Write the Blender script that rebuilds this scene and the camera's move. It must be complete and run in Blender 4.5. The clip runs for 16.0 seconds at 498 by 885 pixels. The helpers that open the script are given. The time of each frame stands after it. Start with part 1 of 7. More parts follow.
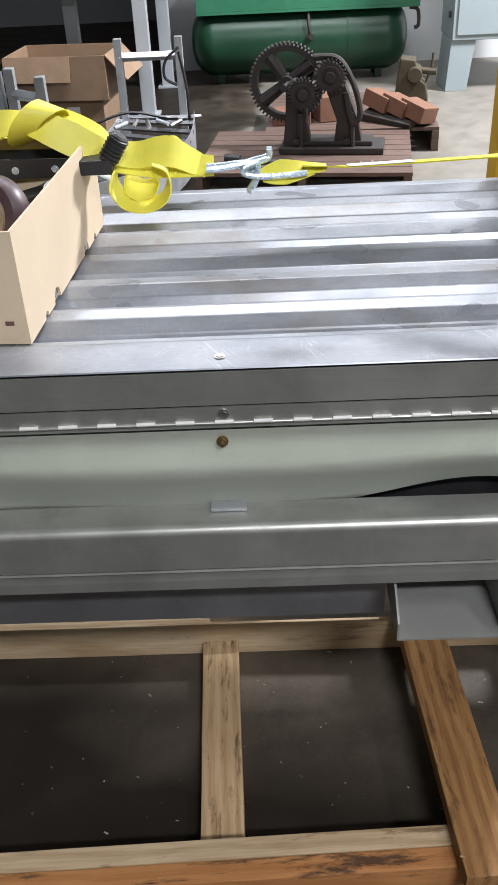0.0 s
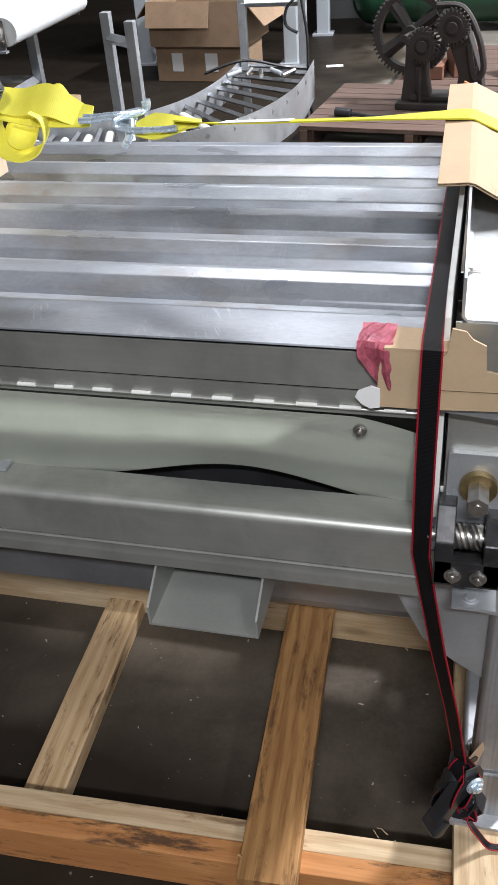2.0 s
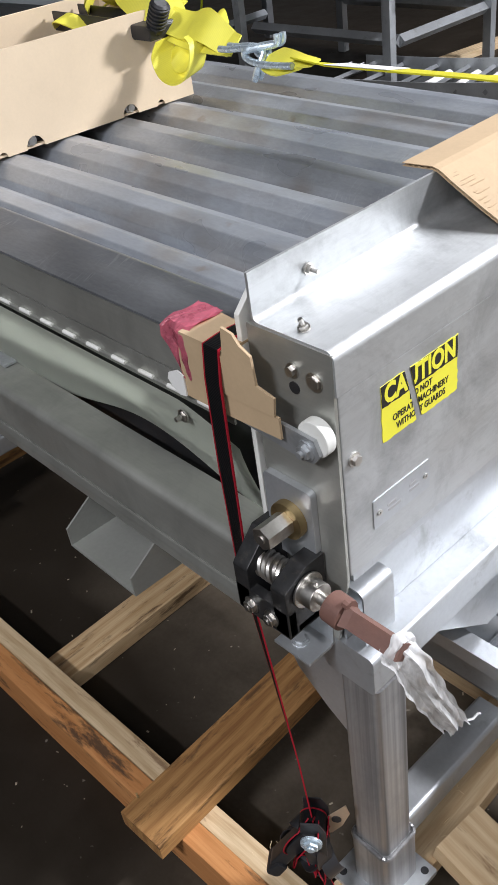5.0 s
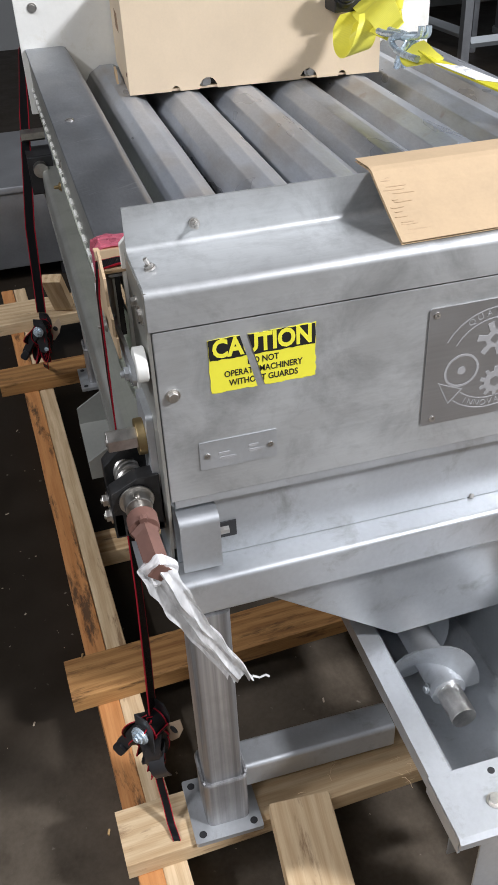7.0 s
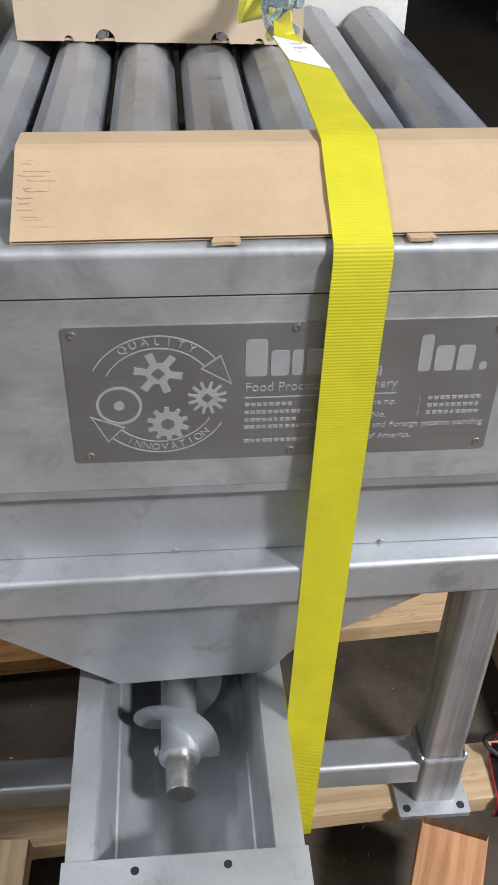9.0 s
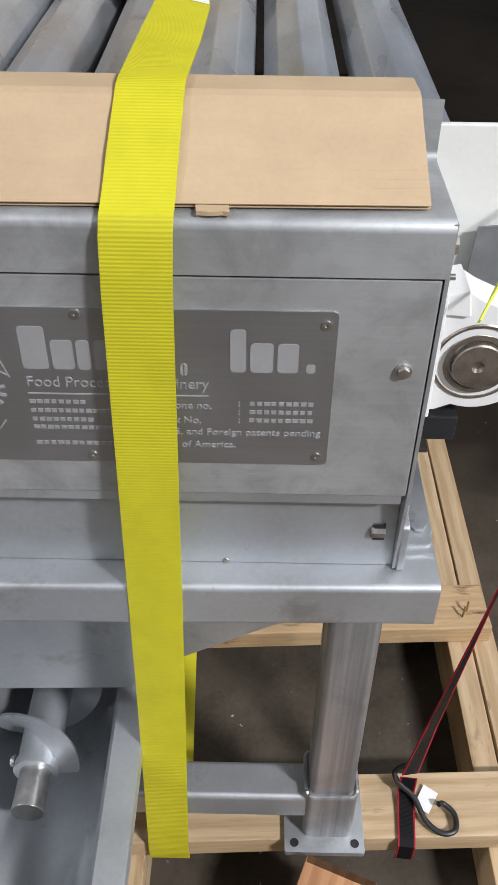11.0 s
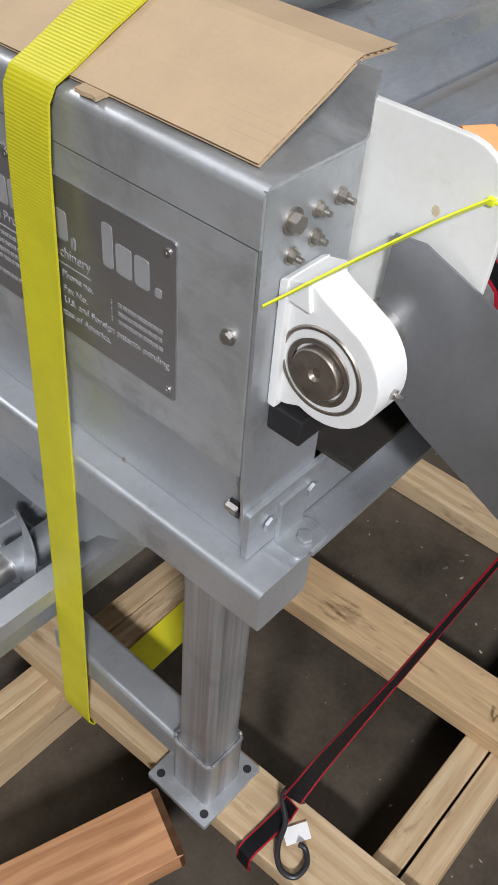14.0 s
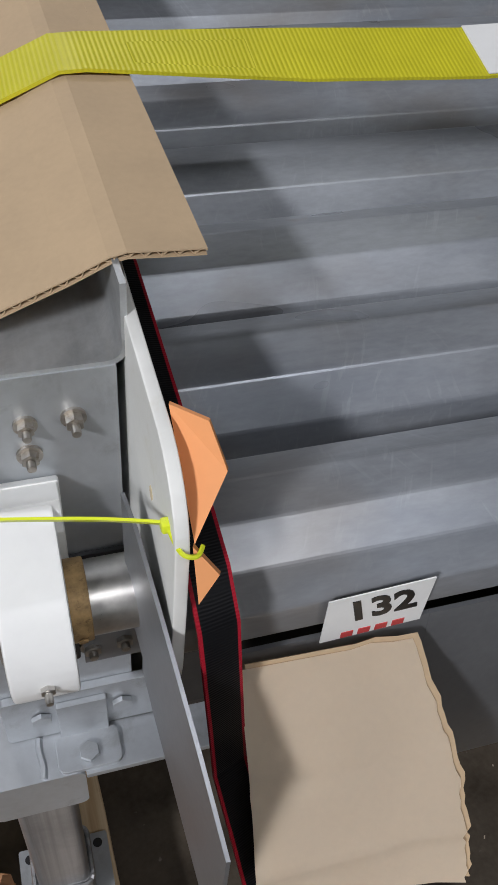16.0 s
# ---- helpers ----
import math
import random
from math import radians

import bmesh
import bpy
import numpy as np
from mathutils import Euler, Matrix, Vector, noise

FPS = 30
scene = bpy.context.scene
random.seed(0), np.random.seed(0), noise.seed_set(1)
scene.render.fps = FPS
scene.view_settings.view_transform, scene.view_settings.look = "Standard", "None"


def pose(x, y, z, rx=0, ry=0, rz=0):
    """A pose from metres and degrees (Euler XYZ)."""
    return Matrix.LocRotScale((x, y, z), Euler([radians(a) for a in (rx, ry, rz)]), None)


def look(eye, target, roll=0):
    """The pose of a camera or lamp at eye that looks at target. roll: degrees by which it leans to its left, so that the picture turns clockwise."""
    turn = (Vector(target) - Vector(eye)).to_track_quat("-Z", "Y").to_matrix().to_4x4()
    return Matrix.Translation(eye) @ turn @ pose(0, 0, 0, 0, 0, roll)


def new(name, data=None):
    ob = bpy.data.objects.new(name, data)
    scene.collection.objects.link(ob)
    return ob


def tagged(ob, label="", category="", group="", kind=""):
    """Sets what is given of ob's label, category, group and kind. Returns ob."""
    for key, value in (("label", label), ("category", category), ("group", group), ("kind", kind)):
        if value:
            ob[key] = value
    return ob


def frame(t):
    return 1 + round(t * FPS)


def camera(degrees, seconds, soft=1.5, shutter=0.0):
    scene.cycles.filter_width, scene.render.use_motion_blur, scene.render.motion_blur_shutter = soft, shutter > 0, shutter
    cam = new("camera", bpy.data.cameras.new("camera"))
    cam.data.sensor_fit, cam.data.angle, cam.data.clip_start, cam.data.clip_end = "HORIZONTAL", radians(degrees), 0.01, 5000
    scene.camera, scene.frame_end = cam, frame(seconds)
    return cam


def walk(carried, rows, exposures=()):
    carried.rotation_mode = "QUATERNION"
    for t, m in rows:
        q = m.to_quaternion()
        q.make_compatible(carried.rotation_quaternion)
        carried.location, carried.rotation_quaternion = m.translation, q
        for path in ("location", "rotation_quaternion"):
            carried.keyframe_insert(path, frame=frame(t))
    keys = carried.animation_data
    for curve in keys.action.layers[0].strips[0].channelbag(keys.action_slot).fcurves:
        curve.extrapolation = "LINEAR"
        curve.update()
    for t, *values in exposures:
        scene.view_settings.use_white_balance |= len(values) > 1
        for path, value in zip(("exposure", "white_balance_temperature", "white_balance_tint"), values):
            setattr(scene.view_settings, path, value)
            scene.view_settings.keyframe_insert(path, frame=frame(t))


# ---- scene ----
cam = camera(31.5, 16.0)
METRES, EYE, TILT, LEAN, TURN = 3.4065, 1.4133, -33.229, 2.414, -0.047
ROWS = [
    (0.0, 0.0, 0.0, 0.0, 0.0, 0.0, -0.0),
    (0.5, 0.0375, 0.0205, 0.0084, 0.11, -1.6, -1.0),
    (1.0, 0.0684, 0.0324, 0.016, 1.77, -2.2, -1.73),
    (1.5, 0.1103, 0.0337, 0.0171, 7.92, -2.76, -3.68),
    (2.0, 0.1572, 0.0312, 0.0149, 12.09, -3.5, -6.06),
    (2.5, 0.1856, 0.0389, 0.0168, 13.84, -4.03, -6.11),
    (3.0, 0.212, 0.0612, 0.0251, 16.95, -4.53, -7.51),
    (3.5, 0.2397, 0.0793, 0.0371, 22.96, -6.34, -9.64),
    (6.0, 0.3593, 0.1728, 0.0919, 59.4, -21.95, -26.14),
    (6.5, 0.3879, 0.194, 0.1092, 67.18, -25.83, -29.5),
    (7.0, 0.3978, 0.2118, 0.1214, 71.38, -28.13, -30.16),
    (7.5, 0.3917, 0.2442, 0.1357, 74.68, -30.25, -30.95),
    (8.0, 0.3811, 0.2785, 0.1541, 76.45, -31.56, -31.45),
    (8.5, 0.3736, 0.3074, 0.1691, 79.8, -34.05, -33.77),
    (9.0, 0.3751, 0.3373, 0.1859, 84.25, -36.94, -34.4),
    (11.5, 0.3384, 0.4183, 0.2156, 94.52, -45.54, -34.72),
    (12.0, 0.3437, 0.439, 0.2246, 99.27, -48.97, -36.43),
    (12.5, 0.3458, 0.4568, 0.2399, 103.94, -51.77, -33.37),
    (13.0, 0.3329, 0.4766, 0.245, 111.8, -56.38, -32.62),
    (13.5, 0.317, 0.4883, 0.2565, 121.58, -61.99, -30.16),
    (14.0, 0.2937, 0.5097, 0.276, 138.06, -70.14, -25.98),
    (14.5, 0.2653, 0.5245, 0.2927, 149.25, -75.04, -21.78),
    (15.0, 0.225, 0.5249, 0.2901, 155.89, -76.66, -18.27),
    (15.5, 0.1895, 0.5173, 0.2837, 161.47, -78.84, -14.88),
    (16.0, 0.1687, 0.5107, 0.2792, 167.73, -80.32, -10.15),
]
walk(cam, [(t, pose(-0.6256, -0.9264, EYE, TILT, LEAN, TURN) @ pose(METRES * x, METRES * y, METRES * z, 90 + pitch, roll, yaw)) for t, x, y, z, yaw, pitch, roll in ROWS],
     [(0.0, 0.48), (1.0, 0.52), (2.5, 0.56), (3.0, 0.54), (3.5, 0.44), (6.0, 0.30), (8.0, 0.06), (9.0, -0.06), (11.5, -0.20), (13.0, -0.16), (14.0, -0.38), (14.5, -0.58), (15.5, -0.98), (16.0, -0.92)])

# ---- light ----
world = bpy.data.worlds.new("world")
scene.world = world
world.use_nodes = True
world.node_tree.nodes["Background"].inputs[0].default_value = (0.6, 0.7, 0.85, 1)
world.node_tree.nodes["Background"].inputs[1].default_value = 0.004
scene.view_settings.exposure = 0.0

# First lamp is the key, set from cast shadows; the rest are added, unseen fill.
LAMPS = [
    # x, y, z, size x, size y, watts
    (3.0, 3.9, 4.3, 0.40, 0.9, 670),
    (-0.6, 3.2, 4.3, 2.4, 0.6, 95),
    (2.4, -1.8, 4.3, 0.35, 1.2, 50),
    (-1.4, 5.4, 4.3, 0.35, 1.6, 16),
    (0.4, -3.4, 4.3, 1.2, 0.35, 165),
]
# weak fill lamps added in openings of the unseen east and south walls
EAST_FILL_WATTS = 8
SOUTH_FILL_WATTS = 8


# ---- mesh helpers ----
def box(bm, x0, x1, y0, y1, z0, z1, bevel=0.0, seg=2):
    m = Matrix.LocRotScale(((x0 + x1) / 2, (y0 + y1) / 2, (z0 + z1) / 2), None, (abs(x1 - x0), abs(y1 - y0), abs(z1 - z0)))
    vs = bmesh.ops.create_cube(bm, size=1, matrix=m)["verts"]
    if bevel:
        es = list({e for v in vs for e in v.link_edges})
        bmesh.ops.bevel(bm, geom=es, offset=bevel, segments=seg, affect="EDGES", profile=0.5)
    return bm


def cyl(bm, p0, p1, r, seg=20, r2=None, bevel=0.0):
    p0, p1 = Vector(p0), Vector(p1)
    d = p1 - p0
    m = Matrix.Translation((p0 + p1) / 2) @ d.to_track_quat("Z", "Y").to_matrix().to_4x4()
    vs = bmesh.ops.create_cone(bm, cap_ends=True, segments=seg, radius1=r, radius2=r if r2 is None else r2, depth=d.length, matrix=m)["verts"]
    if bevel:
        es = [e for e in {e for v in vs for e in v.link_edges} if any(len(f.verts) > 4 for f in e.link_faces)]
        bmesh.ops.bevel(bm, geom=es, offset=bevel, segments=2, affect="EDGES", profile=0.5)
    return bm


def ring(bm, p0, p1, r_out, r_in, seg=32):
    """A hollow cylinder."""
    p0, p1 = Vector(p0), Vector(p1)
    q = (p1 - p0).to_track_quat("Z", "Y").to_matrix()
    a, b = q @ Vector((1, 0, 0)), q @ Vector((0, 1, 0))
    rows = []
    for p, r in ((p0, r_in), (p0, r_out), (p1, r_out), (p1, r_in)):
        rows.append([bm.verts.new(p + r * (math.cos(2 * math.pi * i / seg) * a + math.sin(2 * math.pi * i / seg) * b)) for i in range(seg)])
    for k in range(4):
        u, w = rows[k], rows[(k + 1) % 4]
        for i in range(seg):
            bm.faces.new((u[i], u[(i + 1) % seg], w[(i + 1) % seg], w[i]))
    return bm


def prism(bm, outline, axis, a, b, bevel=0.0):
    """A flat outline swept along one axis; outline in the two other axes, in the order x, y, z."""
    def at(u, v, w):
        return (w, u, v) if axis == "x" else (u, w, v) if axis == "y" else (u, v, w)
    lo = [bm.verts.new(at(u, v, a)) for u, v in outline]
    hi = [bm.verts.new(at(u, v, b)) for u, v in outline]
    n = len(outline)
    fs = [bm.faces.new(lo), bm.faces.new(hi)]
    for i in range(n):
        fs.append(bm.faces.new((lo[i], lo[(i + 1) % n], hi[(i + 1) % n], hi[i])))
    bmesh.ops.recalc_face_normals(bm, faces=fs)
    if bevel:
        es = list({e for f in fs for e in f.edges})
        bmesh.ops.bevel(bm, geom=es, offset=bevel, segments=2, affect="EDGES", profile=0.5)
    return bm


def rounded(u0, u1, v0, v1, r, n=5):
    """A rectangle's outline with round corners."""
    pts = []
    for cu, cv, a0 in ((u1 - r, v1 - r, 0), (u0 + r, v1 - r, 90), (u0 + r, v0 + r, 180), (u1 - r, v0 + r, 270)):
        for k in range(n + 1):
            a = radians(a0 + 90 * k / n)
            pts.append((cu + r * math.cos(a), cv + r * math.sin(a)))
    return pts


def fold(bm, path, t, axis, a, b):
    """A bent sheet: an open path given thickness t on its left, swept along one axis."""
    left = []
    for i, p in enumerate(path):
        p = Vector(p)
        d0 = (p - Vector(path[i - 1])).normalized() if i else None
        d1 = (Vector(path[i + 1]) - p).normalized() if i + 1 < len(path) else None
        d = ((d0 or d1) + (d1 or d0)).normalized()
        nrm = Vector((-d.y, d.x))
        c = 1.0 if d0 is None or d1 is None else max(0.4, math.cos(d0.angle(d1) / 2))
        left.append(tuple(p + nrm * t / c))
    return prism(bm, list(path) + left[::-1], axis, a, b)


def arc(cu, cv, r, a0, a1, n=8):
    return [(cu + r * math.cos(radians(a0 + (a1 - a0) * k / n)), cv + r * math.sin(radians(a0 + (a1 - a0) * k / n))) for k in range(n + 1)]


def smooth_path(pts, n=8):
    """Catmull-Rom through points."""
    pts = [Vector(p) for p in pts]
    out = []
    for i in range(len(pts) - 1):
        p0, p1, p2, p3 = pts[max(i - 1, 0)], pts[i], pts[i + 1], pts[min(i + 2, len(pts) - 1)]
        for k in range(n):
            t = k / n
            out.append(0.5 * (2 * p1 + (p2 - p0) * t + (2 * p0 - 5 * p1 + 4 * p2 - p3) * t * t + (3 * p1 - p0 - 3 * p2 + p3) * t ** 3))
    return out + [pts[-1]]


def hose(bm, pts, r, seg=8):
    """A round bar along points."""
    pts = [Vector(p) for p in pts]
    rows, up = [], Vector((0.13, 0.21, 0.97)).normalized()
    for i, p in enumerate(pts):
        d = (pts[min(i + 1, len(pts) - 1)] - pts[max(i - 1, 0)]).normalized()
        s = d.cross(up)
        s = s.normalized() if s.length > 1e-3 else d.orthogonal().normalized()
        up = s.cross(d).normalized()
        rows.append([bm.verts.new(p + r * (math.cos(2 * math.pi * k / seg) * s + math.sin(2 * math.pi * k / seg) * up)) for k in range(seg)])
    for u, w in zip(rows, rows[1:]):
        for k in range(seg):
            bm.faces.new((u[k], u[(k + 1) % seg], w[(k + 1) % seg], w[k]))
    bm.faces.new(rows[0]), bm.faces.new(rows[-1][::-1])
    return bm


def ribbon(bm, pts, wide, t=0.0016):
    """Webbing along points; wide: the half-width vectors, one or one a point. UV: across 0..1, along in metres."""
    uv = bm.loops.layers.uv.verify()
    pts = [Vector(p) for p in pts]
    wide = [Vector(w) for w in wide] if isinstance(wide[0], (tuple, Vector, list)) else [Vector(wide)] * len(pts)
    rows, run = [], 0.0
    for i, p in enumerate(pts):
        d = (pts[min(i + 1, len(pts) - 1)] - pts[max(i - 1, 0)]).normalized()
        nrm = d.cross(wide[i])
        nrm = nrm.normalized() * t if nrm.length > 1e-9 else Vector((0, 0, t))
        if i:
            run += (p - pts[i - 1]).length
        rows.append(([bm.verts.new(p - wide[i]), bm.verts.new(p + wide[i]), bm.verts.new(p + wide[i] + nrm), bm.verts.new(p - wide[i] + nrm)], run))
    us = (0.0, 1.0, 1.0, 0.0)
    for (u, l0), (w, l1) in zip(rows, rows[1:]):
        for k in range(4):
            n = (k + 1) % 4
            f = bm.faces.new((u[k], u[n], w[n], w[k]))
            for loop, q in zip(f.loops, ((us[k], l0), (us[n], l0), (us[n], l1), (us[k], l1))):
                loop[uv].uv = q
    bm.faces.new(rows[0][0]), bm.faces.new(rows[-1][0][::-1])
    return bm


def spun(bm, profile, centre, axis, seg=48):
    """A profile (along, radius) spun about an axis through centre."""
    q = Vector(axis).to_track_quat("Z", "Y").to_matrix()
    rows = []
    for l, r in profile:
        rows.append([bm.verts.new(Vector(centre) + q @ Vector((r * math.cos(2 * math.pi * i / seg), r * math.sin(2 * math.pi * i / seg), l))) for i in range(seg)])
    for u, w in zip(rows, rows[1:]):
        for i in range(seg):
            bm.faces.new((u[i], u[(i + 1) % seg], w[(i + 1) % seg], w[i]))
    if profile[0][1] > 1e-4:
        bm.faces.new(rows[0][::-1])
    if profile[-1][1] > 1e-4:
        bm.faces.new(rows[-1])
    return bm


def gear_outline(r, depth, teeth, cu=0, cv=0, turn=0.0):
    pts = []
    for i in range(teeth):
        for frac, rr in ((0.0, r - depth), (0.28, r - depth), (0.4, r), (0.72, r), (0.86, r - depth)):
            a = 2 * math.pi * (i + frac) / teeth + turn
            pts.append((cu + rr * math.cos(a), cv + rr * math.sin(a)))
    return pts


def link(name, bm, mat, m=None):
    bmesh.ops.recalc_face_normals(bm, faces=bm.faces)
    me = bpy.data.meshes.new(name)
    bm.to_mesh(me)
    bm.free()
    me.materials.append(mat)
    ob = new(name, me)
    if m is not None:
        ob.matrix_basis = m
    return ob


def smooth(ob, angle=35):
    me = ob.data
    for p in me.polygons:
        p.use_smooth = True
    me.set_sharp_from_angle(angle=radians(angle))
    wn = ob.modifiers.new("weighted", "WEIGHTED_NORMAL")
    wn.weight, wn.keep_sharp = 100, True
    return ob


def thing(name, at, label, category, group="", kind=""):
    ob = new(name)
    ob.empty_display_size = 0.05
    ob.location = at
    return tagged(ob, label, category, group, kind)


def part(name, bm, mat, parent, label="", m=None, round_=True):
    ob = link(name, bm, mat, m=m)
    if round_:
        smooth(ob)
    ob.parent = parent
    ob.matrix_parent_inverse = world_of(parent).inverted()
    if label:
        ob["label"] = label
    return ob


def world_of(ob):
    m = ob.matrix_basis.copy()
    if ob.parent:
        m = world_of(ob.parent) @ ob.matrix_parent_inverse @ m
    return m


def solid(name, bm, mat, label, category, group="", kind="", m=None, round_=True):
    ob = link(name, bm, mat, m=m)
    if round_:
        smooth(ob)
    return tagged(ob, label, category, group, kind)


def bm_new():
    return bmesh.new()


def text_bm(body, size, m, depth=0.0004, align="CENTER", squash=1.0, bold=0.0):
    cu = bpy.data.curves.new("t", "FONT")
    cu.body, cu.size, cu.align_x, cu.align_y, cu.extrude = body, size, align, "CENTER", depth
    cu.resolution_u = 3
    cu.offset = bold * size
    ob = bpy.data.objects.new("t", cu)
    scene.collection.objects.link(ob)
    bpy.context.view_layer.update()
    me = bpy.data.meshes.new_from_object(ob.evaluated_get(bpy.context.evaluated_depsgraph_get()))
    bm = bmesh.new()
    bm.from_mesh(me)
    bmesh.ops.transform(bm, matrix=m @ Matrix.Diagonal((squash, 1, 1, 1)), verts=bm.verts)
    bpy.data.objects.remove(ob)
    bpy.data.curves.remove(cu)
    bpy.data.meshes.remove(me)
    return bm


def hexbolt(bm, p, d, r=0.007, h=0.006, washer=True, stud=0.0):
    p, d = Vector(p), Vector(d).normalized()
    if washer:
        cyl(bm, p, p + d * 0.0018, r * 1.35, 20)
    cyl(bm, p + d * 0.001, p + d * h, r, 6, bevel=r * 0.1)
    if stud:
        cyl(bm, p + d * h, p + d * (h + stud), r * 0.5, 12, bevel=r * 0.1)
    return bm


# ---- materials ----
def principled(name):
    mat = bpy.data.materials.new(name)
    mat.use_nodes = True
    nt = mat.node_tree
    return mat, nt, nt.nodes["Principled BSDF"]


def streaks(nt, scale, turn):
    """Object coordinates turned first and stretched after, for slanting marks."""
    return coords(nt, tuple(1 / k for k in scale), turn=turn, kind="TEXTURE")


def coords(nt, scale=(1, 1, 1), space="Object", turn=(0, 0, 0), kind="POINT"):
    tc = nt.nodes.new("ShaderNodeTexCoord")
    mp = nt.nodes.new("ShaderNodeMapping")
    mp.vector_type = kind
    mp.inputs["Scale"].default_value = scale
    mp.inputs["Rotation"].default_value = [radians(a) for a in turn]
    nt.links.new(tc.outputs[space], mp.inputs[0])
    return mp.outputs[0]


def noise_tex(nt, vec, scale, detail=4.0, rough=0.55, distort=0.0):
    n = nt.nodes.new("ShaderNodeTexNoise")
    n.inputs["Scale"].default_value, n.inputs["Detail"].default_value = scale, detail
    n.inputs["Roughness"].default_value, n.inputs["Distortion"].default_value = rough, distort
    nt.links.new(vec, n.inputs["Vector"])
    return n.outputs[0]


def ramp(nt, fac, stops):
    r = nt.nodes.new("ShaderNodeValToRGB")
    while len(r.color_ramp.elements) < len(stops):
        r.color_ramp.elements.new(0.5)
    for e, (pos, col) in zip(r.color_ramp.elements, stops):
        e.position = pos
        e.color = (*col, 1) if len(col) == 3 else col
    nt.links.new(fac, r.inputs[0])
    return r.outputs[0]


def grey(v):
    return (v, v, v)


def mix(nt, fac, a, b, kind="MIX"):
    m = nt.nodes.new("ShaderNodeMix")
    m.data_type, m.blend_type = "RGBA", kind
    for sock, val in ((m.inputs[0], fac), (m.inputs[6], a), (m.inputs[7], b)):
        if isinstance(val, (int, float)):
            sock.default_value = val
        elif isinstance(val, tuple):
            sock.default_value = (*val, 1)
        else:
            nt.links.new(val, sock)
    return m.outputs[2]


def bump(nt, bsdf, height, strength=0.2, dist=0.001):
    b = nt.nodes.new("ShaderNodeBump")
    b.inputs["Strength"].default_value, b.inputs["Distance"].default_value = strength, dist
    nt.links.new(height, b.inputs["Height"])
    nt.links.new(b.outputs[0], bsdf.inputs["Normal"])


def paint(name, col, rough=0.5, metal=0.0, vary=0.12, scale=9.0, bump_amount=0.08, dirt=None, fine=160.0, stretch=(1, 1, 1), rvary=0.1):
    """A general surface: coarse stains, fine grain, uneven gloss."""
    mat, nt, b = principled(name)
    v = coords(nt, stretch)
    big = noise_tex(nt, v, scale, 5.0, 0.6)
    small = noise_tex(nt, v, fine, 3.0, 0.6)
    lo = tuple(max(0.0, c * (1 - vary)) for c in col)
    hi = tuple(min(1.0, c * (1 + vary)) for c in col)
    c = ramp(nt, big, [(0.3, lo), (0.7, hi)])
    c = mix(nt, 0.25, c, ramp(nt, small, [(0.3, lo), (0.7, hi)]))
    if dirt:
        d = noise_tex(nt, coords(nt), scale * 2.3, 6.0, 0.7, 0.4)
        c = mix(nt, ramp(nt, d, [(0.56, grey(0)), (0.74, grey(0.8))]), c, dirt)
    nt.links.new(c, b.inputs["Base Color"])
    nt.links.new(ramp(nt, big, [(0.25, grey(max(0.02, rough - rvary))), (0.75, grey(min(1, rough + rvary)))]), b.inputs["Roughness"])
    b.inputs["Metallic"].default_value = metal
    bump(nt, b, small, bump_amount, 0.001)
    return mat


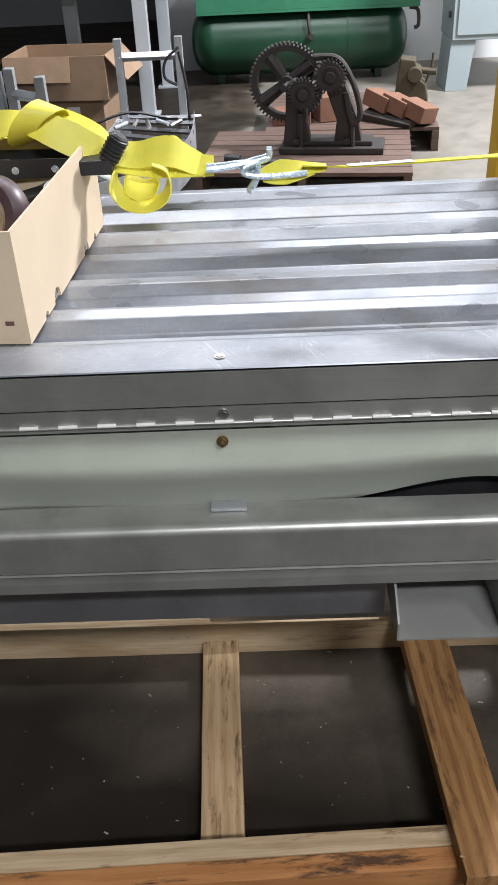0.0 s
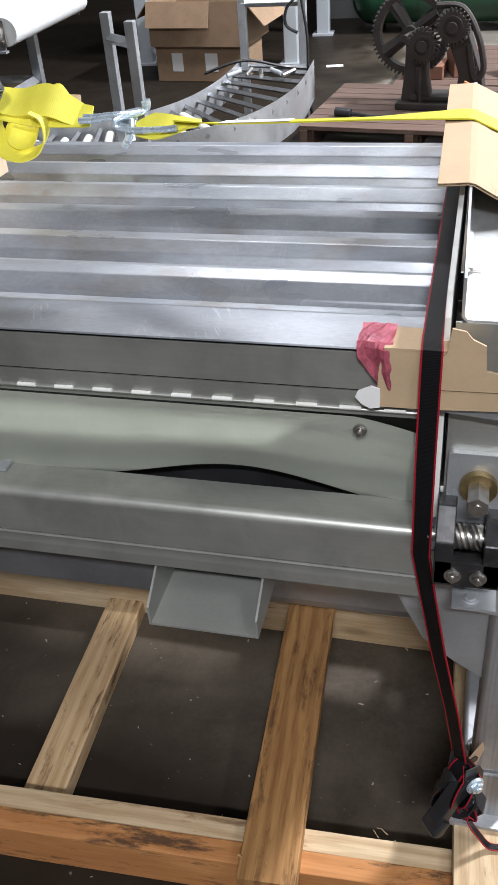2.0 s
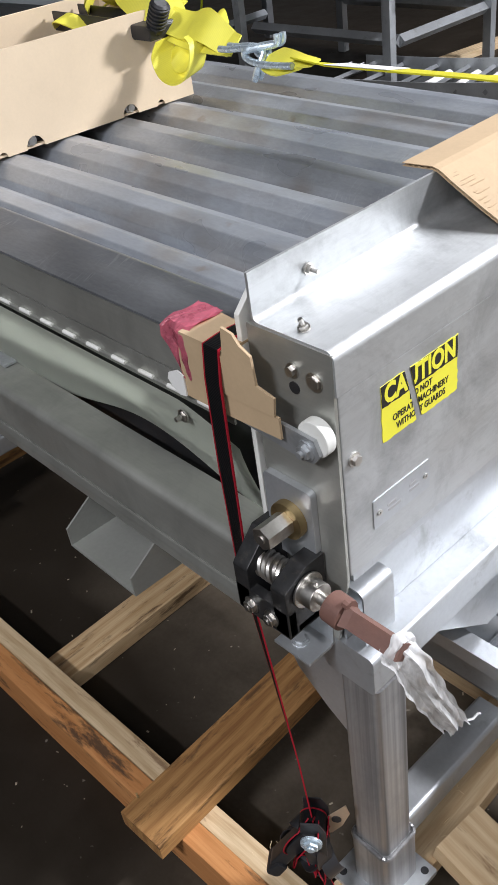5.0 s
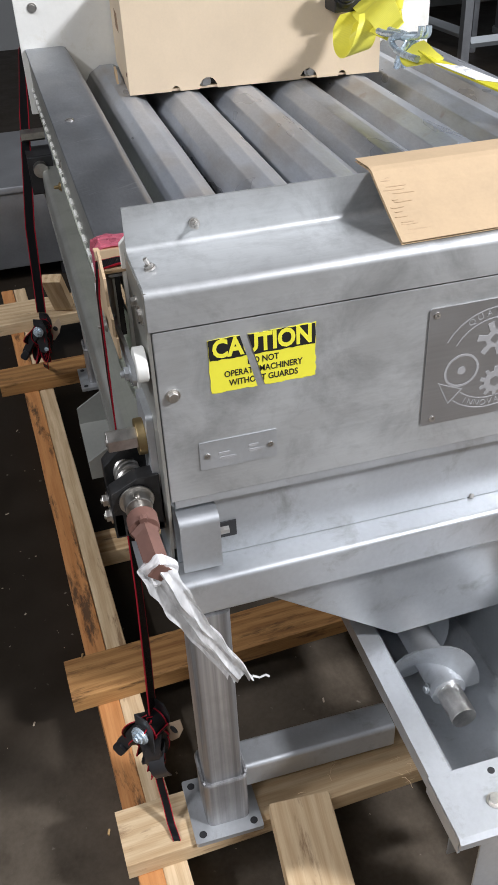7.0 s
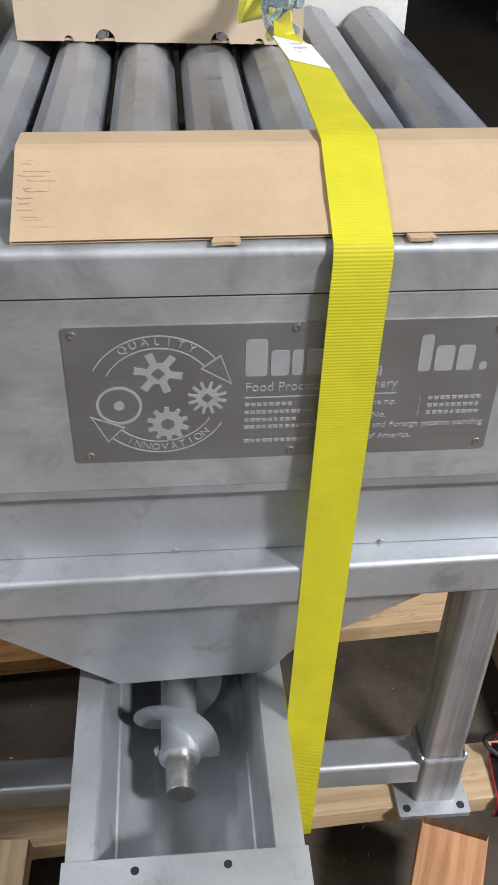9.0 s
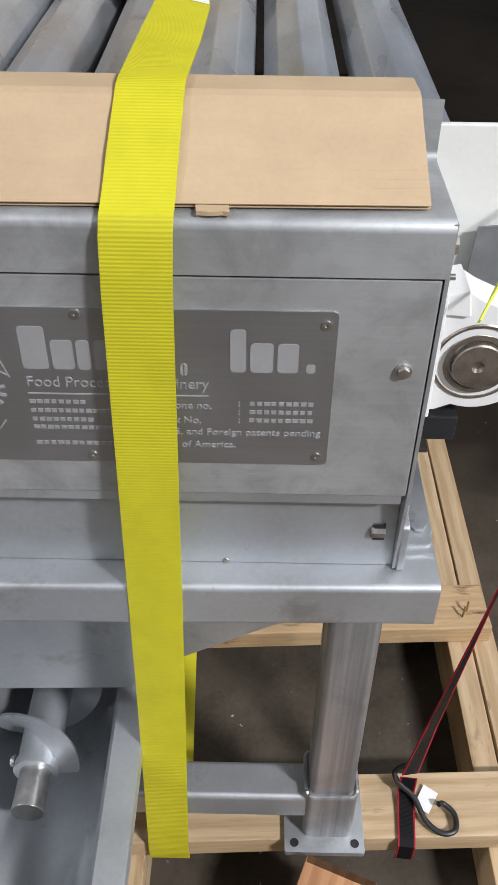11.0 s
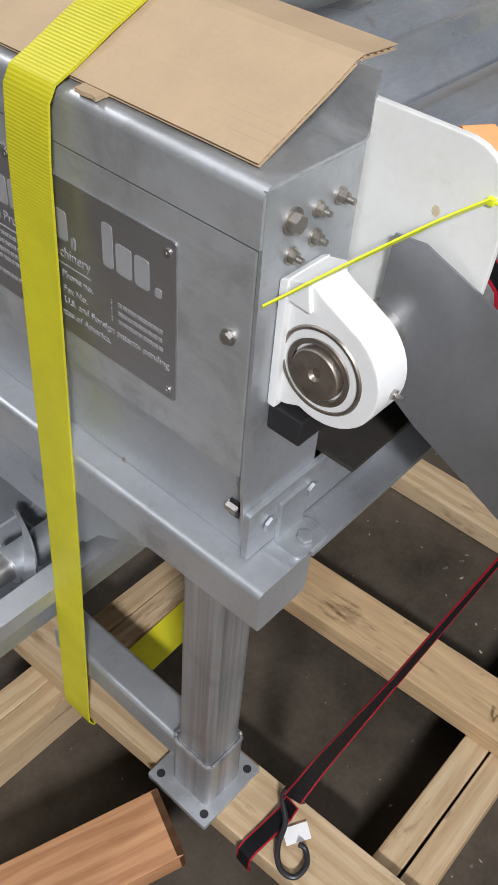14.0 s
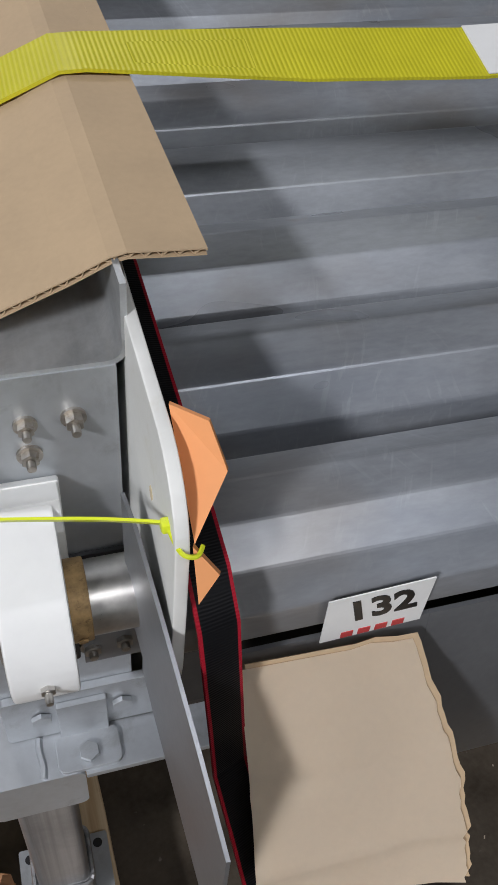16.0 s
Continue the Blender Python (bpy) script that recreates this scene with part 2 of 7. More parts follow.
def steel(name, col=(0.56, 0.57, 0.58), rough=0.34, along="y", vary=0.14, marks=0.35, spots=0.0, metal=0.85, smudge=0.0, streak=0.0):
    """Brushed stainless sheet: grain along one axis, handling marks and smears."""
    mat, nt, b = principled(name)
    st = {"x": (2, 160, 160), "y": (160, 2, 160), "z": (160, 160, 2)}[along]
    grain = noise_tex(nt, coords(nt, st), 2.2, 3.0, 0.6)
    smear = noise_tex(nt, coords(nt), 7.0, 3.0, 0.55, 0.2)
    wipe = noise_tex(nt, coords(nt, (30, 9, 14), turn=(20, 35, 15)), 1.6, 5.0, 0.65)
    c = ramp(nt, smear, [(0.28, tuple(x * (1 - vary) for x in col)), (0.72, tuple(min(1, x * (1 + vary * 0.5)) for x in col))])
    c = mix(nt, 0.3, c, ramp(nt, grain, [(0.3, tuple(x * 0.86 for x in col)), (0.7, tuple(min(1, x * 1.08) for x in col))]))
    if spots:
        s = noise_tex(nt, coords(nt), 26.0, 3.0, 0.5)
        c = mix(nt, ramp(nt, s, [(0.70, grey(0)), (0.78, grey(spots))]), c, (0.24, 0.15, 0.07))
    if streak:
        g = noise_tex(nt, coords(nt, tuple(k * 0.45 if k > 9 else k * 0.6 for k in st)), 1.0, 4.0, 0.6)
        c = mix(nt, ramp(nt, g, [(0.36, grey(0)), (0.66, grey(streak))]), c, tuple(x * 0.30 for x in col))
    if smudge:
        d = noise_tex(nt, coords(nt), 11.0, 7.0, 0.7, 0.5)
        c = mix(nt, ramp(nt, d, [(0.46, grey(0)), (0.70, grey(smudge))]), c, tuple(x * 0.45 for x in col))
    if smudge > 0.6:
        stain = noise_tex(nt, coords(nt, (1, 1.0, 1.6)), 38.0, 6.0, 0.72, 0.6)
        c = mix(nt, ramp(nt, stain, [(0.49, grey(0)), (0.68, grey(0.22))]), c, tuple(x * 0.5 for x in col))
        c = mix(nt, ramp(nt, wipe, [(0.50, grey(0)), (0.72, grey(0.25))]), c, tuple(min(1, x * 1.2) for x in col))
    nt.links.new(c, b.inputs["Base Color"])
    r = mix(nt, marks, ramp(nt, smear, [(0.3, grey(rough - 0.07)), (0.7, grey(rough + 0.1))]), ramp(nt, wipe, [(0.35, grey(rough - 0.1)), (0.7, grey(rough + 0.16))]))
    nt.links.new(r, b.inputs["Roughness"])
    b.inputs["Metallic"].default_value = metal
    bump(nt, b, grain, 0.03, 0.0005)
    return mat


def worn_roller(name, col, metal=0.6, rough=0.42, rust=0.75, scratch=0.26):
    """Dull weathered roller metal: cloudy oxide, crossing scratches, rust specks."""
    mat, nt, b = principled(name)
    cloud = noise_tex(nt, coords(nt, (1, 2.5, 2.5)), 7.0, 2.0, 0.5)
    fine = noise_tex(nt, coords(nt, (1, 3, 3)), 90.0, 4.0, 0.6)
    c = ramp(nt, cloud, [(0.3, tuple(x * 0.78 for x in col)), (0.7, tuple(min(1, x * 1.12) for x in col))])
    c = mix(nt, 0.30, c, ramp(nt, fine, [(0.3, tuple(x * 0.7 for x in col)), (0.7, tuple(min(1, x * 1.2) for x in col))]))
    worn = noise_tex(nt, coords(nt, (1, 2.2, 2.2)), 3.4, 4.0, 0.62, 0.4)
    c = mix(nt, ramp(nt, worn, [(0.50, grey(0)), (0.62, grey(0.32))]), c, tuple(x * k for x, k in zip(col, (0.50, 0.55, 0.62))))
    scr = None
    for turn, sc in (((0, 0, 62), (26, 280, 60)), ((0, 0, 118), (22, 300, 60)), ((0, 0, 84), (16, 340, 70))):
        n = noise_tex(nt, streaks(nt, sc, turn), 1.0, 3.0, 0.5, 0.3)
        gate = noise_tex(nt, coords(nt), 11.0 + turn[2] * 0.02, 2.0, 0.5)
        f = mix(nt, ramp(nt, gate, [(0.54, grey(0)), (0.66, grey(1))]), grey(0), ramp(nt, n, [(0.59, grey(0)), (0.66, grey(scratch))]))
        scr = f if scr is None else mix(nt, 1.0, scr, f, "ADD")
    c = mix(nt, scr, c, (0.74, 0.76, 0.78))
    if rust:
        d = noise_tex(nt, coords(nt, (1, 1.6, 1.6)), 4.3, 3.0, 0.6)
        c = mix(nt, ramp(nt, d, [(0.51, grey(0)), (0.68, grey(0.48))]), c, (0.21, 0.165, 0.11))
    s = noise_tex(nt, coords(nt), 20.0, 3.0, 0.55)
    c = mix(nt, ramp(nt, s, [(0.675, grey(0)), (0.76, grey(rust))]), c, (0.20, 0.13, 0.065))
    nt.links.new(c, b.inputs["Base Color"])
    nt.links.new(ramp(nt, cloud, [(0.3, grey(rough - 0.1)), (0.7, grey(rough + 0.1))]), b.inputs["Roughness"])
    b.inputs["Metallic"].default_value = metal
    return mat


def timber(name, light, dark, rough=0.62, knots=0.6, stain=None, stained=0.55, wash=None):
    """Sawn softwood; the grain runs along the piece's own x axis."""
    mat, nt, b = principled(name)
    tc = nt.nodes.new("ShaderNodeTexCoord")
    info = nt.nodes.new("ShaderNodeObjectInfo")
    off = nt.nodes.new("ShaderNodeVectorMath")
    off.operation = "MULTIPLY_ADD"
    nt.links.new(info.outputs["Random"], off.inputs[0])
    off.inputs[1].default_value = (37.0, 21.0, 13.0)
    nt.links.new(tc.outputs["Object"], off.inputs[2])
    def mapped(scale):
        mp = nt.nodes.new("ShaderNodeMapping")
        mp.inputs["Scale"].default_value = scale
        nt.links.new(off.outputs[0], mp.inputs[0])
        return mp.outputs[0]
    warp = noise_tex(nt, mapped((1.6, 9, 9)), 1.4, 3.0, 0.5)
    grain = noise_tex(nt, mapped((4, 60, 60)), 1.5, 6.0, 0.65, 1.2)
    fibre = noise_tex(nt, mapped((14, 420, 420)), 1.0, 3.0, 0.6)
    w = nt.nodes.new("ShaderNodeTexWave")
    w.wave_type, w.bands_direction = "BANDS", "Y"
    w.inputs["Scale"].default_value, w.inputs["Distortion"].default_value = 14.0, 7.0
    w.inputs["Detail"].default_value, w.inputs["Detail Scale"].default_value = 3.0, 0.6
    nt.links.new(mapped((0.35, 1.0, 1.5)), w.inputs["Vector"])
    c = ramp(nt, grain, [(0.3, dark), (0.62, light)])
    c = mix(nt, 0.46, c, ramp(nt, w.outputs[0], [(0.2, dark), (0.75, light)]))
    tone = noise_tex(nt, mapped((2.2, 7, 7)), 1.0, 4.0, 0.6)
    c = mix(nt, ramp(nt, tone, [(0.35, grey(0.0)), (0.7, grey(0.55))]), c, tuple(x * 0.72 for x in dark))
    c = mix(nt, 0.16, c, ramp(nt, fibre, [(0.3, tuple(x * 0.75 for x in dark)), (0.6, light)]))
    kn = nt.nodes.new("ShaderNodeTexVoronoi")
    kn.inputs["Scale"].default_value = 1.0
    nt.links.new(mapped((3.2, 9.5, 9.5)), kn.inputs["Vector"])
    c = mix(nt, ramp(nt, kn.outputs["Distance"], [(0.05, grey(knots)), (0.13, grey(0))]), c, tuple(x * 0.35 for x in dark))
    c = mix(nt, ramp(nt, info.outputs["Random"], [(0, grey(0)), (1, grey(0.35))]), c, tuple(x * 0.8 for x in dark))
    if wash:
        sx = nt.nodes.new("ShaderNodeSeparateXYZ")
        nt.links.new(mix(nt, 0.25, tc.outputs["Object"], mix(nt, 1.0, tone, (0.5, 0.5, 0.5), "SUBTRACT"), "ADD"), sx.inputs[0])
        c = mix(nt, ramp(nt, sx.outputs[0], [(0.0, grey(0)), (0.25, grey(0.8))]), c, ramp(nt, grain, [(0.3, tuple(x * 0.7 for x in wash)), (0.65, wash)]))
    if stain:
        s = noise_tex(nt, mapped((4.5, 20, 20)), 1.3, 6.0, 0.72, 0.2)
        c = mix(nt, ramp(nt, s, [(stained, grey(0)), (stained + 0.10, grey(0.85))]), c, stain)
    nt.links.new(c, b.inputs["Base Color"])
    b.inputs["Roughness"].default_value = rough
    b.inputs["Specular IOR Level"].default_value = 0.3
    bump(nt, b, mix(nt, 0.5, grain, fibre), 0.35, 0.0012)
    return mat


def webbing(name, col, edge=None, rib=520.0, spec=0.4, relief=0.22):
    """Woven strap: ribs across, optional coloured edges. UV: across 0..1, along metres."""
    mat, nt, b = principled(name)
    tc = nt.nodes.new("ShaderNodeTexCoord")
    sep = nt.nodes.new("ShaderNodeSeparateXYZ")
    nt.links.new(tc.outputs["UV"], sep.inputs[0])
    m1 = nt.nodes.new("ShaderNodeMath")
    m1.operation = "MULTIPLY"
    m1.inputs[1].default_value = 2 * math.pi * rib / 1.0
    nt.links.new(sep.outputs[1], m1.inputs[0])
    sn = nt.nodes.new("ShaderNodeMath")
    sn.operation = "SINE"
    nt.links.new(m1.outputs[0], sn.inputs[0])
    big = noise_tex(nt, coords(nt), 22.0, 4.0, 0.6)
    c = ramp(nt, big, [(0.3, tuple(x * 0.86 for x in col)), (0.7, col)])
    c = mix(nt, ramp(nt, sn.outputs[0], [(0.0, grey(0.0)), (0.6, grey(0.13))]), c, tuple(x * 0.62 for x in col))
    if edge:
        a = nt.nodes.new("ShaderNodeMath")
        a.operation = "SUBTRACT"
        nt.links.new(sep.outputs[0], a.inputs[0])
        a.inputs[1].default_value = 0.5
        ab = nt.nodes.new("ShaderNodeMath")
        ab.operation = "ABSOLUTE"
        nt.links.new(a.outputs[0], ab.inputs[0])
        c = mix(nt, ramp(nt, ab.outputs[0], [(0.41, grey(0)), (0.425, grey(1))]), c, edge)
    nt.links.new(c, b.inputs["Base Color"])
    b.inputs["Roughness"].default_value = 0.5
    b.inputs["Specular IOR Level"].default_value = spec
    bump(nt, b, sn.outputs[0], relief, 0.0005)
    return mat


def concrete(name):
    mat, nt, b = principled(name)
    v = coords(nt)
    big = noise_tex(nt, v, 0.9, 6.0, 0.62, 0.3)
    mid = noise_tex(nt, v, 6.0, 6.0, 0.7, 0.2)
    fine = noise_tex(nt, v, 120.0, 3.0, 0.6)
    c = ramp(nt, big, [(0.38, (0.026, 0.0190, 0.0120)), (0.64, (0.140, 0.114, 0.086))])
    c = mix(nt, 0.5, c, ramp(nt, mid, [(0.32, (0.015, 0.0110, 0.0070)), (0.70, (0.122, 0.100, 0.076))]))
    c = mix(nt, 0.06, c, ramp(nt, fine, [(0.35, (0.04, 0.034, 0.026)), (0.65, (0.2, 0.185, 0.165))]))
    # floor colour darkens towards -x and -y along an uneven edge
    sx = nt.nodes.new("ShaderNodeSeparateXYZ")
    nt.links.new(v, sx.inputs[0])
    floor_tone = nt.nodes.new("ShaderNodeMath")
    floor_tone.operation = "MULTIPLY_ADD"
    nt.links.new(noise_tex(nt, v, 0.55, 4.0, 0.6, 0.4), floor_tone.inputs[0])
    floor_tone.inputs[1].default_value = 2.6
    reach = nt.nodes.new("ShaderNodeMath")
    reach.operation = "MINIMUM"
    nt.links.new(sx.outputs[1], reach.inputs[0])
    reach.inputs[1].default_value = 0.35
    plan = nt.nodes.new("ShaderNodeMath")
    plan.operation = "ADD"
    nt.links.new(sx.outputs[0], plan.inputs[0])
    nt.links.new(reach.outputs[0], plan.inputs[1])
    nt.links.new(plan.outputs[0], floor_tone.inputs[2])
    c = mix(nt, ramp(nt, floor_tone.outputs[0], [(0.65, grey(0.85)), (1.85, grey(0.0))]), c, (0.010, 0.0068, 0.0042))
    pale = nt.nodes.new("ShaderNodeMath")
    pale.operation = "MULTIPLY_ADD"
    nt.links.new(noise_tex(nt, v, 0.9, 5.0, 0.65, 0.3), pale.inputs[0])
    pale.inputs[1].default_value = 1.6
    nt.links.new(sx.outputs[1], pale.inputs[2])
    both = nt.nodes.new("ShaderNodeMath")
    both.operation = "MULTIPLY"
    nt.links.new(ramp(nt, floor_tone.outputs[0], [(0.9, grey(0)), (1.0, grey(1))]), both.inputs[0])
    k = nt.nodes.new("ShaderNodeMapRange")
    k.inputs["From Min"].default_value, k.inputs["From Max"].default_value = 2.6, 4.2
    nt.links.new(pale.outputs[0], k.inputs["Value"])
    nt.links.new(k.outputs[0], both.inputs[1])
    c = mix(nt, both.outputs[0], c, ramp(nt, mid, [(0.3, (0.13, 0.118, 0.098)), (0.7, (0.22, 0.204, 0.175))]))
    sp = noise_tex(nt, v, 62.0, 2.0, 0.5)
    c = mix(nt, ramp(nt, sp, [(0.72, grey(0)), (0.78, grey(0.4))]), c, (0.30, 0.27, 0.23))
    nt.links.new(c, b.inputs["Base Color"])
    nt.links.new(ramp(nt, mid, [(0.3, grey(0.42)), (0.7, grey(0.62))]), b.inputs["Roughness"])
    b.inputs["Specular IOR Level"].default_value = 0.2
    bump(nt, b, mid, 0.08, 0.002)
    return mat


STEEL_X = steel("brushed_steel_lengthwise", (0.485, 0.488, 0.452), along="x", rough=0.40, marks=0.2, metal=0.7, smudge=0.35)
STEEL_Y = steel("brushed_steel_crosswise", (0.56, 0.575, 0.58), along="y", rough=0.48, marks=0.4, smudge=0.62, metal=0.66)
STEEL_Z = steel("brushed_steel_upright", (0.44, 0.44, 0.445), along="z", rough=0.42, marks=0.3, smudge=0.5, metal=0.6, streak=0.8)
STEEL_ROLL = worn_roller("worn_roller_steel", (0.36, 0.380, 0.410), metal=0.38, rough=0.35, rust=0.4, scratch=0.10)
STEEL_BLAST = paint("satin_blasted_steel", (0.52, 0.54, 0.56), 0.48, 0.75, 0.14, 8.0, 0.04, dirt=(0.33, 0.335, 0.33))
CHUTE = paint("dusty_grey_steel", (0.33, 0.335, 0.31), 0.5, 0.35, 0.12, 9.0, 0.05)
STEEL_DARK = paint("dull_grey_steel", (0.31, 0.32, 0.335), 0.42, 0.75, 0.16, 9.0, 0.04)
STEEL_BOLT = paint("bolt_steel", (0.56, 0.54, 0.51), 0.36, 1.0, 0.25, 60.0, 0.03)
OLD_BOLT = paint("tarnished_bolt_steel", (0.40, 0.37, 0.33), 0.42, 0.9, 0.3, 90.0, 0.12, dirt=(0.17, 0.10, 0.05))
STEEL_PLATE = steel("etched_nameplate", (0.41, 0.41, 0.415), along="y", rough=0.38, vary=0.1)
ETCH = paint("bare_etched_lettering", (0.46, 0.46, 0.47), 0.55, 0.45, 0.05, 40.0, 0.03)
ZINC = paint("zinc_plated_wire", (0.60, 0.70, 0.77), 0.26, 0.6, 0.15, 50.0, 0.05)
PALE = paint("pale_green_plastic", (0.68, 0.71, 0.63), 0.42, 0.0, 0.05, 6.0, 0.03)
NYLON = paint("white_plastic", (0.80, 0.80, 0.76), 0.42, 0.0, 0.05, 10.0, 0.05, dirt=(0.70, 0.68, 0.60))
HOUSING = paint("white_bearing_housing", (0.82, 0.82, 0.80), 0.38, 0.0, 0.04, 14.0, 0.06)
# black iron parts; also put as shade into holes, slots and gaps
BLACK = paint("black_iron_and_gap_shade", (0.022, 0.022, 0.024), 0.4, 0.0, 0.3, 25.0, 0.1)
RUBBER = paint("black_plastic", (0.018, 0.018, 0.02), 0.45, 0.0, 0.25, 30.0, 0.06)
BRASS = paint("brass", (0.36, 0.27, 0.135), 0.5, 1.0, 0.2, 40.0, 0.05)
IRON = paint("worn_black_painted_iron", (0.026, 0.026, 0.027), 0.38, 0.2, 0.35, 40.0, 0.15, dirt=(0.075, 0.066, 0.055))
TAN_PLATE = paint("tan_plated_steel", (0.55, 0.42, 0.30), 0.45, 0.4)
RUSTY = paint("red_brown_painted_iron", (0.17, 0.085, 0.066), 0.7, 0.0, 0.2, 30.0, 0.3)
RUST = paint("rusted_collar", (0.36, 0.235, 0.105), 0.55, 0.4, 0.45, 170.0, 0.3, dirt=(0.09, 0.045, 0.02))
RUST_STAIN = paint("pale_rust_stain", (0.66, 0.55, 0.36), 0.6, 0.0, 0.15, 120.0, 0.05, dirt=(0.45, 0.28, 0.12))
CARD = paint("brown_cardboard", (0.50, 0.365, 0.225), 0.78, 0.0, 0.10, 14.0, 0.08, stretch=(1, 1, 1), fine=240.0)
CARD_PALE = paint("pale_cardboard", (0.69, 0.555, 0.395), 0.75, 0.0, 0.07, 9.0, 0.08, fine=240.0)
CARD_WHITE = paint("cream_cardboard", (0.84, 0.72, 0.56), 0.72, 0.0, 0.05, 9.0, 0.08, fine=240.0)
CARD_OLD = paint("old_brown_cardboard", (0.30, 0.20, 0.125), 0.8, 0.0, 0.16, 9.0, 0.1, fine=240.0, dirt=(0.20, 0.13, 0.08))
PAN_SHADE = paint("shade_dark_steel", (0.05, 0.044, 0.038), 0.6, 0.3, 0.3, 12.0, 0.1)
ORANGE = paint("orange_card", (0.85, 0.36, 0.14), 0.75, 0.0, 0.06, 14.0, 0.05)
PINK = paint("red_stretch_film", (0.64, 0.17, 0.235), 0.3, 0.0, 0.3, 40.0, 0.3)
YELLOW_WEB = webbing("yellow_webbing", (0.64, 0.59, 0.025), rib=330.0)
# same webbing for the loose end, highlights lifted into its colour
YELLOW_WEB_LIT = webbing("yellow_webbing_loose_lit", (0.93, 0.86, 0.10), rib=330.0, spec=0.6, relief=0.07)
BLACK_WEB = webbing("black_webbing_red_edged", (0.007, 0.007, 0.008), edge=(0.34, 0.012, 0.025), rib=600.0, spec=0.15)
TIE = paint("yellow_nylon", (0.70, 0.78, 0.03), 0.4, 0.0, 0.05, 20.0, 0.02)
PINE = timber("fresh_sawn_pine", (0.74, 0.585, 0.385), (0.42, 0.275, 0.14), stain=(0.20, 0.12, 0.065), stained=0.58)
PINE_OLD = timber("weathered_pine", (0.60, 0.34, 0.13), (0.19, 0.080, 0.026), stain=(0.08, 0.04, 0.018), wash=(0.62, 0.44, 0.25))
PINE_RED = timber("reddish_fir", (0.60, 0.33, 0.165), (0.30, 0.13, 0.055), knots=0.3)
PINE_STAIN = timber("stained_runner_pine", (0.64, 0.31, 0.12), (0.42, 0.17, 0.055), stain=(0.035, 0.024, 0.018))
PINE_BURNT = timber("weathered_burnt_pine", (0.80, 0.61, 0.38), (0.42, 0.25, 0.11), stain=(0.07, 0.036, 0.018), stained=0.52)
PALLET_WOOD = timber("old_pallet_wood", (0.17, 0.115, 0.092), (0.085, 0.054, 0.042))
CONCRETE = concrete("worn_dark_concrete")
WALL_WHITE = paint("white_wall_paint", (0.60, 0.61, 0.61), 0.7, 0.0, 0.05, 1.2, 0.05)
# dark greys hold down the bounce from unseen walls and ceiling
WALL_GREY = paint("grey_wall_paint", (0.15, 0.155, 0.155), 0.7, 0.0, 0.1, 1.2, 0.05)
CEIL = paint("ceiling_paint", (0.13, 0.135, 0.14), 0.8, 0.0, 0.05, 1.0, 0.05)
GREEN = paint("green_enamel", (0.009, 0.046, 0.022), 0.35, 0.0, 0.18, 5.0, 0.06, dirt=(0.012, 0.03, 0.018))
CAST = paint("dark_cast_iron", (0.047, 0.040, 0.038), 0.55, 0.4, 0.25, 14.0, 0.3)
CABINET = paint("grey_green_enamel", (0.27, 0.32, 0.33), 0.45, 0.0, 0.05, 4.0, 0.03)
FRAME_PAINT = paint("light_grey_frame_paint", (0.38, 0.41, 0.43), 0.5, 0.0, 0.08, 6.0, 0.05)
LABEL_YELLOW = paint("yellow_label_vinyl", (0.86, 0.80, 0.06), 0.45, 0.0, 0.03, 20.0, 0.02)
LABEL_BLACK = paint("black_label_ink", (0.012, 0.012, 0.012), 0.45, 0.0, 0.1, 20.0, 0.02)
PAPER = paint("white_paper", (0.82, 0.82, 0.80), 0.6, 0.0, 0.03, 20.0, 0.03)
RED_INK = paint("red_ink", (0.55, 0.06, 0.06), 0.6, 0.0, 0.05, 20.0, 0.0)
BELT = paint("white_conveyor_belt", (0.80, 0.82, 0.82), 0.45, 0.0, 0.03, 6.0, 0.03)
SAFETY = paint("yellow_paint", (0.75, 0.45, 0.02), 0.5, 0.0, 0.08, 6.0, 0.05)
BRICK_WOOD = paint("reddish_blocks", (0.17, 0.080, 0.048), 0.75, 0.0, 0.2, 20.0, 0.2)
OCHRE = paint("ochre_casting", (0.07, 0.055, 0.032), 0.6, 0.2, 0.25, 20.0, 0.3)


def clear_film(name):
    mat, nt, b = principled(name)
    b.inputs["Base Color"].default_value = (0.86, 0.86, 0.86, 1)
    b.inputs["Roughness"].default_value = 0.34
    tr = nt.nodes.new("ShaderNodeBsdfTransparent")
    mx = nt.nodes.new("ShaderNodeMixShader")
    f = noise_tex(nt, coords(nt, (1, 1, 0.35)), 60.0, 3.0, 0.55, 0.6)
    nt.links.new(ramp(nt, f, [(0.35, grey(0.38)), (0.65, grey(0.80))]), mx.inputs[0])
    nt.links.new(tr.outputs[0], mx.inputs[1])
    nt.links.new(b.outputs[0], mx.inputs[2])
    nt.links.new(mx.outputs[0], nt.nodes["Material Output"].inputs[0])
    bump(nt, b, f, 0.15, 0.001)
    return mat


FILM = clear_film("clear_stretch_film")


# ---- room ----
X0, X1, Y0, Y1, ZC = -6.0, 5.0, -5.0, 6.9, 4.6
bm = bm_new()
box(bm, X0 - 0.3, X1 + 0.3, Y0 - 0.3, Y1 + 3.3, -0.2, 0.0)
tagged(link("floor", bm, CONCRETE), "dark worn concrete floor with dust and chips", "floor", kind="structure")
bm = bm_new()
box(bm, X0 - 0.3, X1 + 0.3, Y0 - 0.3, Y1 + 3.3, ZC, ZC + 0.2)
tagged(link("ceiling", bm, CEIL), "grey painted workshop ceiling", "ceiling", kind="structure")
bm = bm_new()
box(bm, -1.02, X1, Y1, Y1 + 0.2, 0, ZC)
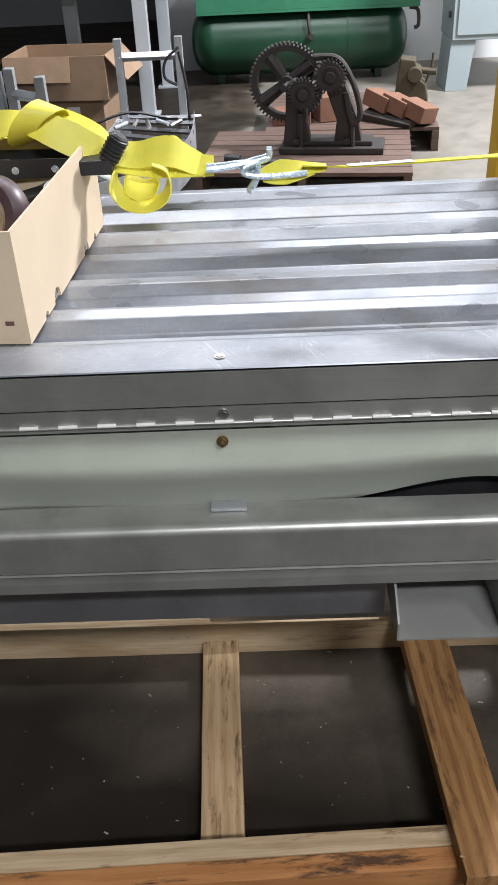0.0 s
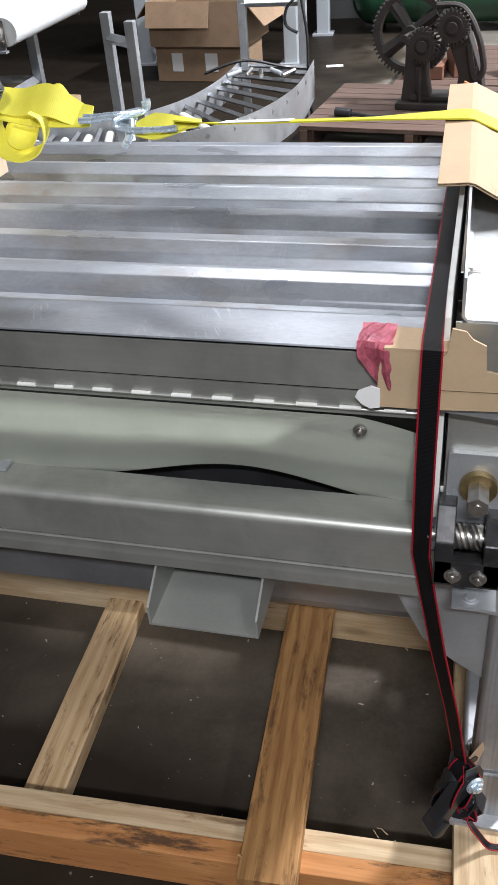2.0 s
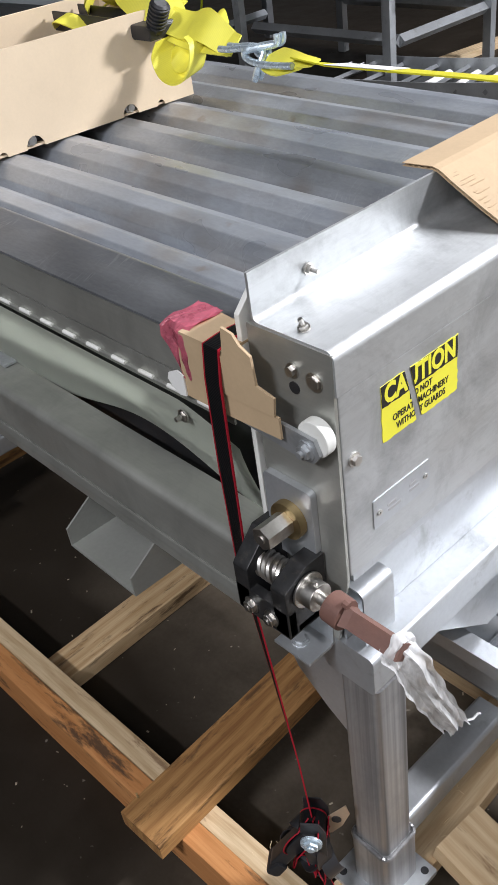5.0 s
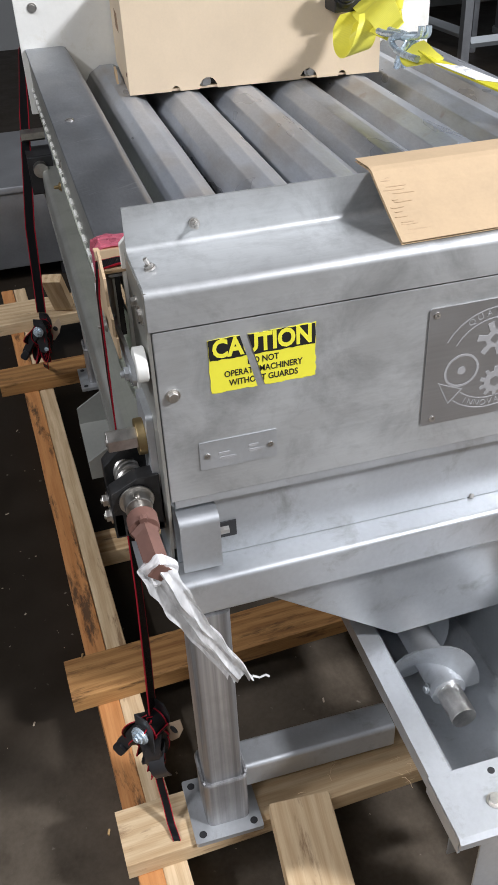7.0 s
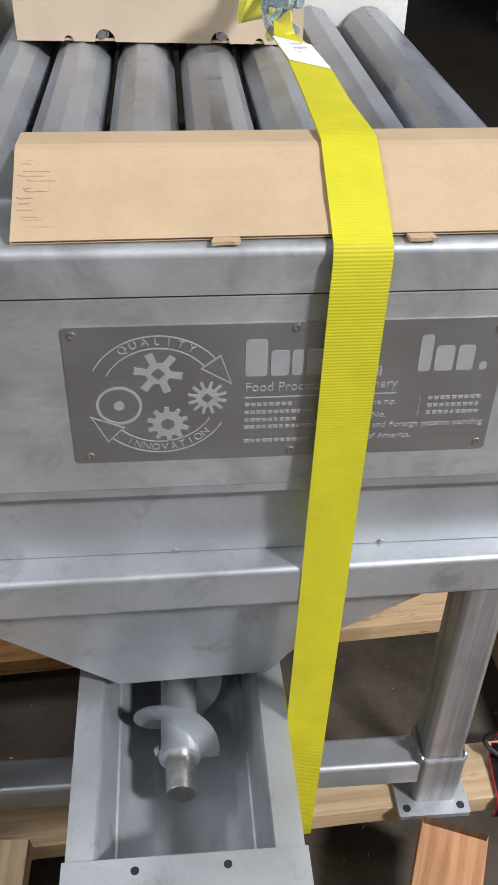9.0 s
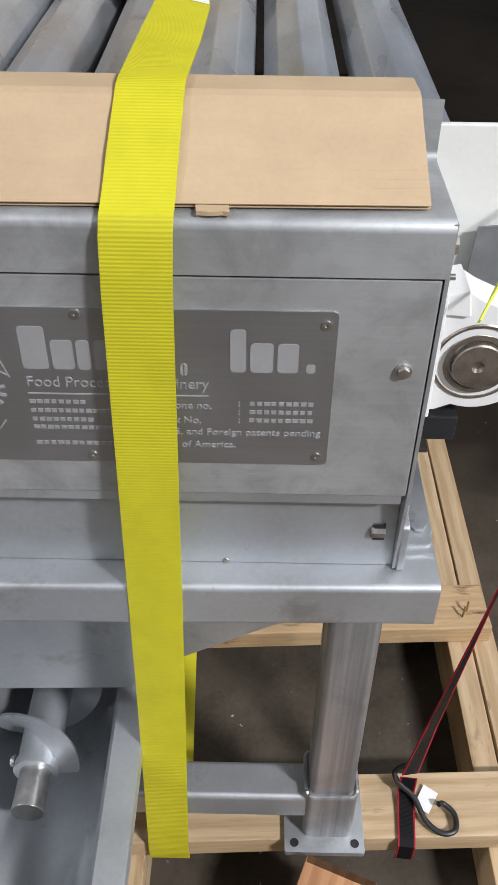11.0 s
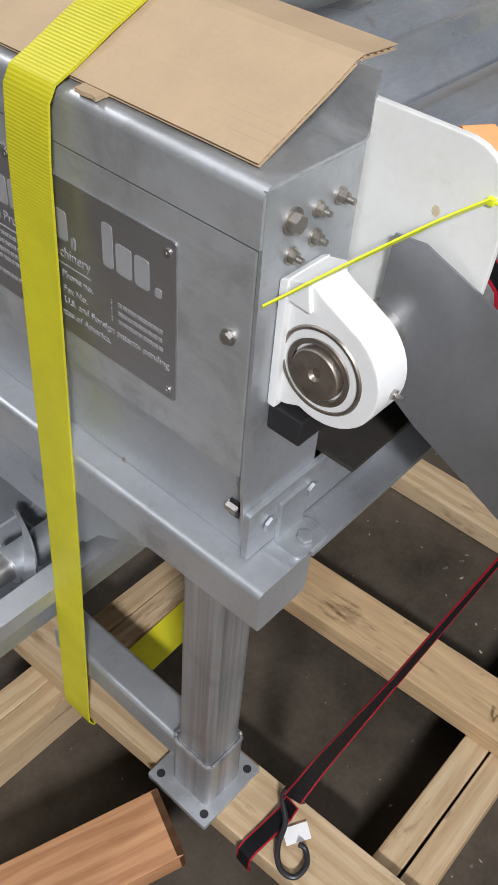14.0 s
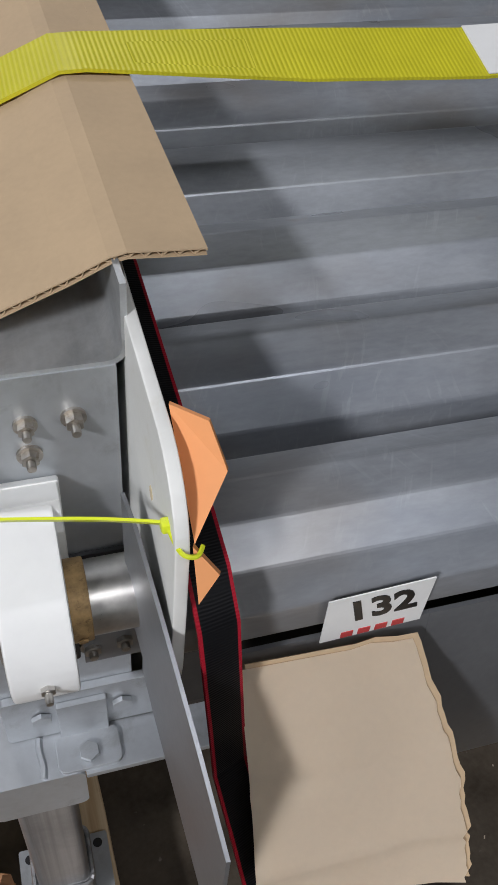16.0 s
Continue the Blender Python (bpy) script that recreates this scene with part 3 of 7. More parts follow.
tagged(link("wall_north", bm, WALL_WHITE), "white painted block wall behind the machines", "wall", kind="structure")
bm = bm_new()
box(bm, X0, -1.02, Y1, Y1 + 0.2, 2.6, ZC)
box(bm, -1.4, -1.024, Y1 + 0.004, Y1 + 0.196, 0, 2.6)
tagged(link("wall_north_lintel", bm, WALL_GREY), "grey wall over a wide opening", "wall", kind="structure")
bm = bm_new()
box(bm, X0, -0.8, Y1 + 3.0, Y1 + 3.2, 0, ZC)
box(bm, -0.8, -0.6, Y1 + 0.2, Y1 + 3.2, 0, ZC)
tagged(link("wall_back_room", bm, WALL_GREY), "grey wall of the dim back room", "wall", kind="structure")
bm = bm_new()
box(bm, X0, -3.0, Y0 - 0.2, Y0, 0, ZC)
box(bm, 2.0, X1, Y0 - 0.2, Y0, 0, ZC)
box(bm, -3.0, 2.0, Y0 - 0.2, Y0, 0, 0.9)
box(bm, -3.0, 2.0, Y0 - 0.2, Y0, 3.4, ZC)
tagged(link("wall_south", bm, WALL_GREY), "grey workshop wall out of view, with an added light opening", "wall", kind="structure")
# added fill lamp in an assumed opening
la = bpy.data.lights.new("south_fill", "AREA")
la.shape, la.size, la.size_y, la.energy = "RECTANGLE", 5.0, 2.5, SOUTH_FILL_WATTS
la.color = (0.93, 0.97, 1.0)
new("south_fill", la).matrix_basis = look((-0.5, Y0 - 0.1, 2.15), (-0.5, 0, 2.15))
bm = bm_new()
box(bm, X1, X1 + 0.2, Y0 - 0.2, -0.6, 0, ZC)
box(bm, X1, X1 + 0.2, 3.0, Y1 + 0.2, 0, ZC)
box(bm, X1, X1 + 0.2, -0.6, 3.0, 3.2, ZC)
tagged(link("wall_east", bm, WALL_GREY), "grey workshop wall out of view, its opening added for fill light", "wall", kind="structure")
# opening and lamp are both added, to light the front panel
la = bpy.data.lights.new("east_fill", "AREA")
la.shape, la.size, la.size_y, la.energy = "RECTANGLE", 3.2, 3.6, EAST_FILL_WATTS
la.color = (0.93, 0.97, 1.0)
new("east_fill", la).matrix_basis = look((X1 + 0.1, 1.2, 1.6), (0, 1.2, 1.6))
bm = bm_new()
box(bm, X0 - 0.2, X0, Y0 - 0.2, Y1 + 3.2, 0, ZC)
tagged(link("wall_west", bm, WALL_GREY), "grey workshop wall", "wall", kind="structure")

for lx, ly, lz, sx, sy, watts in LAMPS:
    fx = thing("ceiling_light", (lx, ly, ZC), "long white ceiling light fixture added out of view", "ceiling light", "ceiling lights")
    bm = bm_new()
    box(bm, lx - sx / 2 - 0.02, lx + sx / 2 + 0.02, ly - sy / 2 - 0.02, ly + sy / 2 + 0.02, lz + 0.02, ZC, 0.01)
    part("housing", bm, WALL_WHITE, fx)
    la = bpy.data.lights.new("lamp", "AREA")
    la.shape, la.size, la.size_y, la.energy = "RECTANGLE", sx, sy, watts
    la.color = (0.955, 0.965, 1.025)
    lo = new("lamp", la)
    lo.matrix_basis = pose(lx, ly, lz)
    lo.parent = fx
    lo.matrix_parent_inverse = world_of(fx).inverted()

# ================= the sorting machine =================
M = thing("roller_sorter", (-0.65, 0.37, 0.13), "stainless steel faceted-roller sorting machine standing on a timber skid", "machine")

# rollers: many-sided bars
ROLL_Y = [0.135 + 0.1062 * i for i in range(6)] + [0.780]
ROLL_Z, ROLL_R = 0.8358, 0.0497
for ry, ph, n in zip(ROLL_Y, (14, 5, 17, 12, 31, 33, 19), (12, 12, 12, 12, 10, 10, 12)):
    bm = bm_new()
    pts = [(ry + ROLL_R * math.sin(radians(ph + 360 / n * k)), ROLL_Z + ROLL_R * math.cos(radians(ph + 360 / n * k))) for k in range(n)]
    prism(bm, pts, "x", -1.215, -0.112)
    es = [e for e in bm.edges if abs(e.verts[0].co.x - e.verts[1].co.x) > 0.5]
    bmesh.ops.bevel(bm, geom=es, offset=0.0016, segments=2, affect="EDGES", profile=0.5)
    part("roller", bm, STEEL_ROLL, M, round_=False)

# drip pan under the rollers; its near-black colour paints the shade in the gaps
bm = bm_new()
box(bm, -1.2, -0.11, 0.07, 0.78, 0.66, 0.665)
part("pan", bm, PAN_SHADE, M, "pan coloured dark for the shade between the rollers")

# ---- frame ----
bm = bm_new()
prism(bm, rounded(-0.058, 0.011, 0.548, 0.602, 0.007), "y", -0.004, 0.785)
for v in bm.verts:
    v.co.x += 0.012 * (1 - v.co.y / 0.785)
part("front_rail", bm, STEEL_BLAST, M)
bm = bm_new()
prism(bm, rounded(-1.30, -1.235, 0.543, 0.602, 0.010), "y", -0.004, 0.784)
part("end_rail", bm, STEEL_BLAST, M)
for lx, ly in ((-0.031, -0.001), (-0.047, 0.688), (-1.292, -0.002), (-1.292, 0.690)):
    leg = None
    bm = bm_new()
    prism(bm, rounded(lx, lx + 0.053, ly, ly + 0.052, 0.008), "z", 0.20, 0.545)
    leg = part("leg", bm, STEEL_Z, M)
    bm = bm_new()
    prism(bm, rounded(lx - 0.004, lx + 0.058, ly - 0.005, ly + 0.057, 0.009), "z", 0.127, 0.222)
    part("sleeve", bm, STEEL_Z, leg)
    bm = bm_new()
    ringpts = rounded(lx - 0.003, lx + 0.057, ly - 0.004, ly + 0.056, 0.009)
    hose(bm, [(u, v, 0.222 + 0.001 * math.sin(9 * k)) for k, (u, v) in enumerate(ringpts + ringpts[:1])], 0.0028, 6)
    part("weld_bead", bm, STEEL_Z, leg)
    bm = bm_new()
    prism(bm, rounded(lx - 0.025, lx + 0.078, ly - 0.027, ly + 0.072, 0.003), "z", 0.119, 0.127)
    foot = part("foot_plate", bm, STEEL_BLAST, leg)
    for hx, hy in ((-0.013, -0.015), (0.066, -0.015), (-0.013, 0.060), (0.066, 0.060)):
        bm = bm_new()
        cyl(bm, (lx + hx, ly + hy, 0.1262), (lx + hx, ly + hy, 0.1276), 0.0055, 14)
        part("bolt_hole", bm, BLACK, leg)
for cx, y0, y1 in ((-0.042, 0.05, 0.285), (-0.042, 0.460, 0.692), (-1.292, 0.05, 0.692)):
    bm = bm_new()
    prism(bm, rounded(cx, cx + 0.048, 0.165, 0.212, 0.007), "y", y0, y1)
    part("cross_tube", bm, STEEL_BLAST, M)
bm = bm_new()
prism(bm, [(-0.165, 0.585), (-0.03, 0.585), (-0.03, 0.41), (-0.07, 0.437), (-0.112, 0.474)], "y", 0.012, 0.017)
part("gusset", bm, STEEL_BLAST, M)
# long near beam, a lower ribbed strip and the plate under it
bm = bm_new()
prism(bm, [(0.022, 0.630), (0.022, 0.698)] + arc(-0.021, 0.686, 0.012, 90, 180, 6) + [(-0.033, 0.630)], "x", -1.235, -0.113)
beam = part("near_beam", bm, STEEL_X, M)
bm = bm_new()
prism(bm, [(0.022, 0.593), (0.022, 0.6285), (-0.034, 0.6285), (-0.035, 0.626), (-0.030, 0.621), (-0.030, 0.609), (-0.032, 0.606), (-0.032, 0.593)], "x", -1.235, -0.113)
part("ribbed_strip", bm, STEEL_X, M)
bm = bm_new()
box(bm, -1.235, -0.4613, 0.046, 0.050, 0.4625, 0.612)
part("lower_plate", bm, STEEL_DARK, M)
bm = bm_new()
box(bm, -0.706, -0.657, 0.000, 0.0215, 0.6985, 0.7045, 0.002)
part("tab", bm, STEEL_BLAST, M)
# added black sheet, standing in for the shade behind the apron gap
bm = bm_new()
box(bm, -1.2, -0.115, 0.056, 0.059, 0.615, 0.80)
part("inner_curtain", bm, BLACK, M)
# far beam and rear sheet; the sheet's dark steel stands in for shade
bm = bm_new()
prism(bm, [(0.70, 0.545), (0.70, 0.602), (0.75, 0.602), (0.75, 0.545)], "x", -1.235, -0.058)
part("far_beam", bm, STEEL_X, M)
bm = bm_new()
fold(bm, [(0.8235, 0.804), (0.838, 0.70), (0.834, 0.60)], 0.003, "x", -1.21, -0.26)
part("rear_sheet", bm, STEEL_DARK, M)
bm = bm_new()
fold(bm, [(0.8235, 0.804), (0.829, 0.765)], 0.003, "x", -0.2598, -0.135)
part("rear_strip", bm, STEEL_DARK, M)

# ---- near side: top plate, hinge, plastic apron ----
bm = bm_new()
fold(bm, [(0.068, 0.905)] + arc(0.050, 0.914, 0.012, 0, 90, 4) + [(0.0, 0.9262), (-0.0215, 0.9262), (-0.0225, 0.9245)], 0.003, "x", -1.29, -0.108)
part("top_plate", bm, worn_roller("scratched_top_plate", (0.36, 0.375, 0.40), metal=0.85, rough=0.38, rust=0.0, scratch=0.24), M, "scratched bluish steel cover strip")
bm = bm_new()
box(bm, -1.28, -0.112, -0.019, -0.0162, 0.874, 0.9195, 0.0006)
part("front_strip", bm, STEEL_X, M)
bm = bm_new()
box(bm, -1.25, -0.12, -0.0185, -0.016, 0.842, 0.8715)
part("hinge_leaf", bm, STEEL_X, M)
# steel backing coloured black for the shade in the hinge gap
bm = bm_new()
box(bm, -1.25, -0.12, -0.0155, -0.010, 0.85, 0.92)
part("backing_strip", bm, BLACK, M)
for k in range(23):
    hx = -0.6785 - 0.0115 + 0.0475 * (k - 11)
    bm = bm_new()
    cyl(bm, (hx, -0.0208, 0.8515), (hx + 0.023, -0.0205, 0.8515), 0.0026, 12, bevel=0.0005)
    part("hinge_knuckle", bm, NYLON, M)
bm = bm_new()
cyl(bm, (-1.2, -0.0195, 0.8495), (-0.13, -0.0195, 0.8495), 0.0022, 10)
part("hinge_pin", bm, STEEL_X, M)


def apron():
    bm = bm_new()
    nx, nv = 90, 10
    grid = []
    for i in range(nx + 1):
        x = -1.21 + (1.21 - 0.112) * i / nx
        top = 0.8425 - 0.022 * max(0.0, (x + 0.20) / 0.088) ** 1.3
        lift = 0.041 * math.exp(-((x + 0.35) / 0.15) ** 2) + 0.012 * math.exp(-((x + 0.95) / 0.1) ** 2)
        low = 0.682 + lift - 0.008 * max(0.0, min(1.0, (x + 0.30) / 0.17)) ** 2
        row = []
        for j in range(nv + 1):
            v = j / nv
            z = top + (low - top) * v
            y = -0.0235 - 0.003 * math.sin(math.pi * v) + 0.051 * v ** 1.15
            row.append(bm.verts.new((x, y, z)))
        grid.append(row)
    for a, b in zip(grid, grid[1:]):
        for j in range(nv):
            bm.faces.new((a[j], a[j + 1], b[j + 1], b[j]))
    ret = bmesh.ops.solidify(bm, geom=bm.faces[:], thickness=0.004)
    return bm


ap = part("apron", apron(), PALE, M, "pale green plastic apron with a wavy lower edge")
for ax in (-0.682, -0.192):
    bm = bm_new()
    hexbolt(bm, (ax, -0.0245, 0.8265), (0, -1, 0), 0.0055, 0.004, stud=0.007)
    part("bolt", bm, BRASS if ax < -0.5 else STEEL_BOLT, M)
for bx, by, bz, d in ((-0.680, 0.005, 0.9262, (0, 0, 1)), (-0.679, -0.0185, 0.862, (0, -1, 0))):
    bm = bm_new()
    hexbolt(bm, (bx, by, bz), d, 0.005, 0.003)
    part("bolt", bm, STEEL_BOLT, M)

# ---- chute on the near side ----
bm = bm_new()
box(bm, -0.461, -0.314, -0.069, 0.10, 0.521, 0.524)
for cx in (-0.461, -0.317):
    prism(bm, [(-0.069, 0.524), (-0.069, 0.552), (-0.012, 0.588), (0.05, 0.594), (0.10, 0.594), (0.10, 0.524)], "x", cx, cx + 0.003)
part("chute", bm, CHUTE, M, "open grey steel chute")

# ---- housing at the drive end ----
H0, H1 = -0.003, 0.7445
bm = bm_new()
R = 0.009
prof = [(-0.0955, 1.0)] + [(-0.0955, 0.9665)] + arc(-0.0885, 0.9605, 0.007, 180, 270, 4) + arc(-0.009, 0.9445, R, 90, 0, 6) + [(0.0, 0.9115)]
fold(bm, prof, -0.003, "y", H0, H1)
for v in bm.verts:
    if v.co.x < -0.08:
        v.co.x += 0.0032 - 0.0107 * v.co.y / 0.738
    if v.co.z > 0.99:
        v.co.z -= 0.0012 + 0.0022 * v.co.y / 0.738
cover = part("cover", bm, STEEL_Y, M, "bent steel cover with an upright rear flange")
bm = bm_new()
box(bm, -0.095, -0.002, 0.0, 0.7415, 0.7035, 0.9095, 0.002)
panel = part("front_panel", bm, STEEL_Y, M)
bm = bm_new()
box(bm, -0.04, -0.003, 0.004, 0.738, 0.694, 0.7035)
part("panel_lip", bm, STEEL_BLAST, M)
bm = bm_new()
fold(bm, [(-0.030, 0.694), (-0.024, 0.688), (-0.020, 0.6025)], 0.003, "y", 0.002, 0.742)
part("skirt", bm, STEEL_BLAST, M)
# near plate gets the darker steel to paint in this side's shade
bm = bm_new()
prism(bm, [(-0.100, 0.603), (-0.022, 0.603), (-0.003, 0.70), (-0.002, 0.951), (-0.100, 0.951)], "y", -0.0045, -0.001)
part("end_plate", bm, STEEL_X, M)
bm = bm_new()
prism(bm, [(-0.100, 0.603), (-0.012, 0.603), (-0.003, 0.70), (-0.002, 0.951), (-0.100, 0.951)], "y", 0.7425, 0.7455)
part("end_plate", bm, STEEL_BLAST, M)
# white guide plate along the housing
bm = bm_new()
prism(bm, [(-0.008, 0.70), (-0.008, 0.958), (0.012, 0.978), (0.800, 0.979)] + arc(0.812, 0.941, 0.038, 85, 0, 6) + [(0.849, 0.90), (0.846, 0.84), (0.834, 0.785), (0.80, 0.775), (0.74, 0.765)], "x", -0.1110, -0.1045, 0.0012)
part("guide_plate", bm, NYLON, M, "white plastic guide plate with rust stains")
bm = bm_new()
prism(bm, [(0.803 + 0.0030 * (1 + 0.12 * math.sin(3 * k)) * math.cos(k * 0.3142), 0.925 + 0.004 * (1 + 0.12 * math.sin(2.1 * k)) * math.sin(k * 0.3142)) for k in range(20)], "x", -0.1045, -0.1042)
part("rust_stain", bm, RUST_STAIN, M, round_=False)
bm = bm_new()
prism(bm, [(-0.03, 0.80), (-0.03, 1.02), (0.86, 1.02), (0.86, 0.80)], "x", -1.232, -1.222, 0.0015)
part("guide_plate", bm, NYLON, M, "white plastic guide plate")
for k in range(14):
    bm = bm_new()
    by = 0.0 + 0.86 * k / 13
    if k % 4 == 0 and k < 13:
        hexbolt(bm, (-1.222, by + 0.005, 1.0), (1, 0, 0), 0.007, 0.005)
        part("bolt", bm, STEEL_BOLT, M)
    else:
        bm.free()
for p, d, r, h, st in (
    ((-0.0925, 0.067, 0.974), (1, 0, 0), 0.005, 0.005, 0.008),
    ((-0.046, 0.012, 0.9545), (0, -0.35, 1), 0.0052, 0.005, 0.007),
    ((-0.050, 0.700, 0.9545), (0, 0, 1), 0.006, 0.005, 0.010),
    ((-0.002, 0.014, 0.838), (1, 0, 0), 0.0065, 0.006, 0.0),
    ((-0.002, 0.723, 0.833), (1, 0, 0), 0.0058, 0.005, 0.0),
    ((-0.018, 0.372, 0.604), (1, 0, 0.4), 0.0032, 0.003, 0.0),
    ((-0.018, 0.590, 0.604), (1, 0, 0.4), 0.0032, 0.003, 0.0),
    ((-0.047, -0.0045, 0.923), (0, -1, 0), 0.006, 0.006, 0.0),
    ((-0.022, -0.0045, 0.920), (0, -1, 0), 0.008, 0.004, 0.0),
    ((-0.029, 0.7455, 0.922), (0, 1, 0), 0.0085, 0.008, 0.0),
    ((-0.055, 0.7455, 0.921), (0, 1, 0), 0.0052, 0.006, 0.005),
    ((-0.078, 0.7455, 0.922), (0, 1, 0), 0.0056, 0.007, 0.006),
    ((-0.055, 0.7455, 0.900), (0, 1, 0), 0.0058, 0.006, 0.005),
    ((-0.031, 0.7455, 0.896), (0, 1, 0), 0.0058, 0.006, 0.005),
):
    bm = bm_new()
    hexbolt(bm, p, d, r * 0.84, h, stud=st)
    part("bolt", bm, OLD_BOLT if p[1] > 0.74 else STEEL_BOLT, M)
bm = bm_new()
cyl(bm, (-0.047, -0.0055, 0.905), (-0.047, -0.0045, 0.905), 0.006, 16)
part("bolt_hole", bm, BLACK, M)

# corner cover box and the slots beside it
bm = bm_new()
fold(bm, [(-0.024, 0.680), (-0.006, 0.680)] + arc(-0.002, 0.672, 0.008, 90, 0, 4) + [(0.006, 0.608)], 0.002, "y", 0.004, 0.049)
box(bm, -0.022, 0.004, 0.0465, 0.0485, 0.608, 0.676)
part("corner_cover", bm, STEEL_BLAST, M)
for y0, y1, z0, z1 in ((0.054, 0.073, 0.626, 0.648), (0.722, 0.732, 0.635, 0.654)):
    bm = bm_new()
    box(bm, -0.019, -0.0172, y0, y1, z0, z1)
    part("slot", bm, BLACK, M)
    bm = bm_new()
    cyl(bm, (-0.018, y0 - 0.003, (z0 + z1) / 2), (-0.018, y0 + 0.010, (z0 + z1) / 2), 0.0055, 6, bevel=0.0006)
    part("bolt", bm, STEEL_BOLT, M)

# ---- signs on the front panel ----
FACE = Matrix(((0, 0, 1, 0.0), (1, 0, 0, 0), (0, 1, 0, 0), (0, 0, 0, 1)))


def on_face(y, z, x=0.0):
    return Matrix.Translation((x, y, z)) @ FACE


XP = -0.0018
bm = bm_new()
prism(bm, rounded(0.285, 0.672, 0.7395, 0.8835, 0.004), "x", XP - 0.0005, XP + 0.0013)
plate = part("nameplate", bm, STEEL_PLATE, M, "etched steel nameplate with gear emblem")
XE = XP + 0.0013
PW, PH = 0.387, 0.144


def spot(u, v):
    return 0.285 + PW * u, 0.8835 - PH * v


def etched(name, outline, x1=0.0004):
    bm = bm_new()
    prism(bm, outline, "x", XE - 0.0002, XE + x1)
    return part(name, bm, ETCH, plate, round_=False)


for u, v in ((0.022, 0.055), (0.515, 0.035), (0.978, 0.075), (0.978, 0.94), (0.515, 0.955), (0.035, 0.95)):
    bm = bm_new()
    cy, cz = spot(u, v)
    ring(bm, (XE - 0.0005, cy, cz), (XE + 0.0012, cy, cz), 0.0036, 0.0014, 16)
    part("rivet", bm, STEEL_BOLT, plate)
# emblem: toothed wheels, a ring and two ribbon arrows
cy, cz = spot(0.205, 0.33)
etched("cutter_wheel", gear_outline(0.0215, 0.0105, 6, cy, cz, 0.3))
cy2, cz2 = spot(0.315, 0.52)
etched("toothed_wheel", gear_outline(0.0175, 0.0075, 12, cy2, cz2))
cy3, cz3 = spot(0.222, 0.71)
etched("toothed_wheel", gear_outline(0.0190, 0.0055, 10, cy3, cz3))
for (a, b), s in (((cy, cz), 0.0062), ((cy2, cz2), 0.0052), ((cy3, cz3), 0.0065)):
    bm = bm_new()
    cyl(bm, (XE + 0.0002, a, b), (XE + 0.0006, a, b), s, 4 if s < 0.0063 else 6)
    part("wheel_bore", bm, STEEL_PLATE, plate, round_=False)
cy, cz = spot(0.112, 0.56)
bm = bm_new()
ring(bm, (XE - 0.0002, cy, cz), (XE + 0.0004, cy, cz), 0.0205, 0.0178, 40)
part("ring", bm, ETCH, plate, round_=False)
bm = bm_new()
cyl(bm, (XE - 0.0002, cy, cz), (XE + 0.0004, cy, cz), 0.0048, 20)
part("ring_centre", bm, ETCH, plate, round_=False)
ey, ez = spot(0.205, 0.50)
for sgn, word, a_from, a_to in ((1, "QUALITY", 152, 38), (-1, "INNOVATION", 226, 330)):
    for rad in (0.064, 0.0515):
        pts = arc(0, 0, rad, a_from, a_to, 28)
        bm = bm_new()
        outline = [(ey + u, ez + v * 0.98) for u, v in pts]
        inner = [(ey + u * (1 - 0.0012 / rad), ez + v * 0.98 * (1 - 0.0012 / rad)) for u, v in pts]
        prism(bm, outline + inner[::-1], "x", XE - 0.0002, XE + 0.0004)
        part("ribbon_line", bm, ETCH, plate, round_=False)
    tip = 38 if sgn > 0 else 226
    aa = radians(tip)
    c, s = math.cos(aa), math.sin(aa)
    td = Vector((s, -c)) if sgn > 0 else Vector((s, -c))
    base = Vector((ey + 0.058 * c, ez + 0.057 * s))
    rad_v = Vector((c, s))
    tri_pts = [base + rad_v * 0.0115, base + td * 0.031, base - rad_v * 0.0115]
    bm = bm_new()
    ctr = sum(tri_pts, Vector((0, 0))) / 3
    inn = [ctr + (p - ctr) * 0.86 for p in tri_pts]
    for k in range(3):
        n = (k + 1) % 3
        prism(bm, [tri_pts[k], tri_pts[n], inn[n], inn[k]], "x", XE - 0.0002, XE + 0.0004)
    part("arrow_head", bm, ETCH, plate, round_=False)
    for k, ch in enumerate(word):
        span = 62 if sgn > 0 else 74
        a = (90 + span / 2 - span * k / (len(word) - 1)) if sgn > 0 else (277 - span / 2 + span * k / (len(word) - 1))
        q = radians(a)
        m = on_face(ey + 0.0578 * math.cos(q), ez + 0.0566 * math.sin(q), XE) @ pose(0, 0, 0, 0, 0, a - 90 if sgn > 0 else a + 90)
        part("letter", text_bm(ch, 0.0105, m), ETCH, plate, round_=False)
# company name and small print as plain bars
bars = [(0.402, 0.050, 0.11, 0.37), (0.460, 0.042, 0.19, 0.37), (0.508, 0.026, 0.19, 0.37), (0.542, 0.060, 0.19, 0.37), (0.610, 0.034, 0.19, 0.37), (0.652, 0.042, 0.19, 0.37), (0.704, 0.014, 0.32, 0.40),
        (0.800, 0.030, 0.11, 0.37), (0.838, 0.044, 0.19, 0.37), (0.890, 0.040, 0.19, 0.37), (0.945, 0.018, 0.315, 0.37)]
for u, w, v0, v1 in bars:
    y0, z1 = spot(u, v0)
    y1, z0 = spot(u + w, v1)
    etched("name_bar", rounded(y0, y1, z0, z1, min(0.003, (z1 - z0) * 0.3), 3))
y0, z0 = spot(0.402, 0.455)
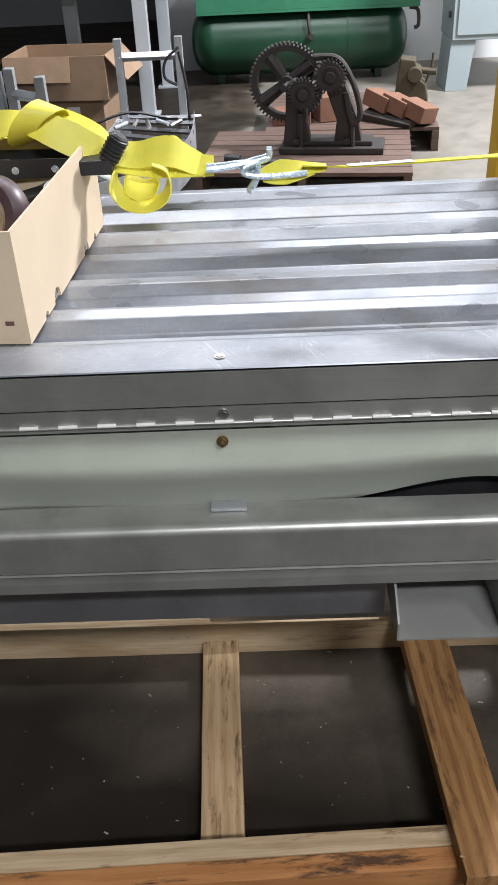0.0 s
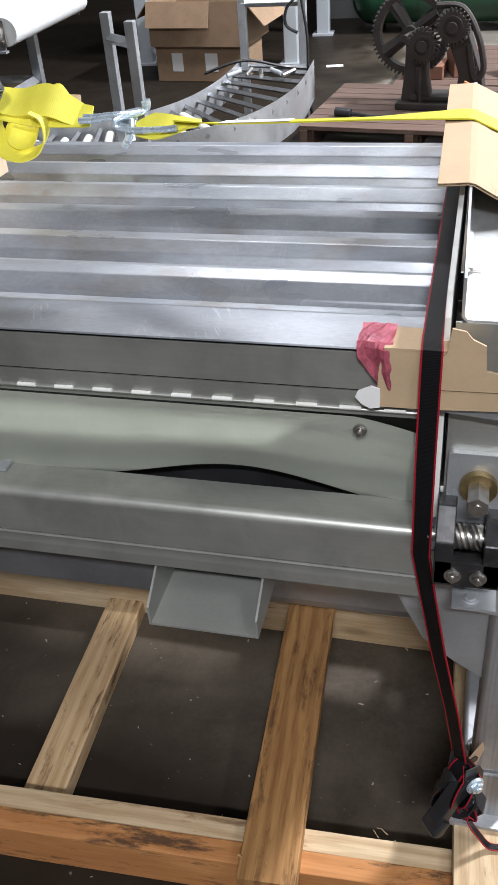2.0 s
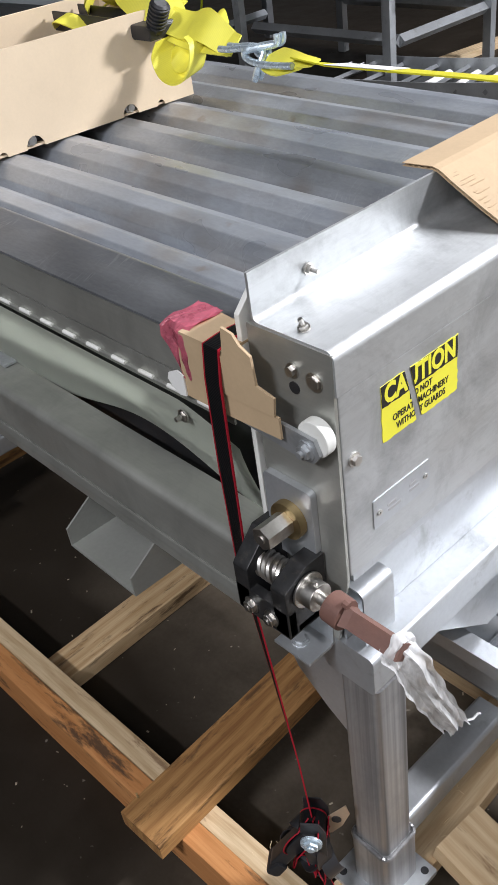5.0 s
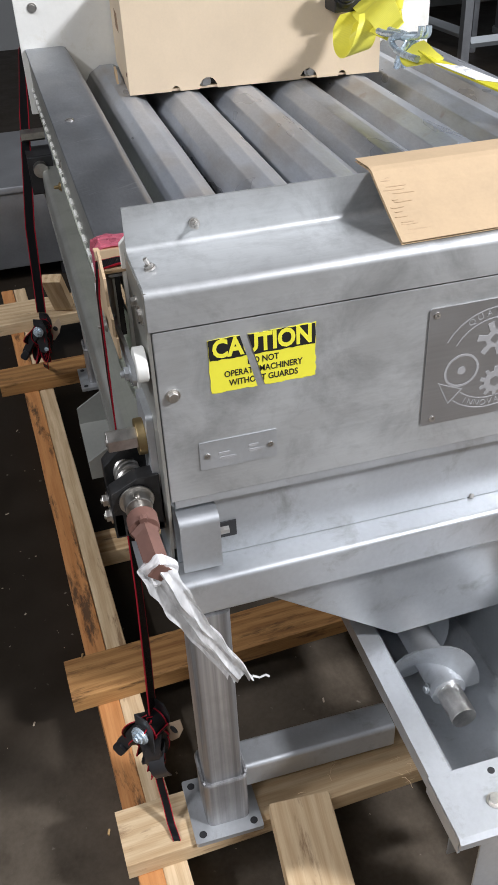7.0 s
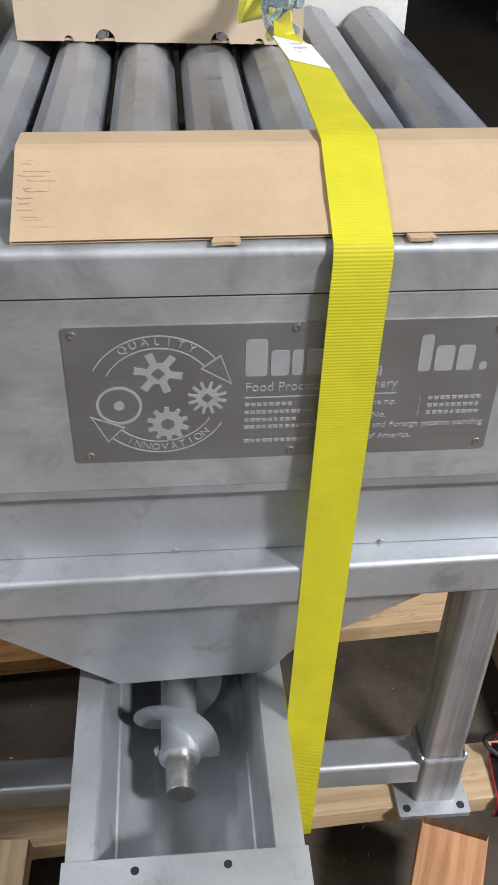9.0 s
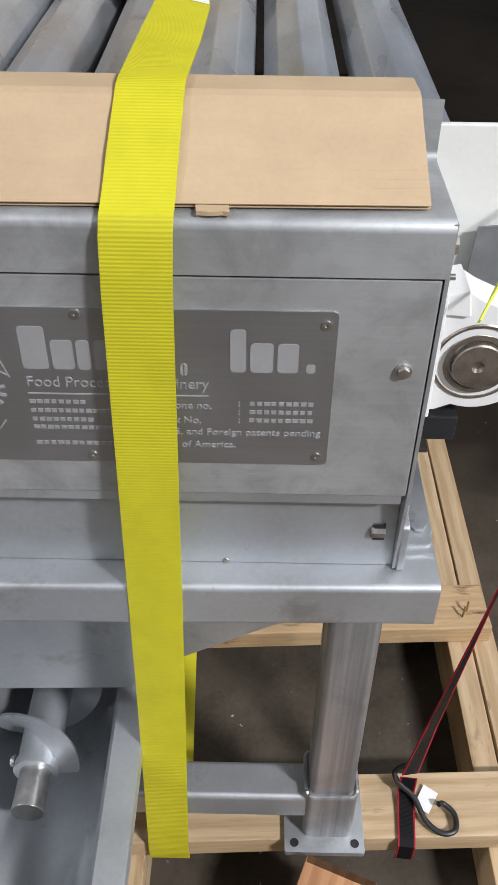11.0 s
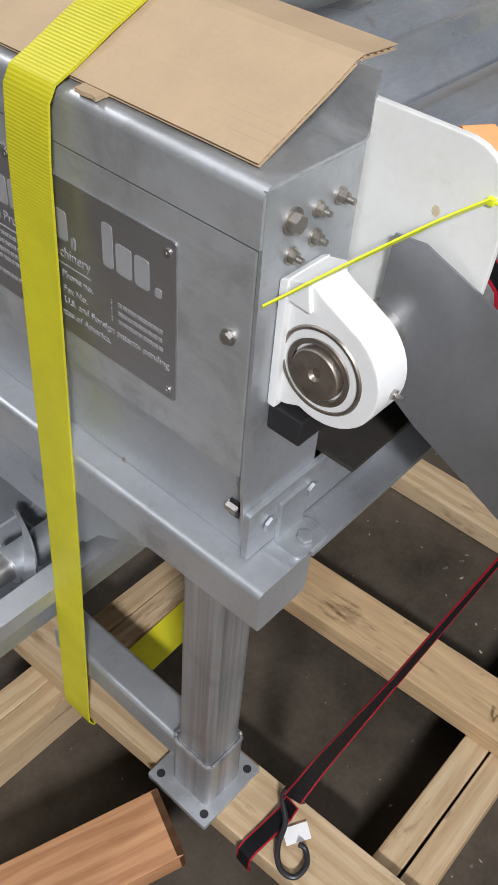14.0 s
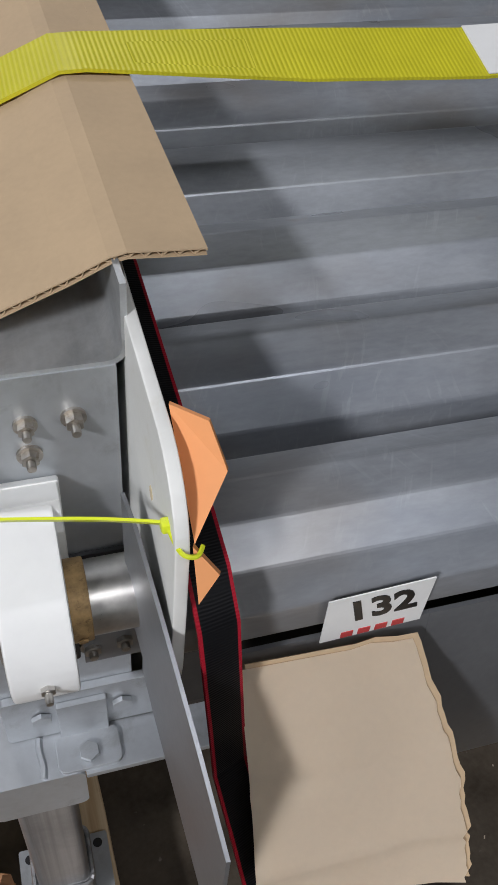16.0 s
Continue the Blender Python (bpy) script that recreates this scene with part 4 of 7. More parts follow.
part("tagline", text_bm("Food Processing Machinery", 0.0135, on_face(y0, z0, XE), align="LEFT", squash=0.92), ETCH, plate, round_=False)
for words, u, v, size in (("Phone no.", 0.665, 0.595, 0.0088), ("Fax No.", 0.665, 0.695, 0.0088), ("U.S. and Foreign patents pending", 0.665, 0.775, 0.0088), ("States of America.", 0.635, 0.865, 0.0088), (":", 0.815, 0.575, 0.0088), (":", 0.815, 0.632, 0.0088), (":", 0.815, 0.689, 0.0088)):
    y0, z0 = spot(u, v)
    part("small_print", text_bm(words, size, on_face(y0, z0, XE), align="LEFT", squash=1.05, bold=0.012), ETCH, plate, round_=False)
for u, v, w, h in ((0.402, 0.525, 0.355, 0.008), (0.402, 0.57, 0.115, 0.024), (0.402, 0.63, 0.165, 0.024), (0.402, 0.69, 0.125, 0.024), (0.402, 0.745, 0.18, 0.024), (0.402, 0.855, 0.16, 0.024),
                   (0.838, 0.562, 0.130, 0.024), (0.838, 0.619, 0.130, 0.024), (0.838, 0.676, 0.130, 0.024)):
    y0, z1 = spot(u, v)
    y1, z0 = spot(u + w, v + h)
    n = max(1, int((y1 - y0) / 0.0052)) if h > 0.01 else 1
    for k in range(n):
        a = y0 + (y1 - y0) * k / n
        b = a + (y1 - y0) / n * random.uniform(0.62, 0.85) if h > 0.01 else y1
        etched("small_print", [(a, z0), (b, z0), (b, z1), (a, z1)])

# small blank tag
bm = bm_new()
prism(bm, rounded(0.035, 0.119, 0.7395, 0.7745, 0.002), "x", XP - 0.0003, XP + 0.0008)
tag = part("small_tag", bm, STEEL_BLAST, M, "thin stamped steel tag")
for cy, cz in ((0.043, 0.757), (0.112, 0.757)):
    bm = bm_new()
    ring(bm, (XP, cy, cz), (XP + 0.0022, cy, cz), 0.0032, 0.0012, 14)
    part("rivet", bm, STEEL_BOLT, tag)
for y0, z0, w in ((0.055, 0.757, 0.012), (0.056, 0.751, 0.018), (0.088, 0.760, 0.010), (0.088, 0.754, 0.014)):
    bm = bm_new()
    box(bm, XP + 0.0006, XP + 0.0012, y0, y0 + w, z0 - 0.0016, z0 + 0.0016)
    part("stamp_bar", bm, ETCH, tag, round_=False)


def torn(bm):
    """Cut a slanting strip out of a label that has been ripped apart."""
    out = bm_new()
    for side in (0, 1):
        c = bm.copy()
        if side == 0:
            bmesh.ops.bisect_plane(c, geom=c.verts[:] + c.edges[:] + c.faces[:], plane_co=(0, 0.0925, 0.862), plane_no=(0, 1, 0.26), clear_outer=True)
        else:
            bmesh.ops.bisect_plane(c, geom=c.verts[:] + c.edges[:] + c.faces[:], plane_co=(0, 0.1005, 0.862), plane_no=(0, 1, 0.26), clear_inner=True)
        me = bpy.data.meshes.new("t")
        c.to_mesh(me)
        c.free()
        out.from_mesh(me)
        bpy.data.meshes.remove(me)
    bm.free()
    return out


def ragged(y0, y1, z0, z1, step=0.005, amp=0.0008):
    pts = []
    for a, b in (((y0, z0), (y1, z0)), ((y1, z0), (y1, z1)), ((y1, z1), (y0, z1)), ((y0, z1), (y0, z0))):
        n = max(2, int((Vector(b) - Vector(a)).length / step))
        for k in range(n):
            p = Vector(a).lerp(Vector(b), k / n)
            pts.append((p.x + random.uniform(-amp, amp), p.y + random.uniform(-amp, amp)))
    return pts


bm = bm_new()
prism(bm, ragged(0.0525, 0.1625, 0.8315, 0.8922), "x", XP - 0.0002, XP + 0.0004)
lab = part("caution_label", torn(bm), LABEL_YELLOW, M, "torn yellow and black warning label", round_=False)
bm = bm_new()
prism(bm, ragged(0.0530, 0.1620, 0.8690, 0.8917, 0.004, 0.0005), "x", XP + 0.0003, XP + 0.0007)
part("black_band", torn(bm), LABEL_BLACK, lab, round_=False)
part("heading", torn(text_bm("CAUTION", 0.0272, on_face(0.1075, 0.8803, XP + 0.0008), 0.0003, squash=0.83, bold=0.035)), LABEL_YELLOW, lab, round_=False)
for body, cz, sz in (("DO NOT", 0.8618, 0.0098), ("OPERATE MACHINERY", 0.8512, 0.0098), ("WITHOUT GUARDS", 0.8406, 0.0098)):
    part("wording", torn(text_bm(body, sz, on_face(0.1075, cz, XP + 0.0006), 0.0002, squash=0.82, bold=0.012)), LABEL_BLACK, lab, round_=False)

# ---- drive parts at the near corner ----
bm = bm_new()
prism(bm, rounded(-0.097, -0.034, 0.700, 0.797, 0.006), "y", -0.0125, -0.0045, 0.001)
part("pivot_plate", bm, STEEL_BLAST, M)
bm = bm_new()
cyl(bm, (-0.062, -0.0125, 0.756), (-0.062, -0.022, 0.756), 0.0205, 32, bevel=0.001)
part("brass_bush", bm, BRASS, M, "brass bush")
bm = bm_new()
cyl(bm, (-0.062, -0.020, 0.756), (-0.062, -0.054, 0.756), 0.0128, 6, bevel=0.001)
cyl(bm, (-0.062, -0.054, 0.756), (-0.062, -0.0555, 0.756), 0.0045, 12)
part("hex_shaft", bm, STEEL_BOLT, M)
bm = bm_new()
prism(bm, rounded(-0.104, -0.030, 0.646, 0.682, 0.002), "y", -0.0615, -0.050, 0.001)
prism(bm, rounded(-0.104, -0.030, 0.646, 0.660, 0.002), "y", -0.050, -0.006, 0.001)
for lx0, lx1, top in ((-0.104, -0.083, 0.738), (-0.0510, -0.030, 0.724)):
    prism(bm, [(-0.006, 0.647), (-0.006, top), (-0.030, top), (-0.060, 0.709), (-0.0615, 0.706), (-0.0615, 0.647)], "x", lx0, lx1, 0.0018)
wb = part("worm_bracket", bm, IRON, M, "black painted iron worm bracket")
bm = bm_new()
n, r0 = 40, 0.0125
for k0 in range(4):
    hose(bm, [(-0.085 + 0.030 * k / n, -0.036 + r0 * math.cos(2 * math.pi * (1.15 * k / n + k0 / 4)), 0.700 + r0 * math.sin(2 * math.pi * (1.15 * k / n + k0 / 4))) for k in range(n + 1)], 0.0030, 6)
cyl(bm, (-0.086, -0.036, 0.700), (-0.053, -0.036, 0.700), 0.0118, 24)
part("worm", bm, STEEL_BOLT, M)
bm = bm_new()
cyl(bm, (-0.113, -0.034, 0.697), (0.005, -0.034, 0.697), 0.0065, 16)
part("cross_shaft", bm, STEEL_BOLT, M)
bm = bm_new()
cyl(bm, (-0.029, -0.034, 0.697), (-0.026, -0.034, 0.697), 0.0195, 28, bevel=0.0008)
cyl(bm, (-0.027, -0.034, 0.697), (-0.011, -0.034, 0.697), 0.0150, 28, bevel=0.001)
cyl(bm, (-0.017, -0.034, 0.711), (-0.017, -0.034, 0.7145), 0.0028, 10)
part("shaft_collar", bm, STEEL_BOLT, M)
for bx in (-0.082, -0.054):
    bm = bm_new()
    hexbolt(bm, (bx, -0.0615, 0.6625), (0, -1, 0), 0.0072, 0.007, stud=0.002)
    part("bolt", bm, STEEL_BOLT, M)
bm = bm_new()
fold(bm, [(-0.0045, 0.622), (-0.0065, 0.597), (-0.012, 0.594), (-0.043, 0.594)], 0.0035, "x", -0.080, -0.029)
hexbolt(bm, (-0.058, -0.026, 0.594), (0, 0, 1), 0.0068, 0.005)
part("foot_bracket", bm, STEEL_BLAST, M)
bm = bm_new()
cyl(bm, (0.002, -0.034, 0.697), (0.022, -0.0345, 0.696), 0.0165, 24, bevel=0.0015)
cyl(bm, (0.020, -0.0345, 0.7125), (0.026, -0.0345, 0.7115), 0.0045, 8)
cyl(bm, (0.022, -0.0345, 0.696), (0.030, -0.0340, 0.6955), 0.0150, 4, r2=0.0125)
part("coupling", bm, RUSTY, M, "red-brown painted crank coupling")
bm = bm_new()
cyl(bm, (0.024, -0.0343, 0.696), (0.085, -0.0310, 0.6905), 0.0126, 4, bevel=0.0018)
part("crank_stub", bm, RUSTY, M, "red-brown square crank stub")
bm = bm_new()
cyl(bm, (-0.018, -0.0065, 0.870), (-0.018, -0.018, 0.870), 0.0180, 32, bevel=0.0015)
part("nylon_roller", bm, NYLON, M, "white nylon roller")
bm = bm_new()
prism(bm, [(-0.13, 0.858), (-0.13, 0.868), (-0.050, 0.876), (-0.012, 0.874), (-0.006, 0.860), (-0.014, 0.849), (-0.03, 0.848)], "y", -0.0225, -0.0185)
hexbolt(bm, (-0.022, -0.0225, 0.860), (0, -1, 0), 0.0075, 0.006, stud=0.004)
part("link_bar", bm, STEEL_BLAST, M)
# the same drive at the far end
bm = bm_new()
prism(bm, rounded(-1.275, -1.195, 0.640, 0.722, 0.004), "y", -0.058, -0.006, 0.001)
part("worm_bracket", bm, BLACK, M, "black cast worm bracket")
bm = bm_new()
cyl(bm, (-1.195, -0.034, 0.697), (-1.175, -0.034, 0.697), 0.0155, 24, bevel=0.001)
part("shaft_collar", bm, STEEL_BOLT, M)
bm = bm_new()
cyl(bm, (-1.235, -0.012, 0.756), (-1.235, -0.062, 0.756), 0.0128, 6, bevel=0.001)
part("hex_shaft", bm, STEEL_BOLT, M)

# ---- bearing, deflector and flanges at the far corner ----
by, bz = 0.786, 0.8255
bm = bm_new()
out = [(0.746, 0.776), (0.757, 0.776)] + arc(by, bz, 0.0465, -110, 58, 18) + [(0.778, 0.880), (0.766, 0.888), (0.746, 0.880)]
prism(bm, out, "x", -0.062, -0.028, 0.002)
prism(bm, [(0.7457, 0.773), (0.753, 0.773), (0.753, 0.886), (0.7457, 0.882)], "x", -0.067, -0.022, 0.0015)
prism(bm, [(0.750, 0.868), (0.772, 0.866), (0.768, 0.8885), (0.750, 0.884)], "x", -0.066, -0.024, 0.0015)
brg = part("bearing_housing", bm, HOUSING, M, "white plastic bearing housing")
bm = bm_new()
spun(bm, [(-0.030, 0.0), (-0.030, 0.036), (0.0, 0.036), (0.0022, 0.034), (0.0022, 0.032), (-0.002, 0.0315), (-0.002, 0.0285), (0.002, 0.024), (0.004, 0.0265), (0.004, 0.0225), (-0.001, 0.022), (-0.001, 0.0205), (0.007, 0.020), (0.008, 0.019), (0.008, 0.005), (0.005, 0.003), (0.005, 0.0)], (-0.0290, by - 0.002, bz - 0.002), (1, 0, 0))
part("bearing_race", bm, paint("bearing_steel", (0.33, 0.29, 0.25), 0.42, 0.9, 0.25, 60.0, 0.05, dirt=(0.20, 0.11, 0.05)), brg, "dark steel bearing rings")
bm = bm_new()
hexbolt(bm, (-0.046, 0.830, 0.823), (0, 1, 0), 0.004, 0.005, stud=0.006)
part("grease_nipple", bm, STEEL_BOLT, brg)
bm = bm_new()
cyl(bm, (-0.106, by, bz), (-0.050, by, bz), 0.0205, 28, bevel=0.0008)
part("shaft", bm, STEEL_BOLT, M)
bm = bm_new()
cyl(bm, (-0.073, by, bz), (-0.061, by, bz), 0.0225, 28, bevel=0.001)
hexbolt(bm, (-0.067, by + 0.0218, bz - 0.004), (0, 1, -0.2), 0.0028, 0.002, washer=False)
part("locking_collar", bm, RUST, M, "rusted locking collar")
bm = bm_new()
box(bm, -0.066, -0.024, 0.7462, 0.778, 0.748, 0.7722, 0.002)
part("bearing_pad", bm, RUBBER, M, "black rubber bearing pad")
bm = bm_new()
box(bm, -0.102, -0.0665, 0.7462, 0.749, 0.772, 0.812)
part("shaft_slot", bm, BLACK, M)
bm = bm_new()
fold(bm, [(0.7462, 0.7745), (0.772, 0.7745), (0.7745, 0.772), (0.7745, 0.742)], 0.003, "x", -0.104, -0.068)
part("pad_bracket", bm, STEEL_DARK, M)
for hx, hz in ((-0.092, 0.760), (-0.073, 0.757)):
    bm = bm_new()
    hexbolt(bm, (hx, 0.7745, hz), (0, 1, 0), 0.0055, 0.006, stud=0.004)
    part("bolt", bm, OLD_BOLT, M)
bm = bm_new()
prism(bm, [(0.783, 0.904), (0.806, 0.905), (0.850, 0.886), (0.899, 0.862), (0.937, 0.838), (0.936, 0.77), (0.929, 0.698), (0.83, 0.754), (0.806, 0.772), (0.808, 0.790), (0.795, 0.796), (0.786, 0.792), (0.781, 0.80), (0.781, 0.86)], "x", -0.0958, -0.0938)
for v in bm.verts:
    v.co.x -= (v.co.y - 0.78) * 0.09 + (0.87 - v.co.z) * 0.015
part("deflector", bm, STEEL_DARK, M, "dull grey sheet steel deflector")
bm = bm_new()
prism(bm, rounded(-0.30, -0.008, 0.603, 0.660, 0.004), "y", 0.7455, 0.752, 0.001)
part("side_flange", bm, STEEL_BLAST, M)
bm = bm_new()
box(bm, -0.30, -0.0585, 0.7505, 0.787, 0.595, 0.6010, 0.001)
hose(bm, [(-0.029 + 0.0008 * math.sin(7 * k), 0.753 + 0.0034 * k, 0.6022) for k in range(10)], 0.0026, 6)
part("side_ledge", bm, STEEL_BLAST, M)
bm = bm_new()
prism(bm, rounded(-0.086, -0.040, 0.755, 0.784, 0.006), "z", 0.600, 0.605, 0.001)
box(bm, -0.080, -0.045, 0.752, 0.757, 0.602, 0.650, 0.001)
part("clip_plate", bm, STEEL_BLAST, M)
for p, d in (((-0.034, 0.752, 0.634), (0, 1, 0)), ((-0.091, 0.752, 0.634), (0, 1, 0)), ((-0.063, 0.773, 0.605), (0, 0, 1))):
    bm = bm_new()
    hexbolt(bm, p, d, 0.0078, 0.005, washer=False)
    part("bolt", bm, STEEL_BLAST, M)

# ---- hopper, trough and auger ----
bm = bm_new()
prism(bm, [(0.10, 0.545), (0.66, 0.545), (0.652, 0.49), (0.51, 0.405), (0.477, 0.365), (0.297, 0.357), (0.244, 0.396), (0.167, 0.454), (0.10, 0.50)], "x", -0.043, -0.040)
fold(bm, [(0.10, 0.55), (0.10, 0.50), (0.292, 0.36)], 0.003, "x", -0.75, -0.041)
fold(bm, [(0.482, 0.366), (0.51, 0.405), (0.655, 0.49), (0.66, 0.55)], 0.003, "x", -0.75, -0.041)
part("hopper", bm, STEEL_BLAST, M, "folded sheet steel hopper")
TX0, TX1 = -0.75, 0.180
bm = bm_new()
fold(bm, [(0.246, 0.325), (0.246, 0.350), (0.275, 0.350), (0.279, 0.345), (0.287, 0.235)] + arc(0.371, 0.255, 0.084, 195, 345, 10) + [(0.455, 0.235), (0.463, 0.345), (0.467, 0.350), (0.498, 0.350), (0.498, 0.325)], -0.003, "x", TX0, TX1)
trough = part("trough", bm, STEEL_BLAST, M, "round-bottomed grey steel auger trough")
bm = bm_new()
box(bm, TX1, TX1 + 0.003, 0.284, 0.460, 0.168, 0.346, 0.001)
fold(bm, [(TX1 - 0.002, 0.351), (TX1 + 0.078, 0.351), (TX1 + 0.082, 0.347), (TX1 + 0.082, 0.338)], 0.003, "y", 0.243, 0.501)
box(bm, TX1 - 0.002, TX1 + 0.080, 0.243, 0.246, 0.325, 0.349)
box(bm, TX1 - 0.002, TX1 + 0.080, 0.498, 0.501, 0.325, 0.349)
part("trough_end", bm, STEEL_BLAST, M)
bm = bm_new()
box(bm, TX1 + 0.074, TX1 + 0.077, 0.275, 0.47, 0.17, 0.346, 0.001)
part("drop_plate", bm, STEEL_BLAST, M)
bm = bm_new()
hexbolt(bm, (TX1 + 0.047, 0.441, 0.354), (0, 0, 1), 0.0075, 0.006)
part("bolt", bm, STEEL_BOLT, M)
bm = bm_new()
hexbolt(bm, (TX1 + 0.049, 0.304, 0.354), (0, 0, 1), 0.0075, 0.006)
part("bolt", bm, STEEL_BOLT, M)
bm = bm_new()
cyl(bm, (TX1 + 0.051, 0.373, 0.3525), (TX1 + 0.051, 0.373, 0.3547), 0.0065, 16)
part("bolt_hole", bm, BLACK, M)
for hy in (0.319, 0.415):
    bm = bm_new()
    cyl(bm, (TX1 + 0.012, hy, 0.3525), (TX1 + 0.012, hy, 0.3547), 0.0045, 14)
    part("bolt_hole", bm, BLACK, M)
ay, az = 0.367, 0.255
bm = bm_new()
cyl(bm, (-0.74, ay, az), (0.000, ay, az), 0.024, 24, bevel=0.001)
auger = part("auger", bm, STEEL_BLAST, M, "cast steel screw auger")
bm = bm_new()
cyl(bm, (-0.002, ay, az), (0.052, ay, az), 0.0185, 24, bevel=0.001)
part("journal", bm, STEEL_BOLT, auger)
bm = bm_new()
cyl(bm, (-0.008, ay, az), (0.004, ay, az), 0.0265, 24, bevel=0.001)
hexbolt(bm, (-0.010, ay - 0.026, az), (0, -1, 0), 0.006, 0.006)
part("auger_collar", bm, STEEL_BLAST, auger)
bm = bm_new()
uvs = []
n, pitch, r_in, r_out = 250, 0.118, 0.023, 0.060
x_end, a_end = 0.0, radians(92)
for k in range(n + 1):
    a = a_end - 2 * math.pi * 6.0 * k / n
    x = x_end - pitch * 6.0 * k / n
    rr = r_out if k > 8 else r_in + (r_out - r_in) * (0.72 + 0.035 * k)
    uvs.append([bm.verts.new((x + o, ay + r * math.sin(a), az + r * math.cos(a))) for r, o in ((r_in, 0.003), (rr, 0.001), (rr, -0.002), (r_in, -0.004))])
for u, w in zip(uvs, uvs[1:]):
    for k in range(4):
        bm.faces.new((u[k], u[(k + 1) % 4], w[(k + 1) % 4], w[k]))
bm.faces.new(uvs[0]), bm.faces.new(uvs[-1][::-1])
part("flight", bm, STEEL_BLAST, auger)

# ================= timber skid =================
SKID = thing("timber_skid", (-0.65, 0.4, 0.0), "rough timber skid of doubled runners and cross boards", "skid")


def plank(name, p0, p1, wide, thick, mat, parent=None, roll=0.0, label="", rough_end=0.0):
    """A sawn board from p0 to p1 (centre line); the grain runs along it."""
    p0, p1 = Vector(p0), Vector(p1)
    d = p1 - p0
    L = d.length
    bm = bm_new()
    n = max(2, int(L / 0.12))
    rows = []
    sec = rounded(-wide / 2, wide / 2, -thick / 2, thick / 2, 0.0025, 2)
    for k in range(n + 1):
        s = -L / 2 + L * k / n
        wob = (random.uniform(-1, 1) * 0.0009, random.uniform(-1, 1) * 0.0009)
        rows.append([bm.verts.new((s + (random.uniform(-1, 1) * rough_end if k in (0, n) else 0), u + wob[0], v + wob[1])) for u, v in sec])
    m = len(sec)
    for a, b in zip(rows, rows[1:]):
        for k in range(m):
            bm.faces.new((a[k], a[(k + 1) % m], b[(k + 1) % m], b[k]))
    bm.faces.new(rows[0][::-1]), bm.faces.new(rows[-1])
    x = d.normalized()
    z = Vector((0, 0, 1)) - x * x.z
    z = z.normalized()
    y = z.cross(x)
    mm = Matrix((x, y, z)).transposed().to_4x4() @ pose(0, 0, 0, roll)
    mm.translation = (p0 + p1) / 2
    return part(name, bm, mat, parent, label, m=mm) if parent else (bm, mat, mm)


RT = 0.086
for c0, sl, mat in ((-0.100, 0.041, PINE_STAIN), (-0.0635, 0.040, PINE), (0.430, 0.0, PINE), (0.4675, 0.0, PINE), (0.944, 0.008, PINE), (0.9835, 0.008, PINE)):
    plank("runner", (-1.95, c0 - 1.95 * sl, RT / 2), (0.55, c0 + 0.55 * sl, RT / 2), 0.0365, RT, mat, SKID)
for x0, x1, y0, y1, mat in ((0.001, -0.046, -0.130, 1.020, PINE), (-0.306, -0.368, -0.170, 0.985, PINE_OLD), (-1.355, -1.37, -0.230, 0.98, PINE_OLD)):
    plank("cross_board", (x0, y0, RT + 0.0172), (x1, y1, RT + 0.0172), 0.088, 0.034, mat, SKID)
plank("cross_board", (-0.727, -0.072, 0.02), (-0.743, 0.409, 0.02), 0.075, 0.038, PINE_BURNT, SKID)
plank("cross_board", (-0.743, 0.488, 0.02), (-0.752, 0.917, 0.02), 0.072, 0.038, PINE, SKID)
plank("cross_board", (-1.72, -0.22, RT + 0.017), (-1.75, 0.98, RT + 0.017), 0.14, 0.034, PINE, SKID)
for nx, ny, tz in ((-0.036, 0.975, 1), (-0.345, 0.945, 1), (-0.355, 0.952, 1), (-0.012, -0.145, 1), (-0.35, -0.14, 1)):
    bm = bm_new()
    bend = 0.02 if nx < -0.3 and ny > 0 else 0.003
    hose(bm, [(nx, ny, RT + 0.03), (nx + 0.002, ny, RT + 0.034 + bend * 0.6), (nx - 0.004, ny + 0.002, RT + 0.034 + bend)], 0.0018, 6)
    part("nail", bm, RUST, SKID)

# loose splinters and fibres on the boards
SPLINTER = paint("pale_splinter_wood", (0.70, 0.55, 0.34), 0.8)
bm = bm_new()
for x, y, z, n in ((-0.150, -0.056, 0.0875, 4), (0.020, 0.290, 0.1215, 9), (0.012, 0.128, 0.1225, 5), (-0.02, 0.20, 0.1215, 4), (-0.12, 0.955, 0.0875, 3)):
    for k in range(n):
        a, l = random.uniform(0, 6.28), random.uniform(0.003, 0.010)
        px, py = x + random.uniform(-0.03, 0.03), y + random.uniform(-0.018, 0.018)
        u = Vector((math.cos(a), math.sin(a), 0)) * l
        q = Vector((px, py, z))
        hose(bm, [q - u, q - u * 0.3 + Vector((-u.y, u.x, 0)) * 0.15 + Vector((0, 0, 0.003)), q + u * 0.4 + Vector((0, 0, 0.002)), q + u], random.uniform(0.0002, 0.0005), 4)
solid("wood_splinters", bm, SPLINTER, "pale wood splinters and fibres lying on the skid", "debris", kind="stuff", round_=False)

# loose offcuts beside the feet
def offcut(p0, p1, wide, thick, mat, label, rough_end=0.0, roll=0.0):
    bm, mat, mm = plank("board", p0, p1, wide, thick, mat, None, roll, rough_end=rough_end)
    ob = link("loose_board", bm, mat, m=mm)
    smooth(ob)
    return tagged(ob, label, "board", "loose boards")


offcut((0.036, 0.126, 0.141), (0.42, 0.10, 0.060), 0.088, 0.036, PINE, "pale pine offcut leaning beside the foot", roll=0)
